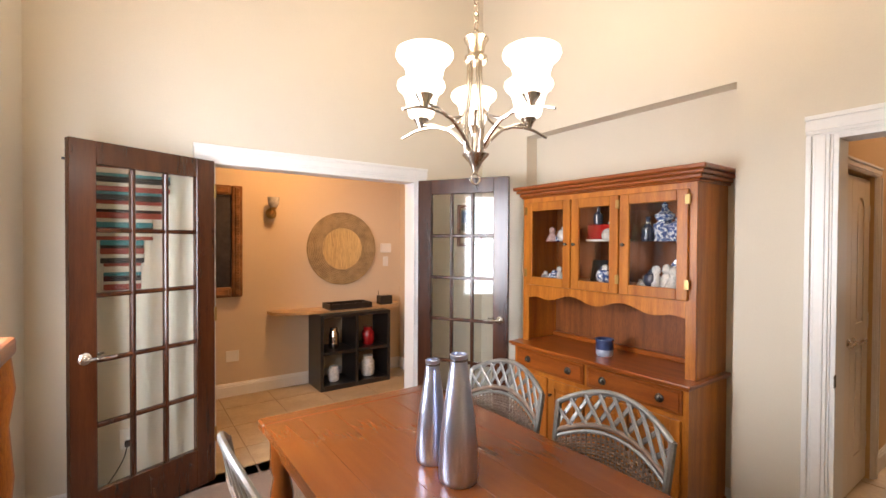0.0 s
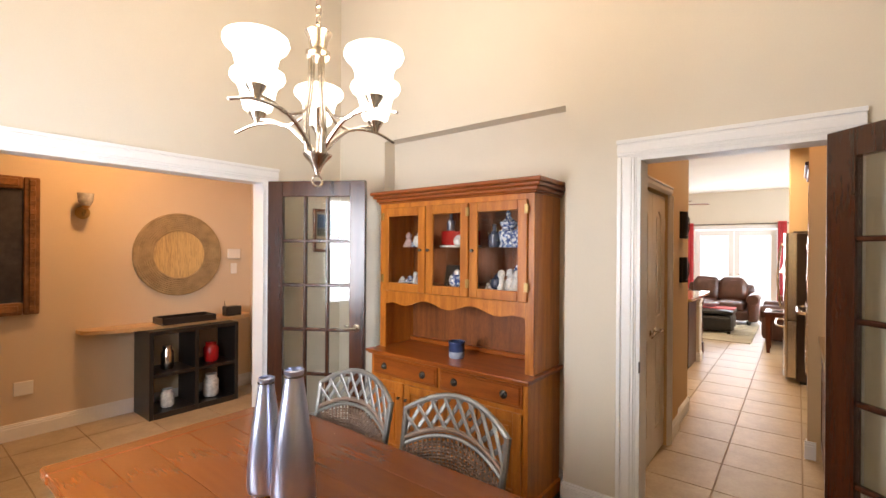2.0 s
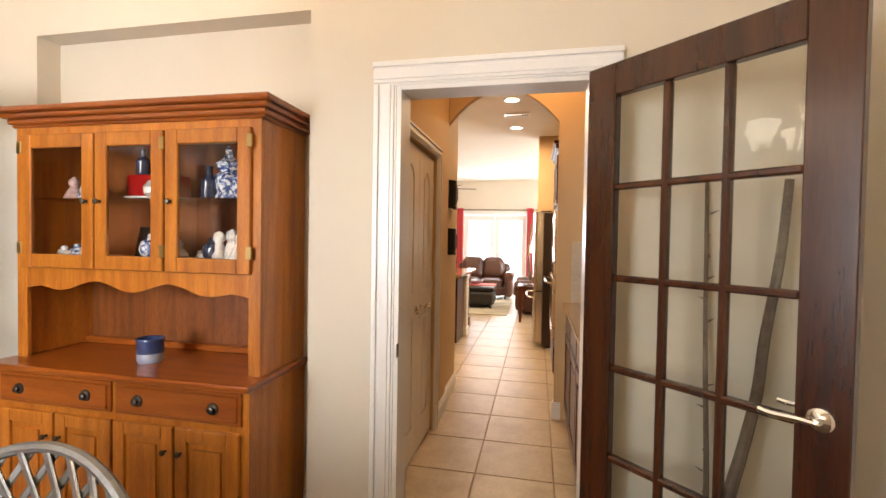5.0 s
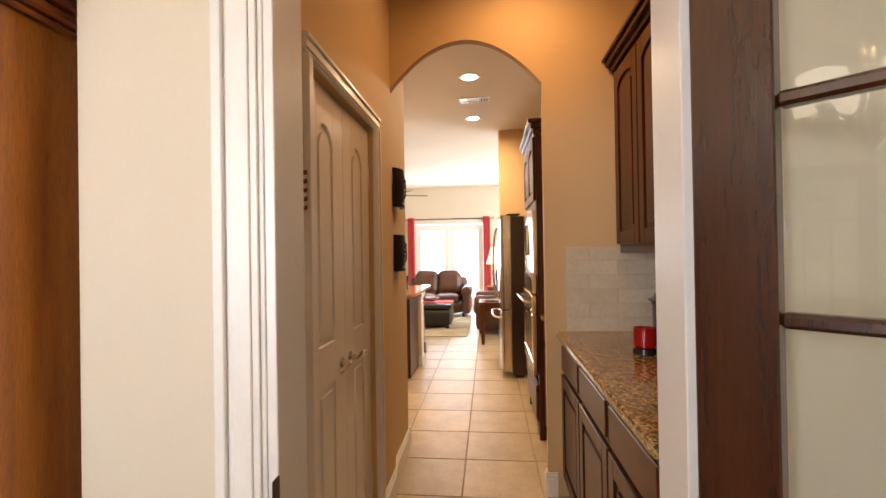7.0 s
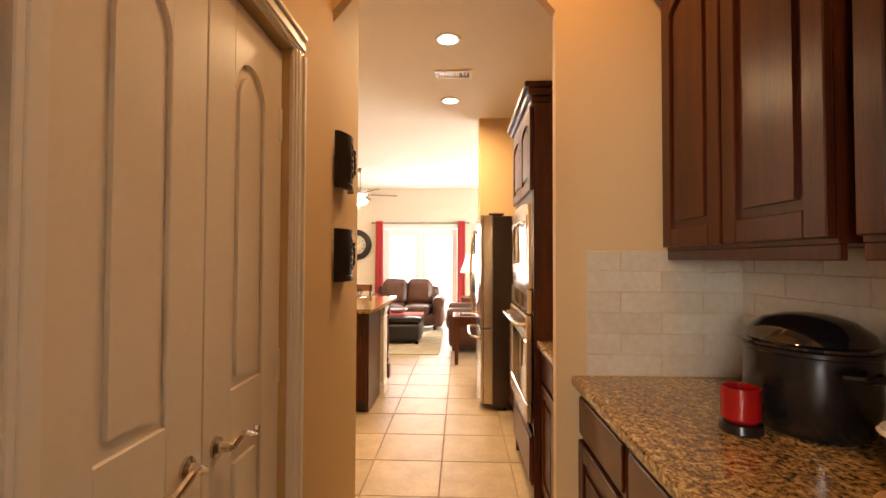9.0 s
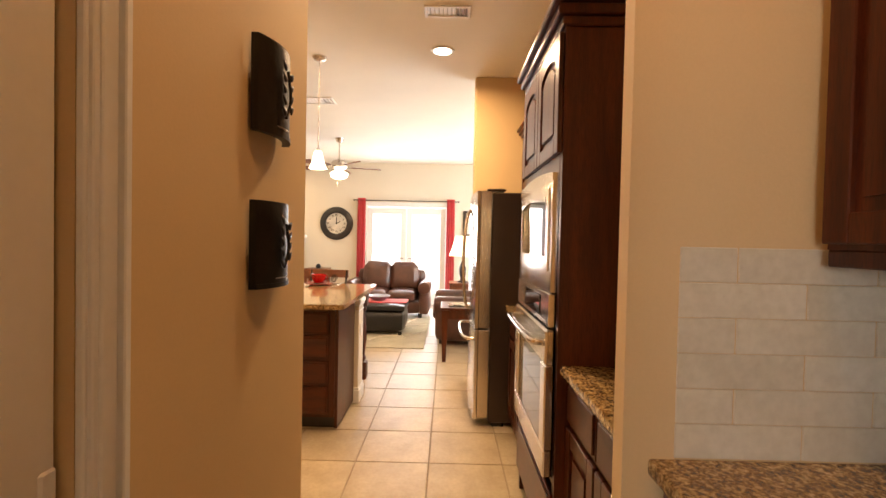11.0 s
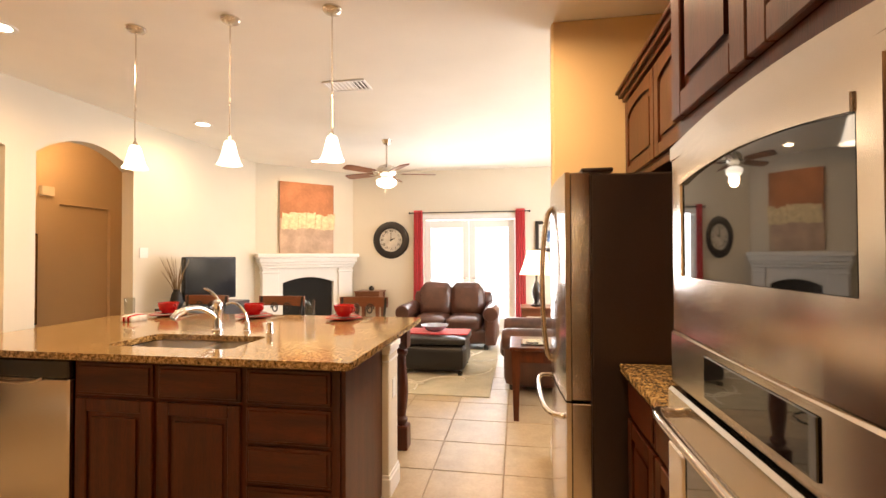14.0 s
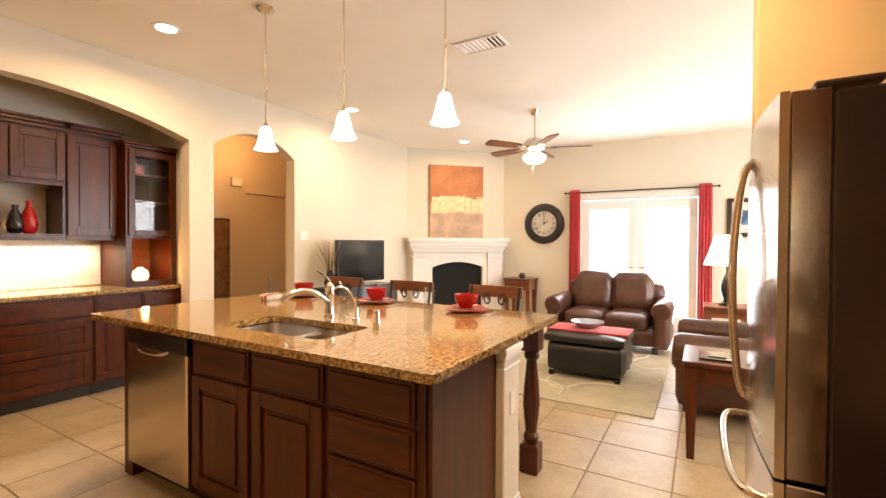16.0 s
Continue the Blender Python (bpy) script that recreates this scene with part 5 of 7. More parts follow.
def bowed_bar(bm, x0, x1, z0, z1, back, front, bow=0.01, n=10):
    """A bar across the oven front whose face swells outwards towards the middle of the unit."""
    def face(x):
        return front + bow * (1 - ((x - 6.5325) / 0.3875) ** 2)

    pts = [(x0, back), (x0, face(x0) - 0.004)] + [(x, face(x)) for x in (x0 + 0.004 + (x1 - x0 - 0.008) * i / n for i in range(n + 1))] + [(x1, face(x1) - 0.004), (x1, back)]
    return prism(pts, "z", z0, z1, bm)


def bowed_frame(x0, x1, z0, z1, side0, side1, low, high, back, front):
    bm = bowed_bar(shape(), x0, x1, z1 - high, z1, back, front)
    bowed_bar(bm, x0, x1, z0, z0 + low, back, front)
    bowed_bar(bm, x0, x0 + side0, z0 + low, z1 - high, back, front, n=3)
    return bowed_bar(bm, x1 - side1, x1, z0 + low, z1 - high, back, front, n=3)


trim = bowed_frame(6.168, 6.92, 1.19, 1.63, 0.0415, 0.0545, 0.0795, 0.0245, 1.117, 1.138)
O("microwave_trim", prism([(6.168, 1.6301)] + seg_curve(6.168, 6.92, 1.662, 0.024, 16) + [(6.92, 1.6301)], "y", 1.117, 1.142, trim), M_STEELX)
O("microwave_door", bowed_frame(6.21, 6.865, 1.27, 1.605, 0.045, 0.035, 0.06, 0.03, 1.118, 1.143), M_STEELX)
sp = seg_curve(6.255, 6.83, 1.552, 0.0225, 12)
head = [(6.255, 1.576)] + sp + [(6.83, 1.576)]
O("arched_head", prism(head, "y", 1.13, 1.152), M_STEELX)
O("microwave_window", bowed_bar(shape(), 6.256, 6.829, 1.3305, 1.5745, 1.118, 1.138), M_BLACKGLASS, None, "dark reflecting glass window", True)
O("control_panel", block(6.165, 6.92, 1.117, 1.145, 1.05, 1.186, bev=0.006), M_STEELX)
O("display", block(6.33, 6.7, 1.145, 1.149, 1.075, 1.165, bev=0.003), M_BLACKGLASS, None, "black glass control display")
od = O("oven_door", bx(bx(bx(bx(shape(), 6.165, 6.92, 1.117, 1.155, 0.9, 1.042, 0.008), 6.165, 6.92, 1.117, 1.155, 0.45, 0.56, 0.008), 6.165, 6.25, 1.117, 1.155, 0.56, 0.9, 0.006), 6.815, 6.92, 1.117, 1.155, 0.56, 0.9, 0.006), M_STEELX)
O("oven_window", block(6.25, 6.815, 1.12, 1.149, 0.56, 0.9), M_BLACKGLASS, None, "dark glass oven window")
O("bar_handle", tube(curve_pts([(6.2, 1.155, 0.985), (6.22, 1.2, 0.99), (6.4, 1.212, 0.995), (6.67, 1.212, 0.995), (6.85, 1.2, 0.99), (6.87, 1.155, 0.985)], 5), 0.0125, 10), M_STEEL, od, "rounded steel bar handle", True)

KIT = "kitchen run along the wall"
base_unit("base_cabinet", 5.447, 6.128, 0.452, 1.06, "n", [("drawer", 0, 0.5, 0.7, 0.86), ("drawer", 0.5, 1, 0.7, 0.86), ("door", 0, 0.5, 0.12, 0.685), ("door", 0.5, 1, 0.12, 0.685)], "dark walnut floor cabinet with two drawers over doors", KIT)
worktop("side_worktop", 5.446, 6.129, 0.452, 1.105, "brown and gold polished granite worktop beside the ovens")
base_unit("base_cabinet", 6.937, 7.7, 0.452, 1.06, "n", [("drawer", 0, 0.5, 0.7, 0.86), ("drawer", 0.5, 1, 0.7, 0.86), ("door", 0, 0.5, 0.12, 0.685), ("door", 0.5, 1, 0.12, 0.685)], "dark walnut floor cabinet between ovens and fridge", KIT)
worktop("side_worktop", 6.937, 7.708, 0.452, 1.11, "brown and gold polished granite worktop beside the fridge")
wall_unit(7.45, 8.66, 0.452, 0.84, 1.86, 2.36, "n", 2, "dark walnut cabinet over the fridge with arched doors", KIT)

fr = thing("refrigerator", (8.17, 0.9, 0), "stainless french-door refrigerator with dark grey sides", "refrigerator")


def F(name, bm, mat, label="", smooth=False, parent=None):
    return part(name, moved(bm, Matrix.Translation((-8.17, -0.9, 0))), mat, parent or fr, label, smooth)


F("cabinet_shell", block(7.725, 8.615, 0.48, 1.22, 0.03, 1.745, bev=0.008), M_FRIDGESIDE, "dark grey textured side")
F("foot_grille", block(7.74, 8.6, 1.1, 1.19, 0.0, 0.03), M_BLACK)


def bowed_door(x0, x1, z0, z1, n=10):
    pts = [(x0, 1.309)] + [(x0 + 0.004 + (x1 - x0 - 0.008) * i / n, 1.32 + 0.035 * math.sin(math.pi * (0.1 + 0.8 * (x0 + (x1 - x0) * i / n - 7.725) / 0.89))) for i in range(n + 1)] + [(x1, 1.309)]
    return prism(pts, "z", z0, z1)


for x0, x1, hx in ((7.725, 8.168, 8.13), (8.172, 8.615, 8.21)):
    d = F("fridge_door", bowed_door(x0, x1, 0.735, 1.755), M_STEEL, smooth=True)
    F("door_liner", block(x0, x1, 1.222, 1.307, 0.737, 1.753, bev=0.004), M_STEEL, "brushed steel door edge", False, d)
    F("door_handle", tube(curve_pts([(hx, 1.35, 0.82), (hx, 1.385, 0.86), (hx, 1.405, 1.05), (hx, 1.41, 1.25), (hx, 1.4, 1.45), (hx, 1.38, 1.6), (hx, 1.35, 1.64)], 5), 0.0125, 10), M_STEEL, "tall bowed steel handle", True, d)
d = F("freezer_drawer", bowed_door(7.725, 8.615, 0.06, 0.725), M_STEEL, smooth=True)
F("drawer_liner", block(7.725, 8.615, 1.222, 1.307, 0.062, 0.723, bev=0.004), M_STEEL, "brushed steel drawer edge", False, d)
F("drawer_handle", tube(curve_pts([(7.8, 1.335, 0.64), (7.83, 1.395, 0.645), (7.98, 1.425, 0.65), (8.36, 1.425, 0.65), (8.51, 1.395, 0.645), (8.54, 1.335, 0.64)], 5), 0.0125, 10), M_STEEL, "bowed steel drawer handle", True, d)
for x in (7.79, 8.55):
    F("hinge_cover", block(x - 0.06, x + 0.06, 1.12, 1.26, 1.755, 1.773, bev=0.006), M_FRIDGESIDE)

# ---- island ----
isl = thing("kitchen_island", (8.05, 3.27, 0), "dark walnut kitchen island with drawers, doors and a cream pilaster end", "island")


def I(name, bm, mat, label="", smooth=False, parent=None):
    return part(name, moved(bm, Matrix.Translation((-8.05, -3.27, 0))), mat, parent or isl, label, smooth)


X0, XB = 7.585, 8.15
I("body", block(X0, XB, 2.335, 2.88, 0.1, 0.875), M_CAB)
I("sink_base", block(X0, XB, 2.88, 3.735, 0.1, 0.64), M_CAB)
I("front_rail", block(X0, X0 + 0.02, 2.88, 3.735, 0.64, 0.875), M_CAB)
I("end_cabinet", block(X0, XB, 4.33, 4.42, 0.0, 0.875), M_CAB)
I("back_panel", block(XB - 0.03, XB, 3.735, 4.33, 0.0, 0.875), M_CAB)
I("top_batten", block(X0 + 0.01, 7.66, 2.34, 4.41, 0.875, 0.884), M_CAB)
I("top_batten", block(8.12, 8.33, 2.34, 4.41, 0.875, 0.884), M_CAB)
I("toe_kick", block(X0 + 0.07, XB, 2.35, 4.4, 0, 0.1), M_BLACKWOOD)
I("end_panel", block(X0 + 0.01, XB, 2.313, 2.335, 0.02, 0.875), M_CAB)
I("bar_wall", block(XB, 8.33, 2.33, 4.42, 0, 0.875), M_CREAM, "cream painted low wall behind the cabinets")
pil = I("pilaster", block(8.152, 8.345, 2.275, 2.33, 0.0, 0.875, bev=0.006), M_CREAM, "cream painted pilaster")
I("pilaster_base", bx(block(8.14, 8.357, 2.262, 2.335, 0.0, 0.11, bev=0.006), 8.146, 8.351, 2.268, 2.335, 0.11, 0.13, 0.004), M_TRIM, "white painted moulded base", parent=pil)
I("pilaster_cap", bx(bx(block(8.14, 8.357, 2.258, 2.335, 0.84, 0.875, bev=0.004), 8.146, 8.351, 2.266, 2.335, 0.815, 0.84, 0.004), 8.15, 8.348, 2.271, 2.335, 0.77, 0.782, 0.003), M_TRIM, "white painted moulded capital", parent=pil)
I("outlet_cover", block(8.22, 8.28, 2.268, 2.275, 0.55, 0.66, bev=0.003), M_PLASTIC, "white outlet cover", parent=pil)


def isl_front(kind, ya, yb, z0, z1):
    bm = slab_front(yb - ya, z1 - z0) if kind == "drawer" else panel_front(yb - ya, z1 - z0)
    return I("drawer_front" if kind == "drawer" else "door", front_at(bm, "w", X0, yb, z0), M_CABH if kind == "drawer" else M_CAB)


for z0, z1 in ((0.7, 0.86), (0.52, 0.685), (0.335, 0.505), (0.125, 0.32)):
    isl_front("drawer", 2.375, 2.79, z0, z1)
for a, b in ((2.82, 3.255), (3.285, 3.715)):
    isl_front("drawer", a, b, 0.7, 0.86)
    isl_front("door", a, b, 0.125, 0.685)
bm = lathe([(0.03, 0.17), (0.045, 0.2), (0.045, 0.215), (0.032, 0.235), (0.04, 0.3), (0.05, 0.4), (0.045, 0.5), (0.033, 0.62), (0.03, 0.66), (0.045, 0.68), (0.045, 0.7), (0.035, 0.72)], (8.82, 2.375, 0), 20)
I("turned_leg", bx(bx(bm, 8.765, 8.875, 2.32, 2.43, 0, 0.17, 0.008), 8.765, 8.875, 2.32, 2.43, 0.72, 0.878, 0.005), M_CAB, "dark turned support leg")
bm = lathe([(0.03, 0.17), (0.045, 0.2), (0.045, 0.215), (0.032, 0.235), (0.04, 0.3), (0.05, 0.4), (0.045, 0.5), (0.033, 0.62), (0.03, 0.66), (0.045, 0.68), (0.045, 0.7), (0.035, 0.72)], (8.82, 4.36, 0), 20)
I("turned_leg", bx(bx(bm, 8.765, 8.875, 4.305, 4.415, 0, 0.17, 0.008), 8.765, 8.875, 4.305, 4.415, 0.72, 0.878, 0.005), M_CAB, "dark turned support leg")

# dishwasher in the island
ob = thing("dishwasher", (7.86, 4.03, 0), "stainless dishwasher with a black control strip", "dishwasher")
C = Matrix.Translation((-7.86, -4.03, 0))
part("tub", moved(block(7.6, 8.11, 3.74, 4.325, 0.08, 0.87), C), M_BLACK, ob)
part("door_panel", moved(block(7.555, 7.6, 3.742, 4.322, 0.1, 0.775, bev=0.008), C), M_STEEL, ob)
part("control_strip", moved(block(7.552, 7.6, 3.742, 4.322, 0.78, 0.868, bev=0.006), C), M_BLACK, ob, "glossy black control strip")
part("handle", moved(tube(curve_pts([(7.553, 3.9, 0.775), (7.53, 3.92, 0.765), (7.525, 4.03, 0.76), (7.53, 4.14, 0.765), (7.553, 4.16, 0.775)], 4), 0.009, 8), C), M_STEEL, ob, smooth=True)

# granite top with a sink cut out
SX0, SX1, SY0, SY1 = 7.7, 8.06, 2.965, 3.695
ob = thing("island_worktop", (8.22, 3.36, 0.878), "brown and gold polished granite island top with sink cut-out", "worktop")
TX0, TX1, TY0, TY1 = 7.515, 8.98, 2.262, 4.68


def rounded(x0, x1, y0, y1, r, n=5):
    out = []
    for cx, cy, a0 in ((x1 - r, y1 - r, 0), (x0 + r, y1 - r, 90), (x0 + r, y0 + r, 180), (x1 - r, y0 + r, 270)):
        out += [(cx + r * math.cos(radians(a0 + 90 * i / n)), cy + r * math.sin(radians(a0 + 90 * i / n))) for i in range(n + 1)]
    return out


def ring_slab(outer, inner, z0, z1):
    """A slab between two outlines with as many corners each."""
    bm = shape()
    L = [[bm.verts.new((x, y, z)) for x, y in o] for o, z in ((outer, z0), (outer, z1), (inner, z1), (inner, z0))]
    n = len(outer)
    for a, b in ((0, 1), (1, 2), (2, 3), (3, 0)):
        for i in range(n):
            bm.faces.new((L[a][i], L[a][(i + 1) % n], L[b][(i + 1) % n], L[b][i]))
    return bm


bm = ring_slab(rounded(TX0, TX1, TY0, TY1, 0.022), rounded(SX0, SX1, SY0, SY1, 0.05), 0.884, 0.918)
bmesh.ops.bevel(bm, geom=[e for e in bm.edges if all(abs(v.co.z - 0.918) < 1e-5 for v in e.verts) and len({round(f.normal.z, 1) for f in e.link_faces}) > 1], offset=0.009, segments=3, profile=0.5, affect="EDGES")
part("slab", moved(bm, Matrix.Translation((-8.22, -3.36, -0.878))), M_GRANITE, ob)

ob = thing("kitchen_sink", (7.82, 3.14, 0.7), "double-bowl stainless undermount sink", "sink")
for a, b, dep in ((SY0 - 0.008, 3.25, 0.73), (3.28, SY1 + 0.008, 0.7)):
    bm = shape()
    top, low = rounded(SX0 - 0.008, SX1 + 0.008, a, b, 0.05), rounded(SX0 + 0.012, SX1 - 0.012, a + 0.02, b - 0.02, 0.05)
    v0 = [bm.verts.new((x, y, 0.876)) for x, y in top]
    v1 = [bm.verts.new((x, y, dep)) for x, y in low]
    for i in range(len(v0)):
        bm.faces.new((v0[i], v0[(i + 1) % len(v0)], v1[(i + 1) % len(v0)], v1[i]))
    bm.faces.new(v1)
    part("bowl", moved(bm, Matrix.Translation((-7.82, -3.14, -0.7))), M_SINK, ob, smooth=True)
part("divider", moved(block(SX0, SX1, 3.247, 3.283, 0.82, 0.875, bev=0.006), Matrix.Translation((-7.82, -3.14, -0.7))), M_SINK, ob)

ob = thing("faucet", (8.205, 3.4, 0.9185), "chrome kitchen faucet with a curved pull-out spout", "faucet")
part("base", lathe([(0.033, 0), (0.033, 0.008), (0.025, 0.016), (0.024, 0.11), (0.028, 0.12), (0.029, 0.16), (0.024, 0.185), (0.01, 0.198)], seg=24), M_CHROME, ob, smooth=True)
part("spout", tube(curve_pts([(0, 0, 0.07), (-0.045, 0.012, 0.115), (-0.12, 0.03, 0.155), (-0.2, 0.05, 0.158), (-0.255, 0.064, 0.138)], 6), 0.0155, 12), M_CHROME, ob, smooth=True)
part("spray_head", tube(curve_pts([(-0.225, 0.056, 0.151), (-0.262, 0.066, 0.134), (-0.285, 0.072, 0.112)], 5), 0.0195, 12), M_CHROME, ob, smooth=True)
part("lever", tube(curve_pts([(0.004, 0, 0.185), (-0.002, 0.012, 0.215), (-0.022, 0.034, 0.248), (-0.05, 0.055, 0.268)], 5), 0.011, 8, taper=0.6), M_CHROME, ob, smooth=True)
ob = thing("side_sprayer", (8.195, 3.19, 0.9185), "slim chrome water filter tap with a bent neck", "faucet")
part("base", lathe([(0.022, 0), (0.022, 0.008), (0.014, 0.014), (0.014, 0.06), (0.008, 0.068)], seg=16), M_CHROME, ob, smooth=True)
part("neck", tube(curve_pts([(0, 0, 0.06), (-0.006, 0.012, 0.12), (-0.025, 0.045, 0.17), (-0.05, 0.08, 0.182), (-0.066, 0.098, 0.172)], 5), 0.0075, 8), M_CHROME, ob, smooth=True)
ob = thing("soap_dispenser", (8.18, 3.03, 0.9185), "short chrome air gap cap beside the sink", "cap")
part("cap", lathe([(0.022, 0), (0.022, 0.006), (0.019, 0.01), (0.019, 0.062), (0.014, 0.068)], seg=18), M_CHROME, ob, smooth=True)


def place_setting(x, y, rz):
    ob = thing("place_setting_plate", (x, y, 0.9185), "red ceramic dinner plate on the island", "plate", "red place settings")
    part("plate", lathe([(0.07, 0), (0.085, 0.005), (0.132, 0.016), (0.132, 0.02), (0.085, 0.011), (0.001, 0.009)], seg=28), M_RED, ob, smooth=True)
    ob = thing("saucer", (x, y, 0.9385), "smaller red ceramic plate on a dinner plate", "plate", "red place settings")
    part("plate", lathe([(0.05, 0), (0.06, 0.004), (0.095, 0.012), (0.095, 0.016), (0.06, 0.009), (0.001, 0.007)], seg=28), M_RED, ob, smooth=True)
    ob = thing("soup_cup", (x, y, 0.9465), "wide red ceramic soup cup", "cup", "red place settings", rz)
    part("cup", lathe([(0.042, 0), (0.046, 0.008), (0.064, 0.028), (0.07, 0.05), (0.076, 0.078), (0.072, 0.078), (0.064, 0.045), (0.02, 0.012)], seg=24), M_RED, ob, smooth=True)
    part("handle", tube(curve_pts([(0.066, 0, 0.066), (0.1, 0, 0.062), (0.094, 0, 0.036), (0.057, 0, 0.03)], 4), 0.006, 6), M_RED, ob, smooth=True)
    for k, dy in enumerate((-0.16, -0.185)):
        ob = thing("fork" if k else "knife", (x, y + dy, 0.9185), "stainless table %s beside a plate" % ("fork" if k else "knife"), "cutlery", "cutlery on the island")
        part("blade", bx(block(-0.09, 0.02, -0.006, 0.006, 0, 0.004, bev=0.001), 0.02, 0.1, -0.009, 0.009, 0, 0.003, 0.001), M_CHROME, ob)


def tumbler(x, y, h=0.13):
    ob = thing("tumbler", (x, y, 0.9185), "clear glass tumbler on the island", "glass", "glasses on the island")
    part("glass", lathe([(0.033, 0), (0.034, 0.004), (0.038, h), (0.0355, h), (0.031, 0.02), (0.001, 0.018)], seg=22), M_TUMBLER, ob, smooth=True)


for y, glass_y in ((2.805, 3.03), (3.525, 3.76), (4.26, 4.53)):
    place_setting(8.8, y, 250)
    tumbler(8.715, glass_y, 0.145)
ob = thing("dish_towel", (8.52, 4.3, 0.9185), "crumpled red and white striped napkin", "napkin")
for k in range(5):
    bm = cushion(-0.07, 0.07, -0.045 + k * 0.018, -0.025 + k * 0.018, 0.0, 0.035 + 0.006 * (k % 3), 0.006, 4)
    part("fold", bm, M_RED if k % 2 else M_PORCELAIN, ob, smooth=True)


def bar_stool(x, y):
    ob = thing("bar_stool", (x, y, 0), "bar stool with wooden back rail and dark iron scrolls", "stool", "stools at the island")
    for sx in (-1, 1):
        for sy in (-1, 1):
            part("leg", tube([(sx * 0.2, sy * 0.2, 0), (sx * 0.17, sy * 0.17, 0.64)], 0.013, 8), M_IRON, ob)
    for sy in (-1, 1):
        part("back_post", tube(curve_pts([(0.17, sy * 0.18, 0.63), (0.2, sy * 0.19, 0.85), (0.235, sy * 0.195, 1.025)], 4), 0.011, 8), M_IRON, ob, smooth=True)
        part("scroll", tube([(0.215, sy * 0.06 + sy * 0.035 * math.cos(q) * (1 - q / 14), 0.93 + 0.05 * math.sin(q) * (1 - q / 14)) for q in [i * 0.5 for i in range(20)]], 0.006, 6), M_IRON, ob, smooth=True)
    part("foot_ring", tube([(0.19 * math.cos(a), 0.19 * math.sin(a), 0.24) for a in [i * math.pi / 8 for i in range(17)]], 0.009, 6), M_IRON, ob)
    part("seat", cushion(-0.2, 0.2, -0.2, 0.2, 0.63, 0.7, 0.02, 5), M_LEATHER, ob, "brown padded seat", True)
    n = 8
    pts = [(0.225 + 0.03 * (1 - (2 * i / n - 1) ** 2), -0.215 + 0.43 * i / n) for i in range(n + 1)]
    part("back_rail", prism(pts + [(u + 0.018, v) for u, v in pts][::-1], "z", 0.945, 1.03), M_CHERRY, ob, "red-brown wooden back rail")


for y in (2.85, 3.61, 4.35):
    bar_stool(9.13, y)


def pendant(x, y):
    ob = thing("pendant_lamp", (x, y, 0), "brushed nickel pendant lamp with a lit white glass bell", "lamp", "pendants over the island")
    part("canopy", lathe([(0.012, 2.915), (0.05, 2.925), (0.062, 2.94), (0.062, 2.95)], seg=24), M_NICKEL, ob, smooth=True)
    part("rod", tube([(0, 0, 2.14), (0, 0, 2.92)], 0.005, 8), M_NICKEL, ob)
    part("socket", lathe([(0.014, 2.12), (0.022, 2.125), (0.018, 2.15), (0.008, 2.17)], seg=18), M_NICKEL, ob, smooth=True)
    prof = [(0.024, 2.14), (0.034, 2.125), (0.046, 2.07), (0.062, 2.01), (0.078, 1.985), (0.074, 1.986), (0.057, 2.012), (0.042, 2.07), (0.03, 2.118)]
    part("glass_shade", lathe(prof, seg=26), M_SHADE, ob, "lit white frosted glass bell shade", True)
    point_lamp("pendant_bulb", (x, y, 2.03), 5, SOFT, 0.03)


for y in (2.69, 3.4, 4.11):
    pendant(8.32, y)

# The hall and foyer fittings are unseen additions that carry the extra lamps.
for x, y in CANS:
    ob = thing("recessed_light", (x, y, CEIL), "lit round recessed ceiling downlight, added unseen in hall and foyer", "lamp", "recessed downlights")
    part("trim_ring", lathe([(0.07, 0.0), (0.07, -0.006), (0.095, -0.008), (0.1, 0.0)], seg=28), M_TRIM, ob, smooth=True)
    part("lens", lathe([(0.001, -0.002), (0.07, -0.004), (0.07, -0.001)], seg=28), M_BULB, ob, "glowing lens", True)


def vent(x, y, w, d, label):
    ob = thing("ceiling_vent", (x, y, CEIL), label, "vent")
    bm = shape()
    for a, b, c, e in ((-w, w, -d, -d + 0.025), (-w, w, d - 0.025, d), (-w, -w + 0.025, -d + 0.025, d - 0.025), (w - 0.025, w, -d + 0.025, d - 0.025)):
        bx(bm, a, b, c, e, -0.012, 0, 0.003)
    part("frame", bm, M_TRIM, ob)
    # Two flat sheets back the slats: a third dark, the rest white.
    part("backing", block(-w + 0.02, w - 0.02, -d + 0.02, -d * 0.3, -0.003, 0), M_PEWTER, ob, "flat dark sheet behind a third of the slats")
    part("pale_backing", block(-w + 0.02, w - 0.02, -d * 0.3, d - 0.02, -0.004, 0), M_TRIM, ob, "flat white sheet behind the other slats")
    n = 9
    for i in range(n):
        yy = -d + 0.03 + (2 * d - 0.06) * (i + 0.5) / n
        part("slat", moved(block(-w + 0.025, w - 0.025, -0.001, 0.001, -0.006, 0.006), pose(0, yy, -0.006, 38)), M_TRIM, ob)


vent(7.5, 1.58, 0.08, 0.16, "white slatted ceiling air vent in the kitchen")
vent(9.55, 3.07, 0.12, 0.2, "white slatted ceiling air vent over the island")

# ---- nook behind the wide arch ----
NOOK = "cabinets in the arched nook"


def nook_base(x0, x1, fronts, label):
    return base_unit("base_cabinet", x0, x1, 6.675, 6.1, "s", fronts, label, NOOK)


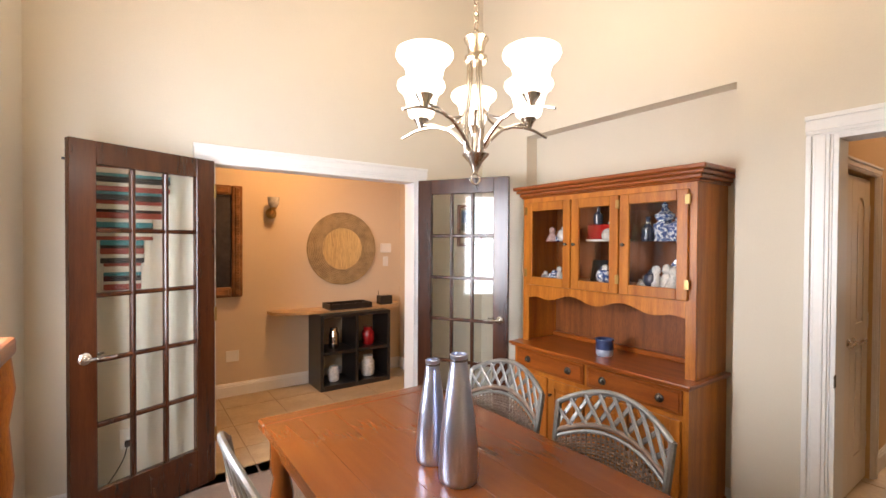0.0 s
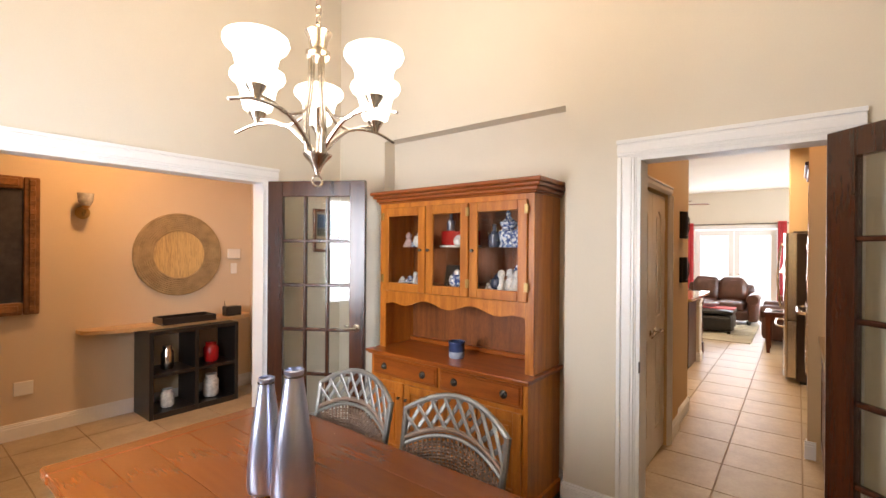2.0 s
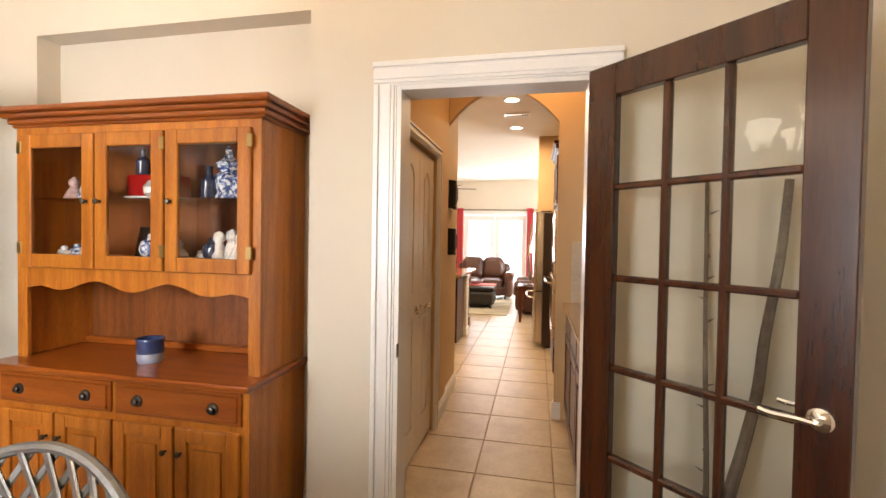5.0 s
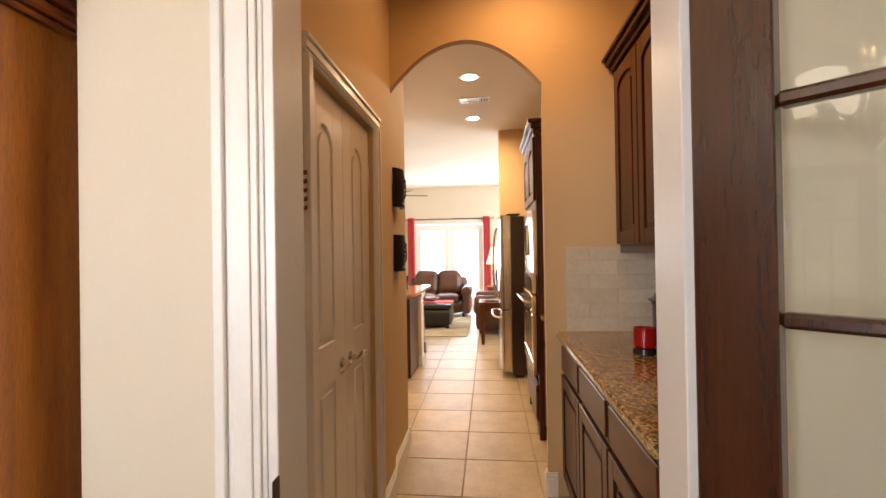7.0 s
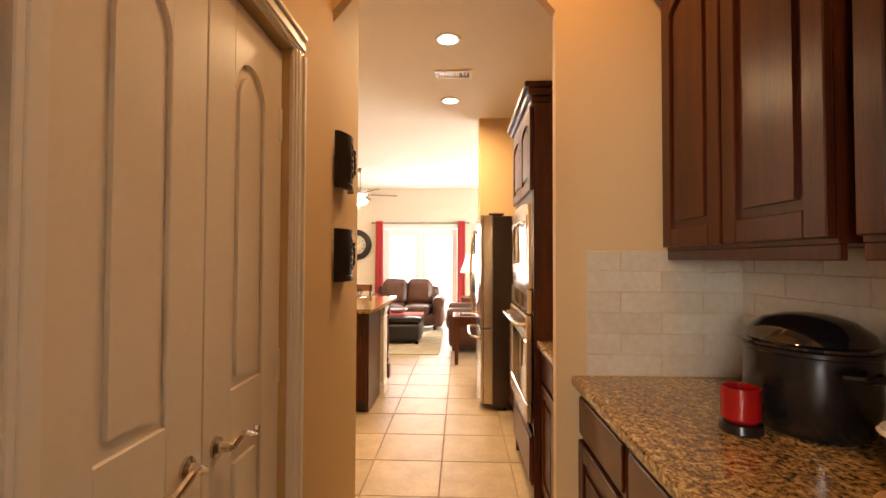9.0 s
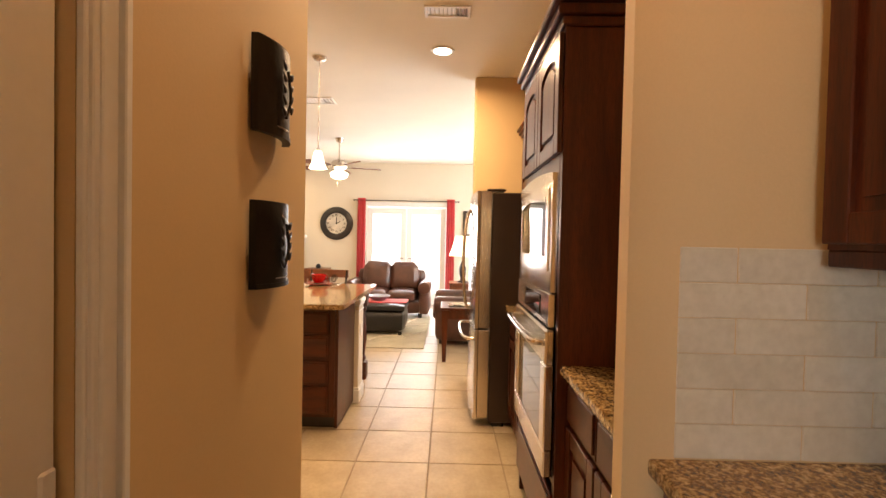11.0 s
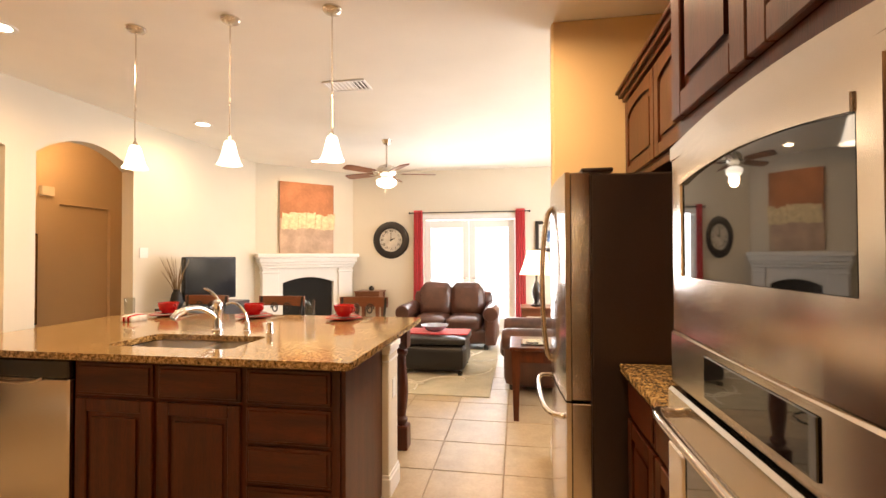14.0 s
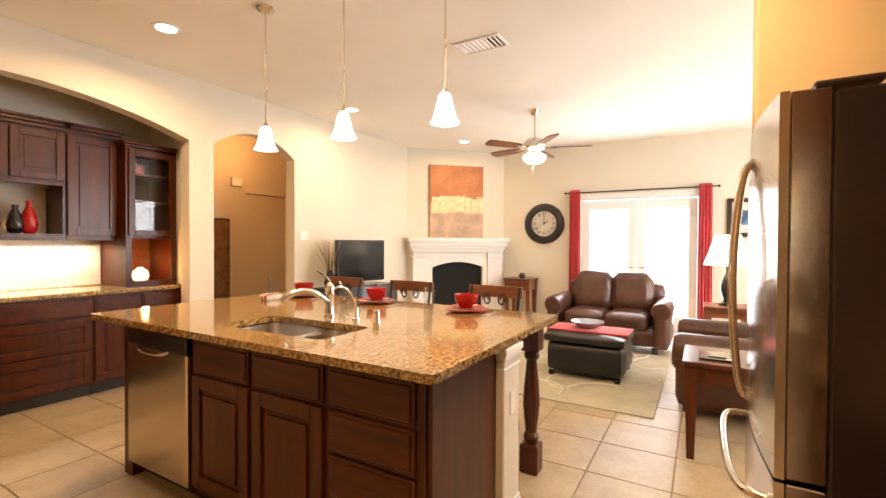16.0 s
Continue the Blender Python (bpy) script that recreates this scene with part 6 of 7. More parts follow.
nook_base(6.1, 7.0, [("drawer", 0, 1, 0.7, 0.86), ("deep", 0, 1, 0.42, 0.685), ("deep", 0, 1, 0.12, 0.405)], "dark walnut drawer cabinet in the nook")
nook_base(7.004, 8.1, [("drawer", 0, 1, 0.7, 0.86), ("deep", 0, 1, 0.42, 0.685), ("deep", 0, 1, 0.12, 0.405)], "wide dark walnut drawer cabinet in the nook")
nook_base(8.104, 8.865, [("drawer", 0, 0.5, 0.7, 0.86), ("drawer", 0.5, 1, 0.7, 0.86), ("door", 0, 0.5, 0.12, 0.685), ("door", 0.5, 1, 0.12, 0.685)], "dark walnut floor cabinet in the nook")
worktop("nook_worktop", 6.1, 8.868, 6.07, 6.678, "brown and gold granite worktop in the nook")
wall_unit(8.0, 8.395, 6.675, 6.33, 1.39, 2.3, "s", 1, "dark walnut wall cabinet with a raised-panel door", NOOK, arched=False)
wall_unit(7.25, 7.996, 6.675, 6.33, 1.86, 2.3, "s", 2, "short dark walnut wall cabinet over an open shelf", NOOK, arched=False)
ob = thing("open_shelf", (7.62, 6.5, 1.39), "open dark walnut shelf niche holding red vases", "shelf")
C = Matrix.Translation((-7.62, -6.5, -1.39))
bm = bx(bx(block(7.25, 7.996, 6.33, 6.675, 1.39, 1.41), 7.25, 7.27, 6.33, 6.675, 1.41, 1.824), 7.976, 7.996, 6.33, 6.675, 1.41, 1.824)
part("carcass", moved(bm, C), M_CAB, ob)
part("rail", moved(block(7.25, 7.996, 6.325, 6.345, 1.355, 1.389), C), M_CAB, ob)
wall_unit(6.1, 7.246, 6.675, 6.33, 1.39, 2.3, "s", 3, "dark walnut wall cabinet with raised-panel doors", NOOK, arched=False)
for x, h, mat, lab in ((7.55, 0.26, M_RED, "glossy red teardrop vase on the shelf"), (7.7, 0.24, M_BLACK, "black bottle vase on the shelf"), (7.79, 0.28, M_RED, "tall glossy red vase on the shelf")):
    ob = thing("vase", (x, 6.46, 1.4105), lab, "vase", "vases in the nook")
    part("body", lathe([(0.035, 0), (0.05, 0.02), (0.062, h * 0.3), (0.045, h * 0.62), (0.02, h * 0.85), (0.024, h), (0.018, h)], seg=20), mat, ob, smooth=True)

# glass-fronted corner cabinet with a lit niche
ob = thing("glass_cabinet", (8.63, 6.45, 0.9155), "dark walnut display cabinet with glass door over a lit niche", "cabinet", NOOK)


def G(name, bm, mat=M_CAB, label="", smooth=False, parent=None):
    return part(name, moved(bm, Matrix.Translation((-8.63, -6.45, -0.9155))), mat, parent or ob, label, smooth)


gx0, gx1, gy0, gy1 = 8.4, 8.866, 6.2, 6.675
G("side_panel", block(gx0, gx0 + 0.02, gy0, gy1, 0.916, 2.24))
G("side_panel", block(gx1 - 0.02, gx1, gy0, gy1, 0.916, 2.24))
G("back_panel", block(gx0 + 0.02, gx1 - 0.02, gy1 - 0.015, gy1, 0.916, 2.24), M_CHERRY)
for z in (0.916, 1.38, 1.72, 1.98, 2.22):
    G("shelf", block(gx0 + 0.02, gx1 - 0.02, gy0 + 0.002, gy1 - 0.015, z, z + 0.018))
G("face_frame", bx(bx(bx(shape(), gx0, gx0 + 0.05, gy0 - 0.02, gy0, 0.916, 2.24), gx1 - 0.05, gx1, gy0 - 0.02, gy0, 0.916, 2.24), gx0 + 0.05, gx1 - 0.05, gy0 - 0.02, gy0, 0.916, 0.97))
fr_bm = shape()
for a, b, c, d in ((gx0 + 0.02, gx0 + 0.075, 1.4, 2.22), (gx1 - 0.075, gx1 - 0.02, 1.4, 2.22), (gx0 + 0.075, gx1 - 0.075, 1.4, 1.455), (gx0 + 0.075, gx1 - 0.075, 2.16, 2.22)):
    bx(fr_bm, a, b, gy0 - 0.04, gy0 - 0.021, c, d, 0.003)
gd = G("glass_door", fr_bm)
g = G("pane", block(gx0 + 0.07, gx1 - 0.07, gy0 - 0.032, gy0 - 0.029, 1.45, 2.165), M_GLASS, parent=gd)
g.visible_shadow = False
bm = shape()
for q0, q1, d in ((2.24, 2.265, 0.012), (2.265, 2.29, 0.03)):
    bx(bm, gx0 - d, gx1, gy0 - 0.02 - d, gy1, q0, q1, 0.004)
G("crown_moulding", bm)
ob = thing("accent_lamp", (8.63, 6.4, 0.9345), "small round glass accent lamp glowing in the niche", "lamp")
part("globe", lathe([(0.03, 0.01), (0.06, 0.03), (0.075, 0.07), (0.062, 0.115), (0.03, 0.14), (0.028, 0.15)], seg=20), M_LAMPSHADE, ob, "glowing amber glass globe", True)
part("foot", lathe([(0.045, 0), (0.045, 0.008), (0.03, 0.014)], seg=20), M_BRASS, ob, smooth=True)
point_lamp("accent_bulb", (8.63, 6.3, 1.13), 8, WARM, 0.03)
ob = thing("red_bowl", (8.58, 6.42, 1.9985), "red ceramic bowl on the display shelf", "bowl")
part("body", lathe([(0.05, 0), (0.09, 0.02), (0.1, 0.1), (0.095, 0.1), (0.08, 0.03)], seg=22), M_RED, ob, smooth=True)
area_lamp("under_cabinet_lamp", (7.75, 6.5, 1.35), (7.75, 6.5, 0.9), 1.2, 0.06, 16, (1, 0.9, 0.72), 160)
ob = thing("under_cabinet_light", (7.75, 6.5, 1.354), "slim white under-cabinet light bar", "lamp")
part("bar", block(-0.6, 0.6, -0.03, 0.03, 0.0, 0.03, bev=0.004), M_TRIM, ob)
ob = thing("art_panel", (10.05, 7.26, 1.12), "dark framed canvas hanging in the corridor", "picture")
part("frame", block(-0.16, 0.16, 0.0, 0.035, -0.55, 0.55, bev=0.006), M_BLACKWOOD, ob)
part("canvas", block(-0.145, 0.145, -0.003, 0.0, -0.53, 0.53), M_GILT, ob)
ob = thing("wall_chime", (10.32, 7.28, 2.2), "white plastic door chime box on the corridor wall", "chime")
part("cover", block(-0.08, 0.08, -0.03, 0.02, -0.06, 0.06, bev=0.008), M_PLASTIC, ob)
# Unseen ceiling bulb and bowl, added to give the corridor its sconce glow.
point_lamp("corridor_lamp", (10.2, 6.75, 2.6), 16, WARM, 0.08)
ob = thing("corridor_light", (10.2, 6.75, 2.95), "unseen frosted ceiling light added for the corridor's sconce glow", "lamp")
part("bowl", lathe([(0.02, -0.12), (0.1, -0.1), (0.14, -0.05), (0.15, -0.01), (0.15, 0)], seg=24), M_LAMPSHADE, ob, smooth=True)

# ---- living room ----
ob = thing("area_rug", (11.2, 3.0, 0), "sage green rug with cream curling leaf lines", "rug")
part("rug_body", moved(block(-1.15, 1.15, -1.18, 1.18, -0.002, 0.012, bev=0.004), pose(0, 0, 0, 0, 0, 0)), M_RUG, ob)
random.seed(5)
for k in range(26):
    a0, cx, cy, s = random.uniform(0, 6.3), random.uniform(-0.95, 0.95), random.uniform(-0.98, 0.98), random.choice((-1, 1))
    pts = []
    for i in range(12):
        r = 0.05 + 0.04 * i
        q = a0 + s * 0.17 * i
        x, y = cx + r * math.cos(q), cy + r * math.sin(q)
        if abs(x) < 1.12 and abs(y) < 1.15:
            pts.append((x, y, 0.0115))
    if len(pts) > 3:
        part("leaf_line", moved(tube(pts, 0.011, 6), Matrix.Diagonal((1, 1, 1, 1))), M_RUGLINE, ob, smooth=True)

so = thing("loveseat", (12.62, 2.58, 0), "brown leather loveseat with rolled arms and puffy back cushions", "sofa")


def S(name, bm, mat=M_LEATHER, label=""):
    return part(name, moved(bm, Matrix.Translation((-12.62, -2.58, 0))), mat, so, label, True)


S("base", cushion(12.18, 13.05, 1.95, 3.21, 0.08, 0.32, 0.015, 5))
for y0, y1 in ((2.09, 2.58), (2.59, 3.08)):
    S("seat_cushion", cushion(12.12, 12.75, y0, y1, 0.3, 0.47, 0.03))
    S("back_cushion", moved(cushion(-0.14, 0.14, y0 + 0.0, y1, 0.0, 0.5, 0.05), pose(12.78, 0, 0.42, 0, 12)))
S("back_frame", cushion(12.85, 13.1, 1.95, 3.21, 0.2, 0.82, 0.02, 5))
for y in (1.93, 3.23):
    S("arm", cushion(12.13, 13.0, y - 0.09, y + 0.09, 0.08, 0.54, 0.015, 5))
    S("arm_roll", moved(lathe([(0.05, 0), (0.1, 0.01), (0.115, 0.05), (0.115, 0.8), (0.1, 0.86), (0.05, 0.87)], seg=20), pose(12.1, y, 0.54, 0, 90)))
for x in (12.24, 13.0):
    for y in (2.0, 3.16):
        S("foot", lathe([(0.03, 0), (0.04, 0.09)], (x, y, 0), 10), M_BLACKWOOD)

ot = thing("ottoman", (11.1, 2.52, 0.0115), "black leather storage ottoman with a red runner on top", "ottoman")
part("box", cushion(-0.36, 0.36, -0.38, 0.38, 0.03, 0.36, 0.004, 5), M_BLACKLEATHER, ot, smooth=True)
part("lid", cushion(-0.37, 0.37, -0.39, 0.39, 0.345, 0.43, 0.012, 6), M_BLACKLEATHER, ot, smooth=True)
for x in (-0.3, 0.3):
    for y in (-0.32, 0.32):
        part("foot", block(x - 0.025, x + 0.025, y - 0.025, y + 0.025, 0, 0.04), M_BLACK, ot)
ob = thing("table_runner", (11.1, 2.52, 0.452), "bright red cloth runner lying across the ottoman", "runner")
bm = cushion(-0.2, 0.2, -0.395, 0.395, -0.004, 0.012, 0.002, 4)
part("cloth", bm, M_REDCLOTH, ob, smooth=True)
ob = thing("decor_bowl", (11.1, 2.55, 0.466), "shallow grey ceramic bowl on the red runner", "bowl")
part("body", lathe([(0.07, 0), (0.1, 0.012), (0.165, 0.06), (0.17, 0.07), (0.16, 0.068), (0.095, 0.022), (0.001, 0.018)], seg=28), M_PALEBLUE, ob, smooth=True)

ch = thing("armchair", (10.75, 1.22, 0), "brown leather armchair with rolled arms", "armchair")


def A(name, bm, mat=M_LEATHER):
    return part(name, moved(bm, Matrix.Translation((-10.75, -1.22, 0))), mat, ch, "", True)


A("base", cushion(10.32, 11.18, 0.8, 1.68, 0.07, 0.32, 0.015, 5))
A("seat_cushion", cushion(10.44, 11.06, 0.95, 1.72, 0.3, 0.48, 0.03))
A("back_cushion", moved(cushion(10.44, 11.06, -0.14, 0.14, 0.0, 0.5, 0.05), pose(0, 0.9, 0.4, 10)))
A("back_frame", cushion(10.32, 11.18, 0.62, 0.86, 0.15, 0.84, 0.02, 5))
for x in (10.33, 11.17):
    A("arm", cushion(x - 0.1, x + 0.1, 0.8, 1.68, 0.07, 0.52, 0.015, 5))
    A("arm_roll", moved(lathe([(0.05, 0), (0.1, 0.01), (0.12, 0.05), (0.12, 0.8), (0.1, 0.86), (0.05, 0.87)], seg=20), pose(x, 1.71, 0.52, 90)))
for x in (10.38, 11.12):
    for y in (0.86, 1.6):
        A("foot", lathe([(0.03, 0), (0.04, 0.08)], (x, y, 0), 10), M_BLACKWOOD)


def small_table(name, x0, x1, y0, y1, h, label, mat, drawer=False, group=""):
    ob = thing(name, ((x0 + x1) / 2, (y0 + y1) / 2, 0), label, "table", group)
    c = Matrix.Translation((-(x0 + x1) / 2, -(y0 + y1) / 2, 0))
    part("tabletop", moved(block(x0, x1, y0, y1, h - 0.028, h, bev=0.006, seg=2), c), mat, ob)
    part("apron", moved(block(x0 + 0.03, x1 - 0.03, y0 + 0.03, y1 - 0.03, h - 0.13 if not drawer else h - 0.2, h - 0.028), c), mat, ob)
    for x in (x0 + 0.05, x1 - 0.05):
        for y in (y0 + 0.05, y1 - 0.05):
            bm = shape()
            bmesh.ops.create_cone(bm, cap_ends=True, segments=4, radius1=0.03, radius2=0.052, depth=h - 0.03, matrix=Matrix.Translation((x, y, (h - 0.03) / 2)) @ Matrix.Rotation(radians(45), 4, "Z"))
            part("leg", moved(bm, c), mat, ob)
    if drawer:
        part("drawer_front", moved(front_at(slab_front(y1 - y0 - 0.1, 0.14), "w", x0 + 0.03, y1 - 0.05, h - 0.185), c), mat, ob)
        part("knob", moved(moved(knob_bm(), pose(x0 + 0.01, (y0 + y1) / 2, h - 0.115, 0, -90)), c), M_PEWTER, ob, smooth=True)
    return ob


small_table("end_table", 9.44, 9.98, 1.06, 1.61, 0.62, "dark espresso end table with tapered legs", M_CAB)
ob = thing("coaster", (9.66, 1.42, 0.6205), "dark square tray on the end table", "tray")
part("tray", bx(block(-0.12, 0.12, -0.1, 0.1, 0, 0.012, bev=0.003), -0.07, 0.07, -0.05, 0.05, 0.012, 0.018, 0.002), M_BLACK, ob)
small_table("side_chest", 13.3, 13.72, 3.95, 4.42, 0.76, "red-brown wooden side table with a drawer", M_CHERRY, True)
ob = thing("pine_cone", (13.5, 4.16, 0.7605), "small dark knobbly ornament on the side table", "ornament")
part("body", lathe([(0.03, 0), (0.055, 0.025), (0.045, 0.06), (0.015, 0.085)], seg=12), M_IRON, ob, smooth=True)
small_table("lamp_table", 12.35, 12.85, 1.02, 1.5, 0.62, "dark wooden table behind the loveseat", M_CHERRY)


def table_lamp(x, y, z, label, k=1.0, watts=7, cloth=M_LAMPSHADE):
    ob = thing("table_lamp", (x, y, z), label, "lamp")
    part("base", lathe([(q * k, h * k) for q, h in ((0.075, 0), (0.08, 0.015), (0.04, 0.03), (0.03, 0.06), (0.055, 0.13), (0.06, 0.2), (0.035, 0.28), (0.015, 0.32), (0.014, 0.42))], seg=22), M_BLACKWOOD, ob, "dark turned lamp base", True)
    part("shade", lathe([(q * k, h * k) for q, h in ((0.21, 0.4), (0.19, 0.45), (0.14, 0.58), (0.115, 0.7), (0.11, 0.7), (0.185, 0.45), (0.205, 0.4))], seg=28, caps=False), cloth, ob, "lit cream cloth shade", True)
    point_lamp("table_lamp_bulb", ORIGIN @ Vector((x, y, z + 0.52 * k)), watts, WARM, 0.04)
    return ob


table_lamp(12.6, 1.26, 0.6205, "dark table lamp with a lit cream bell shade", 1.2)

# wall clock
ob = thing("wall_clock", (13.745, 3.86, 1.68), "round wall clock with a wide dark rim and roman dial", "clock")


def on_wall(bm):
    return moved(bm, pose(0, 0, 0, 0, -90, 0))


part("rim", on_wall(lathe([(0.215, 0.0), (0.335, 0.0), (0.345, 0.012), (0.335, 0.028), (0.28, 0.045), (0.225, 0.04), (0.215, 0.028), (0.215, 0.0)], seg=48, caps=False)), M_BLACKWOOD, ob, smooth=True)
part("dial", on_wall(lathe([(0.001, 0.018), (0.22, 0.018), (0.22, 0.002)], seg=48)), M_DIAL, ob, "aged cream dial")
for k, num in enumerate(("XII", "I", "II", "III", "IIII", "V", "VI", "VII", "VIII", "IX", "X", "XI")):
    a = radians(30 * k)
    bm = moved(text_mesh(num, 0.062), pose(0, 0, 0, 90, 0, -90))
    part("numeral", moved(bm, Matrix.Translation((-0.0195, -0.168 * math.sin(a), 0.168 * math.cos(a)))), M_BLACK, ob)
for ang, ln in ((-62, 0.09), (0, 0.14)):
    part("hour_hand" if ln < 0.1 else "minute_hand", moved(block(-0.026, -0.022, -0.006, 0.006, -0.02, ln, bev=0.001), pose(0, 0, 0, -ang)), M_BLACK, ob)

# fireplace on the diagonal wall, in a frame with x along the wall and -y into the room
FP = Matrix.Translation((13.13, 5.235, 0)) @ Matrix.Rotation(radians(-45), 4, "Z")
ob = thing("fireplace", (13.13, 5.235, 0), "white plaster fireplace surround with mantel and black firebox", "fireplace", rz=-45)
for sx in (-1, 1):
    part("pilaster", bx(bx(block(sx * 0.66 - 0.13, sx * 0.66 + 0.13, -0.16, 0.0, 0, 1.18, bev=0.006), sx * 0.66 - 0.145, sx * 0.66 + 0.145, -0.175, 0, 0, 0.14, 0.006), sx * 0.66 - 0.15, sx * 0.66 + 0.15, -0.18, 0, 1.1, 1.13, 0.005), M_PLASTER, ob)
poly = [(-0.53, 1.18), (-0.53, 0), (-0.45, 0)] + seg_curve(-0.45, 0.45, 0.93, 0.09, 12) + [(0.45, 0), (0.53, 0), (0.53, 1.18)]
part("surround", prism(poly, "y", -0.12, 0.0), M_PLASTER, ob)
bm = shape()
for z0, z1, d in ((1.18, 1.23, 0.19), (1.23, 1.28, 0.215), (1.28, 1.36, 0.24), (1.36, 1.43, 0.27)):
    bx(bm, -0.82 - (d - 0.2), 0.82 + (d - 0.2), -d, 0.0, z0, z1, 0.01)
part("mantel_shelf", bm, M_PLASTER, ob)
# One flat black panel closes the whole firebox opening.
part("firebox", prism([(-0.449, 0.002)] + seg_curve(-0.449, 0.449, 0.928, 0.09, 12) + [(0.449, 0.002)], "y", -0.04, -0.002), M_FIREBOX, ob, "flat black firebox panel")
for k in range(3):
    part("log", moved(lathe([(0.035, -0.25), (0.045, 0), (0.038, 0.25)], seg=10), pose(0, -0.085, 0.1 + 0.07 * (k == 2), 0, 90, 4 * k - 4)), M_BARK, ob, "charred log", True)
part("hearth", block(-0.85, 0.85, -0.4, -0.16, 0, 0.03, bev=0.006), M_FLOORTILE, ob)

# canvas over the mantel
ob = thing("canvas_painting", (13.13, 5.235, 2.06), "tall abstract canvas in orange and pale sand tones", "painting", rz=-45)
part("stretcher", block(-0.48, 0.48, -0.045, -0.004, -0.62, 0.62, bev=0.004), M_PAINTPALE, ob)
part("upper_field", block(-0.478, 0.478, -0.049, -0.045, -0.02, 0.618), M_PAINTORANGE, ob, "burnt orange upper field")
random.seed(3)
x = -0.46
while x < 0.4:
    w = random.uniform(0.1, 0.17)
    zl, zh = -0.2 + random.uniform(-0.03, 0.02), 0.075 + random.uniform(-0.03, 0.02)
    lo = [(x + w * i / 6, zl + random.uniform(-0.012, 0.012)) for i in range(7)]
    hi = [(x + w * i / 6 + 0.02, zh + random.uniform(-0.015, 0.015)) for i in range(7)]
    part("paint_stroke", prism(lo + hi[::-1], "y", -0.055, -0.0452), M_PAINTCREAM, ob)
    x += w + 0.004

# television and dried stems
ob = thing("tv_stand", (10.85, 5.48, 0), "dark low television stand against the wall", "stand")
part("body", block(-0.6, 0.6, -0.22, 0.22, 0.06, 0.78, bev=0.006), M_BLACKWOOD, ob)
part("plinth", block(-0.57, 0.57, -0.19, 0.19, 0, 0.06), M_BLACKWOOD, ob)
ob = thing("television", (10.8, 5.38, 0.7805), "flat black television on a pedestal", "television", rz=-12)
part("screen_body", block(-0.385, 0.385, -0.02, 0.05, 0.06, 0.6, bev=0.01), M_BLACK, ob)
part("screen", block(-0.36, 0.36, -0.023, -0.0195, 0.09, 0.575), M_TVSCREEN, ob, "dark glossy screen")
part("pedestal", bx(block(-0.2, 0.2, -0.1, 0.12, 0, 0.018, bev=0.005), -0.05, 0.05, 0.0, 0.04, 0.018, 0.1, 0.003), M_BLACK, ob)
ob = thing("dried_stems", (10.36, 5.5, 0.7805), "vase of dried straw-coloured stems", "plant")
part("vase", lathe([(0.05, 0), (0.075, 0.06), (0.055, 0.16), (0.035, 0.2), (0.04, 0.22)], seg=18), M_IRON, ob, smooth=True)
bm = shape()
for k in range(46):
    a, s = random.uniform(0, 6.28), random.uniform(0.05, 0.2)
    h = random.uniform(0.4, 0.62)
    tube([(0.01 * math.cos(a), 0.01 * math.sin(a), 0.15), (s * 0.4 * math.cos(a), s * 0.4 * math.sin(a), h * 0.65), (s * math.cos(a), s * math.sin(a), h)], 0.003, 4, bm, 0.5)
part("stems", bm, M_STRAW, ob)
# Plain white plate that stands for a bright reflection, no switch there.
ob = thing("light_switch", (10.25, 5.845, 1.43), "white plate put in for a bright wall reflection", "switch")
part("plate", block(-0.06, 0.06, -0.008, 0, -0.06, 0.06, bev=0.003), M_PLASTIC, ob)

# ceiling fan
ob = thing("ceiling_fan", (11.5, 3.28, 0), "brushed nickel ceiling fan with cherry blades and a lit glass bowl", "fan")
part("canopy", lathe([(0.015, 2.88), (0.05, 2.9), (0.07, 2.95)], seg=24), M_NICKEL, ob, smooth=True)
part("rod", tube([(0, 0, 2.6), (0, 0, 2.9)], 0.012, 10), M_NICKEL, ob)
part("motor", lathe([(0.03, 2.62), (0.09, 2.6), (0.13, 2.56), (0.135, 2.51), (0.1, 2.47), (0.06, 2.45), (0.06, 2.42)], seg=28), M_NICKEL, ob, smooth=True)
part("glass_bowl", lathe([(0.09, 2.43), (0.14, 2.4), (0.13, 2.35), (0.08, 2.315), (0.01, 2.305)], seg=28), M_SHADE, ob, "lit white glass bowl", True)
for k in range(5):
    a = 72 * k + 1
    bm = prism([(0.2, -0.045), (0.3, -0.062), (0.62, -0.07), (0.66, -0.05), (0.66, 0.05), (0.62, 0.07), (0.3, 0.062), (0.2, 0.045)], "z", -0.006, 0.006)
    part("blade", moved(moved(bm, pose(0, 0, 0, 13)), pose(0, 0, 2.5, 0, 0, a)), M_CHERRY, ob, "red-brown wooden blade")
    part("blade_bracket", moved(prism([(0.1, -0.02), (0.26, -0.035), (0.26, 0.035), (0.1, 0.02)], "z", -0.012, -0.005), pose(0, 0, 2.5, 0, 0, a)), M_NICKEL, ob)
part("pull_chain", tube([(0.03, 0.03, 2.31), (0.03, 0.03, 2.18)], 0.002, 5), M_NICKEL, ob)
point_lamp("fan_bulb", (11.5, 3.28, 2.27), 20, SOFT, 0.08)

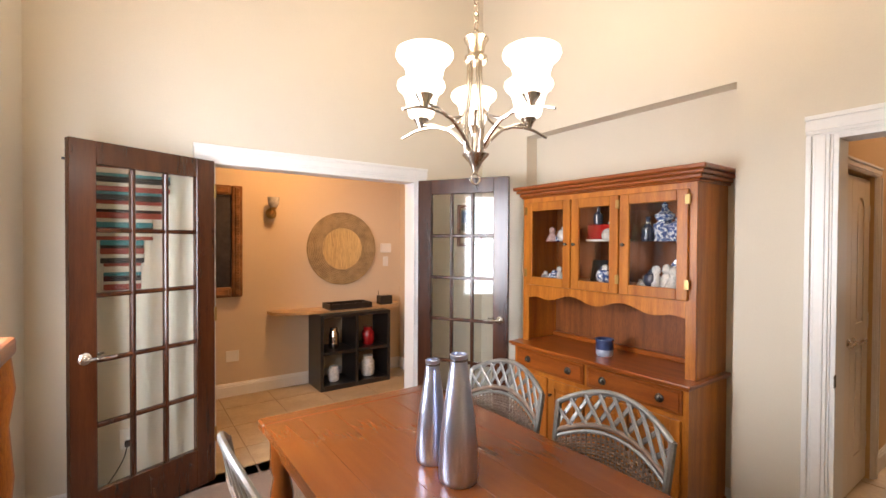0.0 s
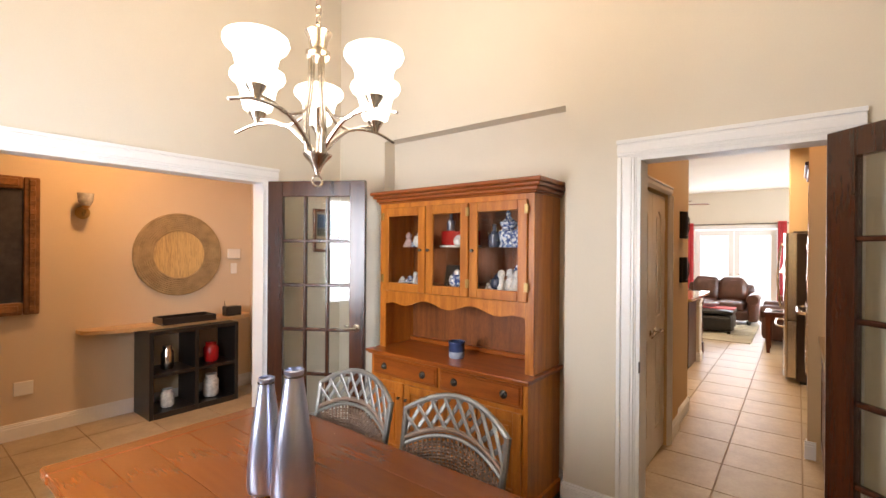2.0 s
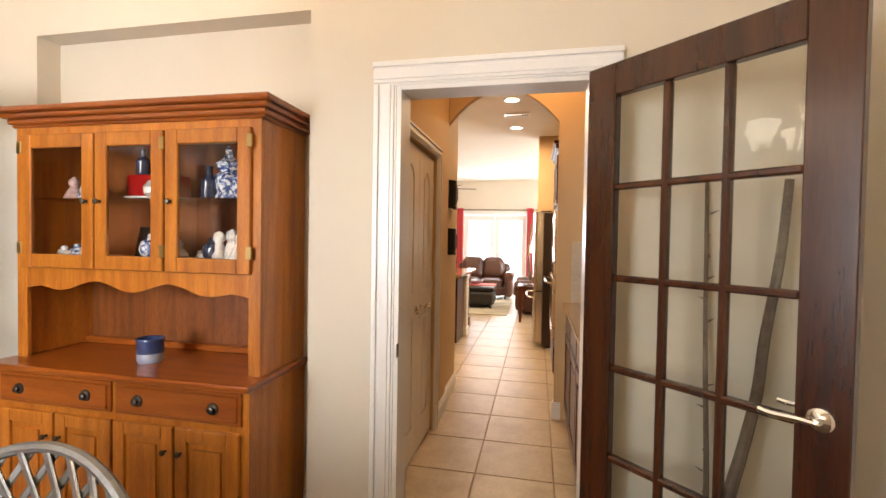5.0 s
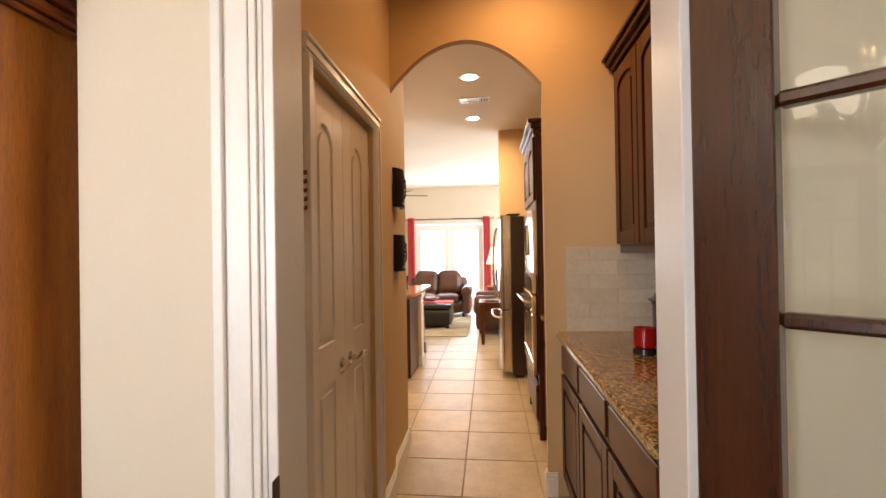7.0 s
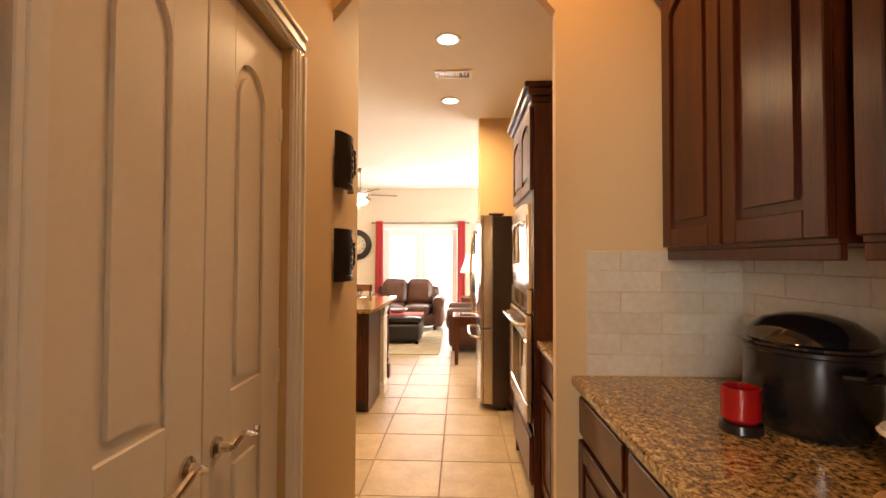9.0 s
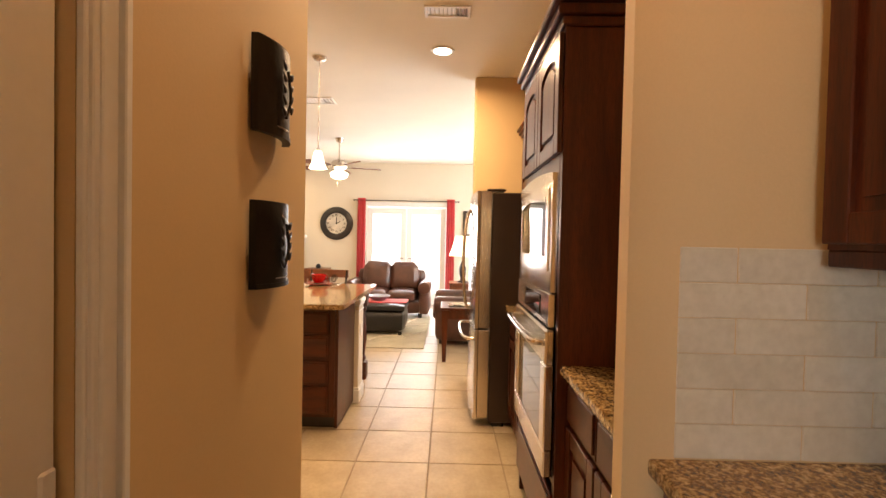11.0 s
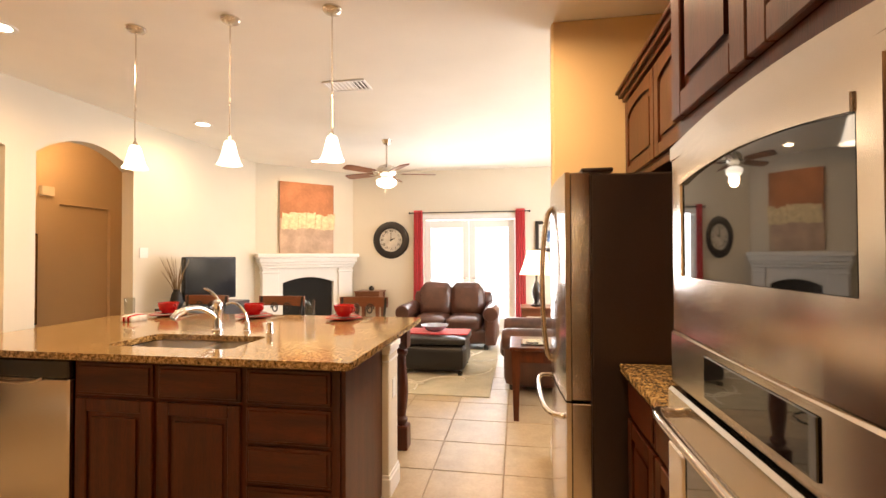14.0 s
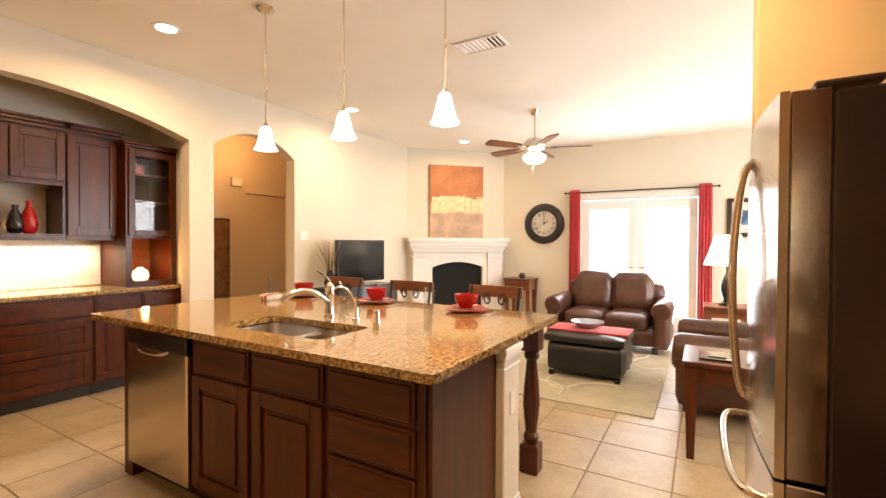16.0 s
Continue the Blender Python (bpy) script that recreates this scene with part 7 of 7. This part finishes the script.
# patio doors, curtains, outside
ob = thing("window_patio", (13.82, 2.41, 0), "white glazed double patio doors with bright daylight beyond", "door")
tagged(ob, kind="structure")
for y0, y1 in ((-0.82, -0.005), (0.005, 0.82)):
    bm = shape()
    for a, b, c, d in ((y0, y0 + 0.11, 0.02, 2.03), (y1 - 0.11, y1, 0.02, 2.03), (y0 + 0.11, y1 - 0.11, 0.02, 0.26), (y0 + 0.11, y1 - 0.11, 1.9, 2.03)):
        bx(bm, -0.025, 0.025, a, b, c, d, 0.004)
    lf = part("door_leaf", bm, M_SHEER, ob)
    p = part("pane", block(-0.003, 0.003, y0 + 0.105, y1 - 0.105, 0.255, 1.905), M_GLASS, lf)
    p.visible_shadow = False
    part("lever_handle", tube(curve_pts([(-0.03, (y1 if y0 < 0 else y0) + (-0.05 if y0 < 0 else 0.05), 0.98), (-0.06, (y1 if y0 < 0 else y0) + (-0.055 if y0 < 0 else 0.055), 0.98), (-0.06, (y1 if y0 < 0 else y0) + (-0.14 if y0 < 0 else 0.14), 0.98)], 4), 0.008, 8), M_NICKEL, lf, smooth=True)
casing("trim_patio", "x", 13.75, -1, 1.58, 3.24, 2.06, 0.08)
# Blank emissive sheet: the outdoor brightness is its own glow.
structure("backdrop", block(16.4, 16.45, -2, 7, -0.2, 5), M_SUNNY, "blank glowing sheet for the bright outdoors")
structure("ground", block(13.9, 60, -40, 45, -0.3, -0.16), plain("pale_patio_concrete", (0.5, 0.48, 0.44), 0.9, var=0.2, bumps=0.3), "pale concrete patio outside")
cr = thing("curtain_rod", (13.68, 2.41, 2.17), "slim dark metal curtain rod with end knobs", "rod")
part("pole", moved(lathe([(0.01, -1.06), (0.01, 1.06)], seg=10), pose(0, 0, 0, 90)), M_IRON, cr)
for y in (-1.08, 1.08):
    part("finial", lathe([(0.005, -0.02), (0.022, 0), (0.005, 0.02)], (0, y, 0), 12), M_IRON, cr, smooth=True)
for y in (-0.98, 0.98):
    part("bracket", block(0, 0.075, y - 0.008, y + 0.008, -0.012, 0.012), M_IRON, cr)


def curtain(y0, y1, label):
    ob = thing("curtain", (13.675, (y0 + y1) / 2, 0.03), label, "curtain", "red curtains at the patio doors")
    bm = shape()
    n, w = 40, y1 - y0
    cols = []
    for i in range(n + 1):
        f = i / n
        y = -w / 2 + w * f
        x = 0.028 * math.sin(f * 2 * math.pi * 4.5) + 0.006 * math.sin(f * 37)
        cols.append([bm.verts.new((x * k, y * q, z)) for z, k, q in ((0, 1.2, 1.05), (0.7, 1.05, 1.0), (1.5, 0.9, 0.96), (2.1, 0.7, 0.92), (2.185, 0.5, 0.9))])
    for a, b in zip(cols, cols[1:]):
        for k in range(4):
            bm.faces.new((a[k], b[k], b[k + 1], a[k + 1]))
    o = part("cloth", bm, M_REDCLOTH, ob, smooth=True)
    m = o.modifiers.new("thick", "SOLIDIFY")
    m.thickness = 0.004


curtain(3.24, 3.42, "bright red gathered curtain beside the patio doors")
curtain(1.4, 1.58, "bright red gathered curtain beside the patio doors")
ob = thing("wall_picture", (13.745, 0.98, 1.72), "black framed picture with a white mat", "picture")
part("frame", bx(bx(bx(block(-0.03, 0, -0.25, -0.19, -0.27, 0.27, bev=0.004), -0.03, 0, 0.19, 0.25, -0.27, 0.27, 0.004), -0.03, 0, -0.19, 0.19, 0.21, 0.27, 0.004), -0.03, 0, -0.19, 0.19, -0.27, -0.21, 0.004), M_BLACKWOOD, ob)
part("mat", block(-0.012, -0.002, -0.19, 0.19, -0.21, 0.21), M_PORCELAIN, ob, "white mat board")
part("print", block(-0.015, -0.012, -0.09, 0.09, -0.1, 0.1), M_BLUECANVAS, ob)


# ---- windows that light the rooms ----
def blind_window(name, axis, face, a, b, z0, z1, out, label):
    """A framed window with tilted white slats in front of a bright outside."""
    ob = thing(name, (0, 0, 0), label, "window")
    tagged(ob, kind="structure")

    def slab(bm, d0, d1, u0, u1, q0, q1, bev=0.003):
        lo, hi = sorted((face + out * d0, face + out * d1))
        return bx(bm, lo, hi, u0, u1, q0, q1, bev) if axis == "x" else bx(bm, u0, u1, lo, hi, q0, q1, bev)

    bm = shape()
    for u0, u1, q0, q1 in ((a - 0.07, a, z0 - 0.07, z1 + 0.07), (b, b + 0.07, z0 - 0.07, z1 + 0.07), (a, b, z1, z1 + 0.07), (a, b, z0 - 0.07, z0)):
        slab(bm, 0, 0.02, u0, u1, q0, q1)
    part("window_frame", bm, M_TRIM, ob)
    p = part("pane", slab(shape(), -0.1, -0.094, a, b, z0, z1, 0), M_DAYPANE, ob, "bright daylight behind the blind")
    n = int((z1 - z0) / 0.055)
    for k in range(n):
        z = z0 + (k + 0.5) * (z1 - z0) / n
        part("slat", slab(shape(), -0.05, -0.014, a + 0.01, b - 0.01, z - 0.011, z + 0.011, 0), M_TRIM, ob)
    return ob


ORIGIN = DINING
blind_window("window_dining", "x", 0.6, 2.55, 3.55, 0.8, 2.196, 1, "white blinded dining room window")
ORIGIN = Matrix.Identity(4)
blind_window("window_living", "y", -1.4, 9.7, 12.946, 0.65, 2.35, 1, "wide white blinded living room window")

ORIGIN = DINING
# ---- foyer ----
ob = thing("round_wall_hanging", (3.05, 6.072, 1.465), "round woven grass wall hanging with a pale centre", "wall hanging")


def north(bm):
    return moved(bm, pose(0, 0, 0, 90))


bm = shape()
for k in range(9):
    r = 0.245 + k * 0.019
    tube([(r * math.cos(q), r * math.sin(q), 0.014) for q in [i * math.pi / 24 for i in range(49)]], 0.0105, 6, bm)
part("woven_rim", north(bm), M_SISAL, ob, smooth=True)
part("centre_panel", north(lathe([(0.001, 0.012), (0.24, 0.01), (0.24, 0.0)], seg=48)), M_SISALIN, ob, "pale gold panelled centre")
part("backing", north(lathe([(0.41, 0.0), (0.41, 0.006), (0.001, 0.008)], seg=48)), M_SISAL, ob)

ob = thing("wall_sconce", (2.27, 6.075, 1.83), "antique brass wall sconce with a small cream shade", "sconce")
part("back_plate", north(lathe([(0.05, 0), (0.055, 0.008), (0.03, 0.02), (0.012, 0.03)], seg=20)), M_BRASS, ob, smooth=True)
part("arm", tube(curve_pts([(0, -0.02, 0), (0, -0.07, -0.03), (0, -0.1, 0.0), (0, -0.1, 0.04)], 5), 0.007, 8), M_BRASS, ob, smooth=True)
part("cup", lathe([(0.01, 0.03), (0.03, 0.045), (0.028, 0.055)], (0, -0.1, 0), 16), M_BRASS, ob, smooth=True)
part("shade", lathe([(0.03, 0.055), (0.05, 0.09), (0.058, 0.16), (0.054, 0.16), (0.045, 0.09)], (0, -0.1, 0), 20), M_PORCELAIN, ob, "cream glass shade", True)

ob = thing("framed_painting", (1.72, 6.075, 1.54), "dark oil painting in a carved gilt frame", "painting")
for a, b, c, d in ((-0.27, -0.17, -0.55, 0.55), (0.17, 0.27, -0.55, 0.55), (-0.17, 0.17, 0.45, 0.55), (-0.17, 0.17, -0.55, -0.45)):
    bm = block(a, b, -0.045, 0, c, d, bev=0.016, seg=3)
    bx(bm, a + 0.03, b - 0.03, -0.058, -0.045, c + 0.02, d - 0.02, 0.008)
    part("frame_side", bm, M_GILT, ob)
for k in range(14):
    z = -0.5 + k * 0.077
    for x in (-0.22, 0.22):
        part("carved_bead", block(x - 0.02, x + 0.02, -0.066, -0.058, z - 0.02, z + 0.02, bev=0.006), M_GILT, ob)
part("canvas", block(-0.172, 0.172, -0.02, -0.004, -0.452, 0.452), M_DARKCANVAS, ob, "dark muted canvas")

ob = thing("console_shelf", (2.98, 5.87, 0.79), "half-round maple console shelf fixed to the wall", "shelf")
n = 24
pts = [(-0.75, 0.205)] + [(0.75 * math.cos(math.pi + math.pi * i / n), 0.17 + -0.27 * abs(math.sin(math.pi * i / n)) ** 0.6) for i in range(n + 1)] + [(0.75, 0.205)]
bm = prism(pts, "z", 0, 0.032)
part("board", bm, M_MAPLE, ob)
ob = thing("cube_bookcase", (3.06, 5.87, 0), "black open cube bookcase under the shelf", "bookcase")
w, d, h = 0.4, 0.19, 0.785
for a, b in ((-w, -w + 0.035), (-0.018, 0.018), (w - 0.035, w)):
    part("upright", block(a, b, -d, d, 0, h, bev=0.003), M_BLACKWOOD, ob)
for a, b in ((0, 0.05), (0.37, 0.4), (h - 0.035, h)):
    part("shelf", block(-w + 0.035, -0.018, -d, d - 0.002, a, b), M_BLACKWOOD, ob)
    part("shelf", block(0.018, w - 0.035, -d, d - 0.002, a, b), M_BLACKWOOD, ob)
for x, z, r, hh, mat, lab in ((-0.2, 0.05, 0.06, 0.16, M_PORCELAIN, "white bowl on the lower shelf"), (0.2, 0.05, 0.075, 0.22, M_PORCELAIN, "white square-shouldered vase on the shelf"), (-0.2, 0.4, 0.055, 0.22, M_STEEL, "silver coffee pot on the shelf"), (0.2, 0.4, 0.07, 0.19, M_RED, "red enamel pot on the shelf")):
    ob = thing("shelf_vessel", (3.06 + x, 5.84, z + 0.0005), lab, "vessel", "vessels in the bookcase")
    part("body", lathe([(r * 0.8, 0), (r, 0.02), (r, hh * 0.7), (r * 0.7, hh * 0.85), (r * 0.75, hh), (r * 0.6, hh)], seg=20), mat, ob, smooth=True)
ob = thing("black_tray", (3.02, 5.85, 0.8225), "low black wooden tray on the console shelf", "tray")
part("tray", bx(bx(bx(bx(block(-0.24, 0.24, -0.12, 0.12, 0, 0.012), -0.24, 0.24, -0.12, -0.105, 0.012, 0.06, 0.003), -0.24, 0.24, 0.105, 0.12, 0.012, 0.06, 0.003), -0.24, -0.225, -0.105, 0.105, 0.012, 0.06, 0.003), 0.225, 0.24, -0.105, 0.105, 0.012, 0.06, 0.003), M_BLACKWOOD, ob)
ob = thing("desk_radio", (3.5, 5.9, 0.8225), "small black box radio on the console shelf", "radio")
part("case", block(-0.08, 0.08, -0.05, 0.05, 0, 0.1, bev=0.006), M_BLACK, ob)
part("antenna", tube([(-0.06, 0.03, 0.1), (-0.065, 0.03, 0.15)], 0.003, 5), M_BLACK, ob)
ob = thing("thermostat", (3.6, 6.075, 1.47), "small white thermostat box on the foyer wall", "thermostat")
part("case", block(-0.07, 0.07, -0.025, 0, -0.055, 0.055, bev=0.008), M_PLASTIC, ob)
ob = thing("light_switch", (3.6, 6.075, 1.31), "white light switch plate in the foyer", "switch")
part("plate", block(-0.035, 0.035, -0.008, 0, -0.058, 0.058, bev=0.003), M_PLASTIC, ob)
ob = thing("wall_outlet", (1.9, 6.075, 0.4), "white wall outlet in the foyer", "outlet")
part("plate", block(-0.06, 0.06, -0.008, 0, -0.055, 0.055, bev=0.003), M_PLASTIC, ob)

# ---- dining room odds and ends ----
ob = thing("woven_wall_rug", (1.03, 4.465, 1.98), "striped stepped woven hanging in red, teal and black", "wall hanging")
M_TEAL = plain("teal_yarn", (0.06, 0.24, 0.27), 0.95, var=0.3, small=200, bumps=0.6)
M_RUST = plain("rust_yarn", (0.32, 0.07, 0.05), 0.95, var=0.3, small=200, bumps=0.6)
M_INK = plain("black_yarn", (0.02, 0.018, 0.02), 0.95, var=0.3, small=200, bumps=0.6)
M_ECRU = plain("ecru_yarn", (0.6, 0.55, 0.45), 0.95, var=0.2, small=200, bumps=0.6)
seq = (M_RUST, M_ECRU, M_TEAL, M_INK, M_ECRU, M_RUST, M_TEAL, M_INK, M_RUST, M_ECRU, M_INK)
z, k = 0.0, 0
while z > -0.7:
    h = (0.022, 0.03, 0.018, 0.034)[k % 4]
    half = 0.24 - 0.045 * int(-z / 0.14)
    part("stripe", block(-max(half, 0.09), max(half, 0.09), -0.012 - 0.003 * (k % 2), 0.0, z - h, z, bev=0.003), seq[k % 11], ob)
    z -= h
    k += 1
part("hanging_rod", tube([(-0.27, -0.01, 0.01), (0.27, -0.01, 0.01)], 0.008, 8), M_BLACKWOOD, ob)
ob = thing("wall_outlet", (1.05, 4.465, 0.37), "white outlet with a black plug and cord", "outlet")
part("plate", block(-0.04, 0.04, -0.008, 0, -0.06, 0.06, bev=0.003), M_PLASTIC, ob)
part("plug", block(-0.015, 0.015, -0.035, -0.008, -0.04, -0.005, bev=0.004), M_BLACK, ob)
part("cord", tube(curve_pts([(0, -0.035, -0.03), (-0.03, -0.05, -0.12), (-0.12, -0.06, -0.25), (-0.26, -0.05, -0.355)], 6), 0.0035, 6), M_BLACK, ob, smooth=True)
# carved sideboard and lamp beside the west wall
ob = thing("carved_sideboard", (0.7, 2.35, 0), "tall carved honey-brown wooden cabinet against the wall", "sideboard")
part("body", block(-0.095, 0.07, -0.55, 0.55, 0.0, 1.22, bev=0.01), M_OAK, ob)
part("top", block(-0.097, 0.1, -0.6, 0.6, 1.22, 1.27, bev=0.012, seg=2), M_OAKH, ob)
for y in (-0.53, 0.53):
    part("carved_post", lathe([(0.03, 0), (0.036, 0.06), (0.024, 0.12), (0.034, 0.3), (0.026, 0.5), (0.036, 0.66), (0.022, 0.76), (0.034, 0.9), (0.024, 1.04), (0.038, 1.14), (0.03, 1.22)], (0.07, y, 0), 14), M_OAK, ob, smooth=True)
table_lamp(0.72, 1.86, 1.2705, "dark table lamp with a lit cream shade on the sideboard", 1.0, 12, M_BRIGHTSHADE)
ob = thing("landscape_picture", (3.615, 4.465, 1.69), "blue landscape print in a dark wooden frame behind the door", "picture")
for x0, x1, z0, z1 in ((-0.143, -0.115, -0.185, 0.185), (0.115, 0.143, -0.185, 0.185), (-0.115, 0.115, 0.157, 0.185), (-0.115, 0.115, -0.185, -0.157)):
    part("frame_side", block(x0, x1, -0.024, 0, z0, z1, bev=0.005), M_CHERRY, ob)
part("mat", block(-0.116, 0.116, -0.008, -0.002, -0.158, 0.158), M_ECRUMAT, ob, "cream mat board")
part("sky_print", block(-0.1, 0.1, -0.0115, -0.0085, 0.02, 0.14), M_BLUECANVAS, ob, "blue sky of the print")
part("land_print", block(-0.1, 0.1, -0.0115, -0.0085, -0.045, 0.018), M_GREENPRINT, ob, "olive land of the print")
# branches leaning in the corner behind the hall door
ob = thing("walking_stick", (3.6, 0.62, 0), "gnarled grey wooden stick leaning in the corner", "stick")
part("shaft", tube(curve_pts([(0.02, 0.06, 0.02), (0.05, -0.005, 0.44), (0.065, -0.05, 0.62), (0.07, -0.098, 0.85), (0.075, -0.12, 1.05), (0.07, -0.158, 1.34), (0.075, -0.182, 1.62)], 6), 0.024, 9, taper=0.6), M_BARK, ob, smooth=True)
ob = thing("thorny_branch", (3.66, 0.68, 0), "thin brown thorny branch leaning on the wall", "branch")
bm = tube(curve_pts([(0, 0, 0.01), (0.03, -0.01, 0.5), (0.05, 0.0, 1.0), (0.095, -0.005, 1.62)], 6), 0.012, 7, taper=0.6)
for k in range(16):
    z = 0.3 + k * 0.08
    a = k * 2.4
    tube([(0.04, 0, z), (0.04 + 0.02 * math.cos(a), 0.03 * math.sin(a), z + 0.012)], 0.005, 4, bm, 0.2)
part("shaft", bm, M_BARK, ob)
ob = thing("floor_crock", (3.55, 0.52, 0), "ochre glazed floor crock in the corner", "crock")
part("body", lathe([(0.08, 0), (0.1, 0.05), (0.12, 0.2), (0.11, 0.32), (0.09, 0.36), (0.08, 0.36), (0.09, 0.3)], seg=24), plain("ochre_glaze", (0.5, 0.3, 0.08), 0.3, var=0.3, coat=0.3), ob, smooth=True)

ORIGIN = Matrix.Identity(4)
# ---- tiled backsplashes ----
wall_tiles("backsplash_hall_end", "x", 5.397, -1, 0.455, 1.04, 0.917, 1.39, "cream tile backsplash at the counter end")
wall_tiles("backsplash_hall", "y", 0.452, 1, 3.95, 5.39, 0.917, 1.383, "cream tile backsplash under the wall cabinets")
wall_tiles("backsplash_nook", "y", 6.678, -1, 6.95, 8.39, 0.917, 1.385, "cream tile backsplash in the nook")

# ---- floor tiles: single pieces along the walk, the rest joined ----
P, G0 = 0.455, 0.004
OX, OY = 7.234 - 20 * 0.455, 1.635 - 10 * 0.455
floor_ob = bpy.data.objects["floor_tiled"]


def tile_at(x, y):
    near = 3.9 < x < 10.3 and 0.5 < y < 6.0 and not (7.7 < x < 8.3 and 2.5 < y < 4.3)
    if x > 13.9 or y > 9 or y < -1.4 or x < -2:
        return None
    if y < 4.5 and x < 3.8:
        return None
    if x < 3.9 and y > 6.15:
        return None
    if 3.9 <= x < 5.8 and (y > 2.3 or y < 0.2):
        return None
    if x < 8.6 and y < 0.2:
        return None
    return near


bm0 = block(-P / 2 + G0, P / 2 - G0, -P / 2 + G0, P / 2 - G0, -0.008, 0.0, bev=0.002)
tile_me = bpy.data.meshes.new("tile")
bm0.to_mesh(tile_me)
bm0.free()
tile_me.materials.append(M_FLOORTILE)
verts, faces = [], []
count = 0
for i in range(-2, 40):
    for j in range(-2, 26):
        x, y = OX + (i + 0.5) * P, OY + (j + 0.5) * P
        near = tile_at(x, y)
        if near is None:
            continue
        if near and count < 300:
            t = new("tile", tile_me)
            t.parent = floor_ob
            t.location = (x, y, 0.0)
            count += 1
        else:
            a, n = P / 2 - G0, len(verts)
            verts += [(x - a, y - a, 0), (x + a, y - a, 0), (x + a, y + a, 0), (x - a, y + a, 0), (x - a, y - a, -0.007), (x + a, y - a, -0.007), (x + a, y + a, -0.007), (x - a, y + a, -0.007)]
            faces += [(n, n + 1, n + 2, n + 3), (n, n + 4, n + 5, n + 1), (n + 1, n + 5, n + 6, n + 2), (n + 2, n + 6, n + 7, n + 3), (n + 3, n + 7, n + 4, n)]
me = bpy.data.meshes.new("tile_field")
me.from_pydata(verts, [], faces)
me.materials.append(M_FLOORTILE)
field = new("tile_field", me)
field.parent = floor_ob
tagged(field, "further beige floor tiles", kind="stuff")
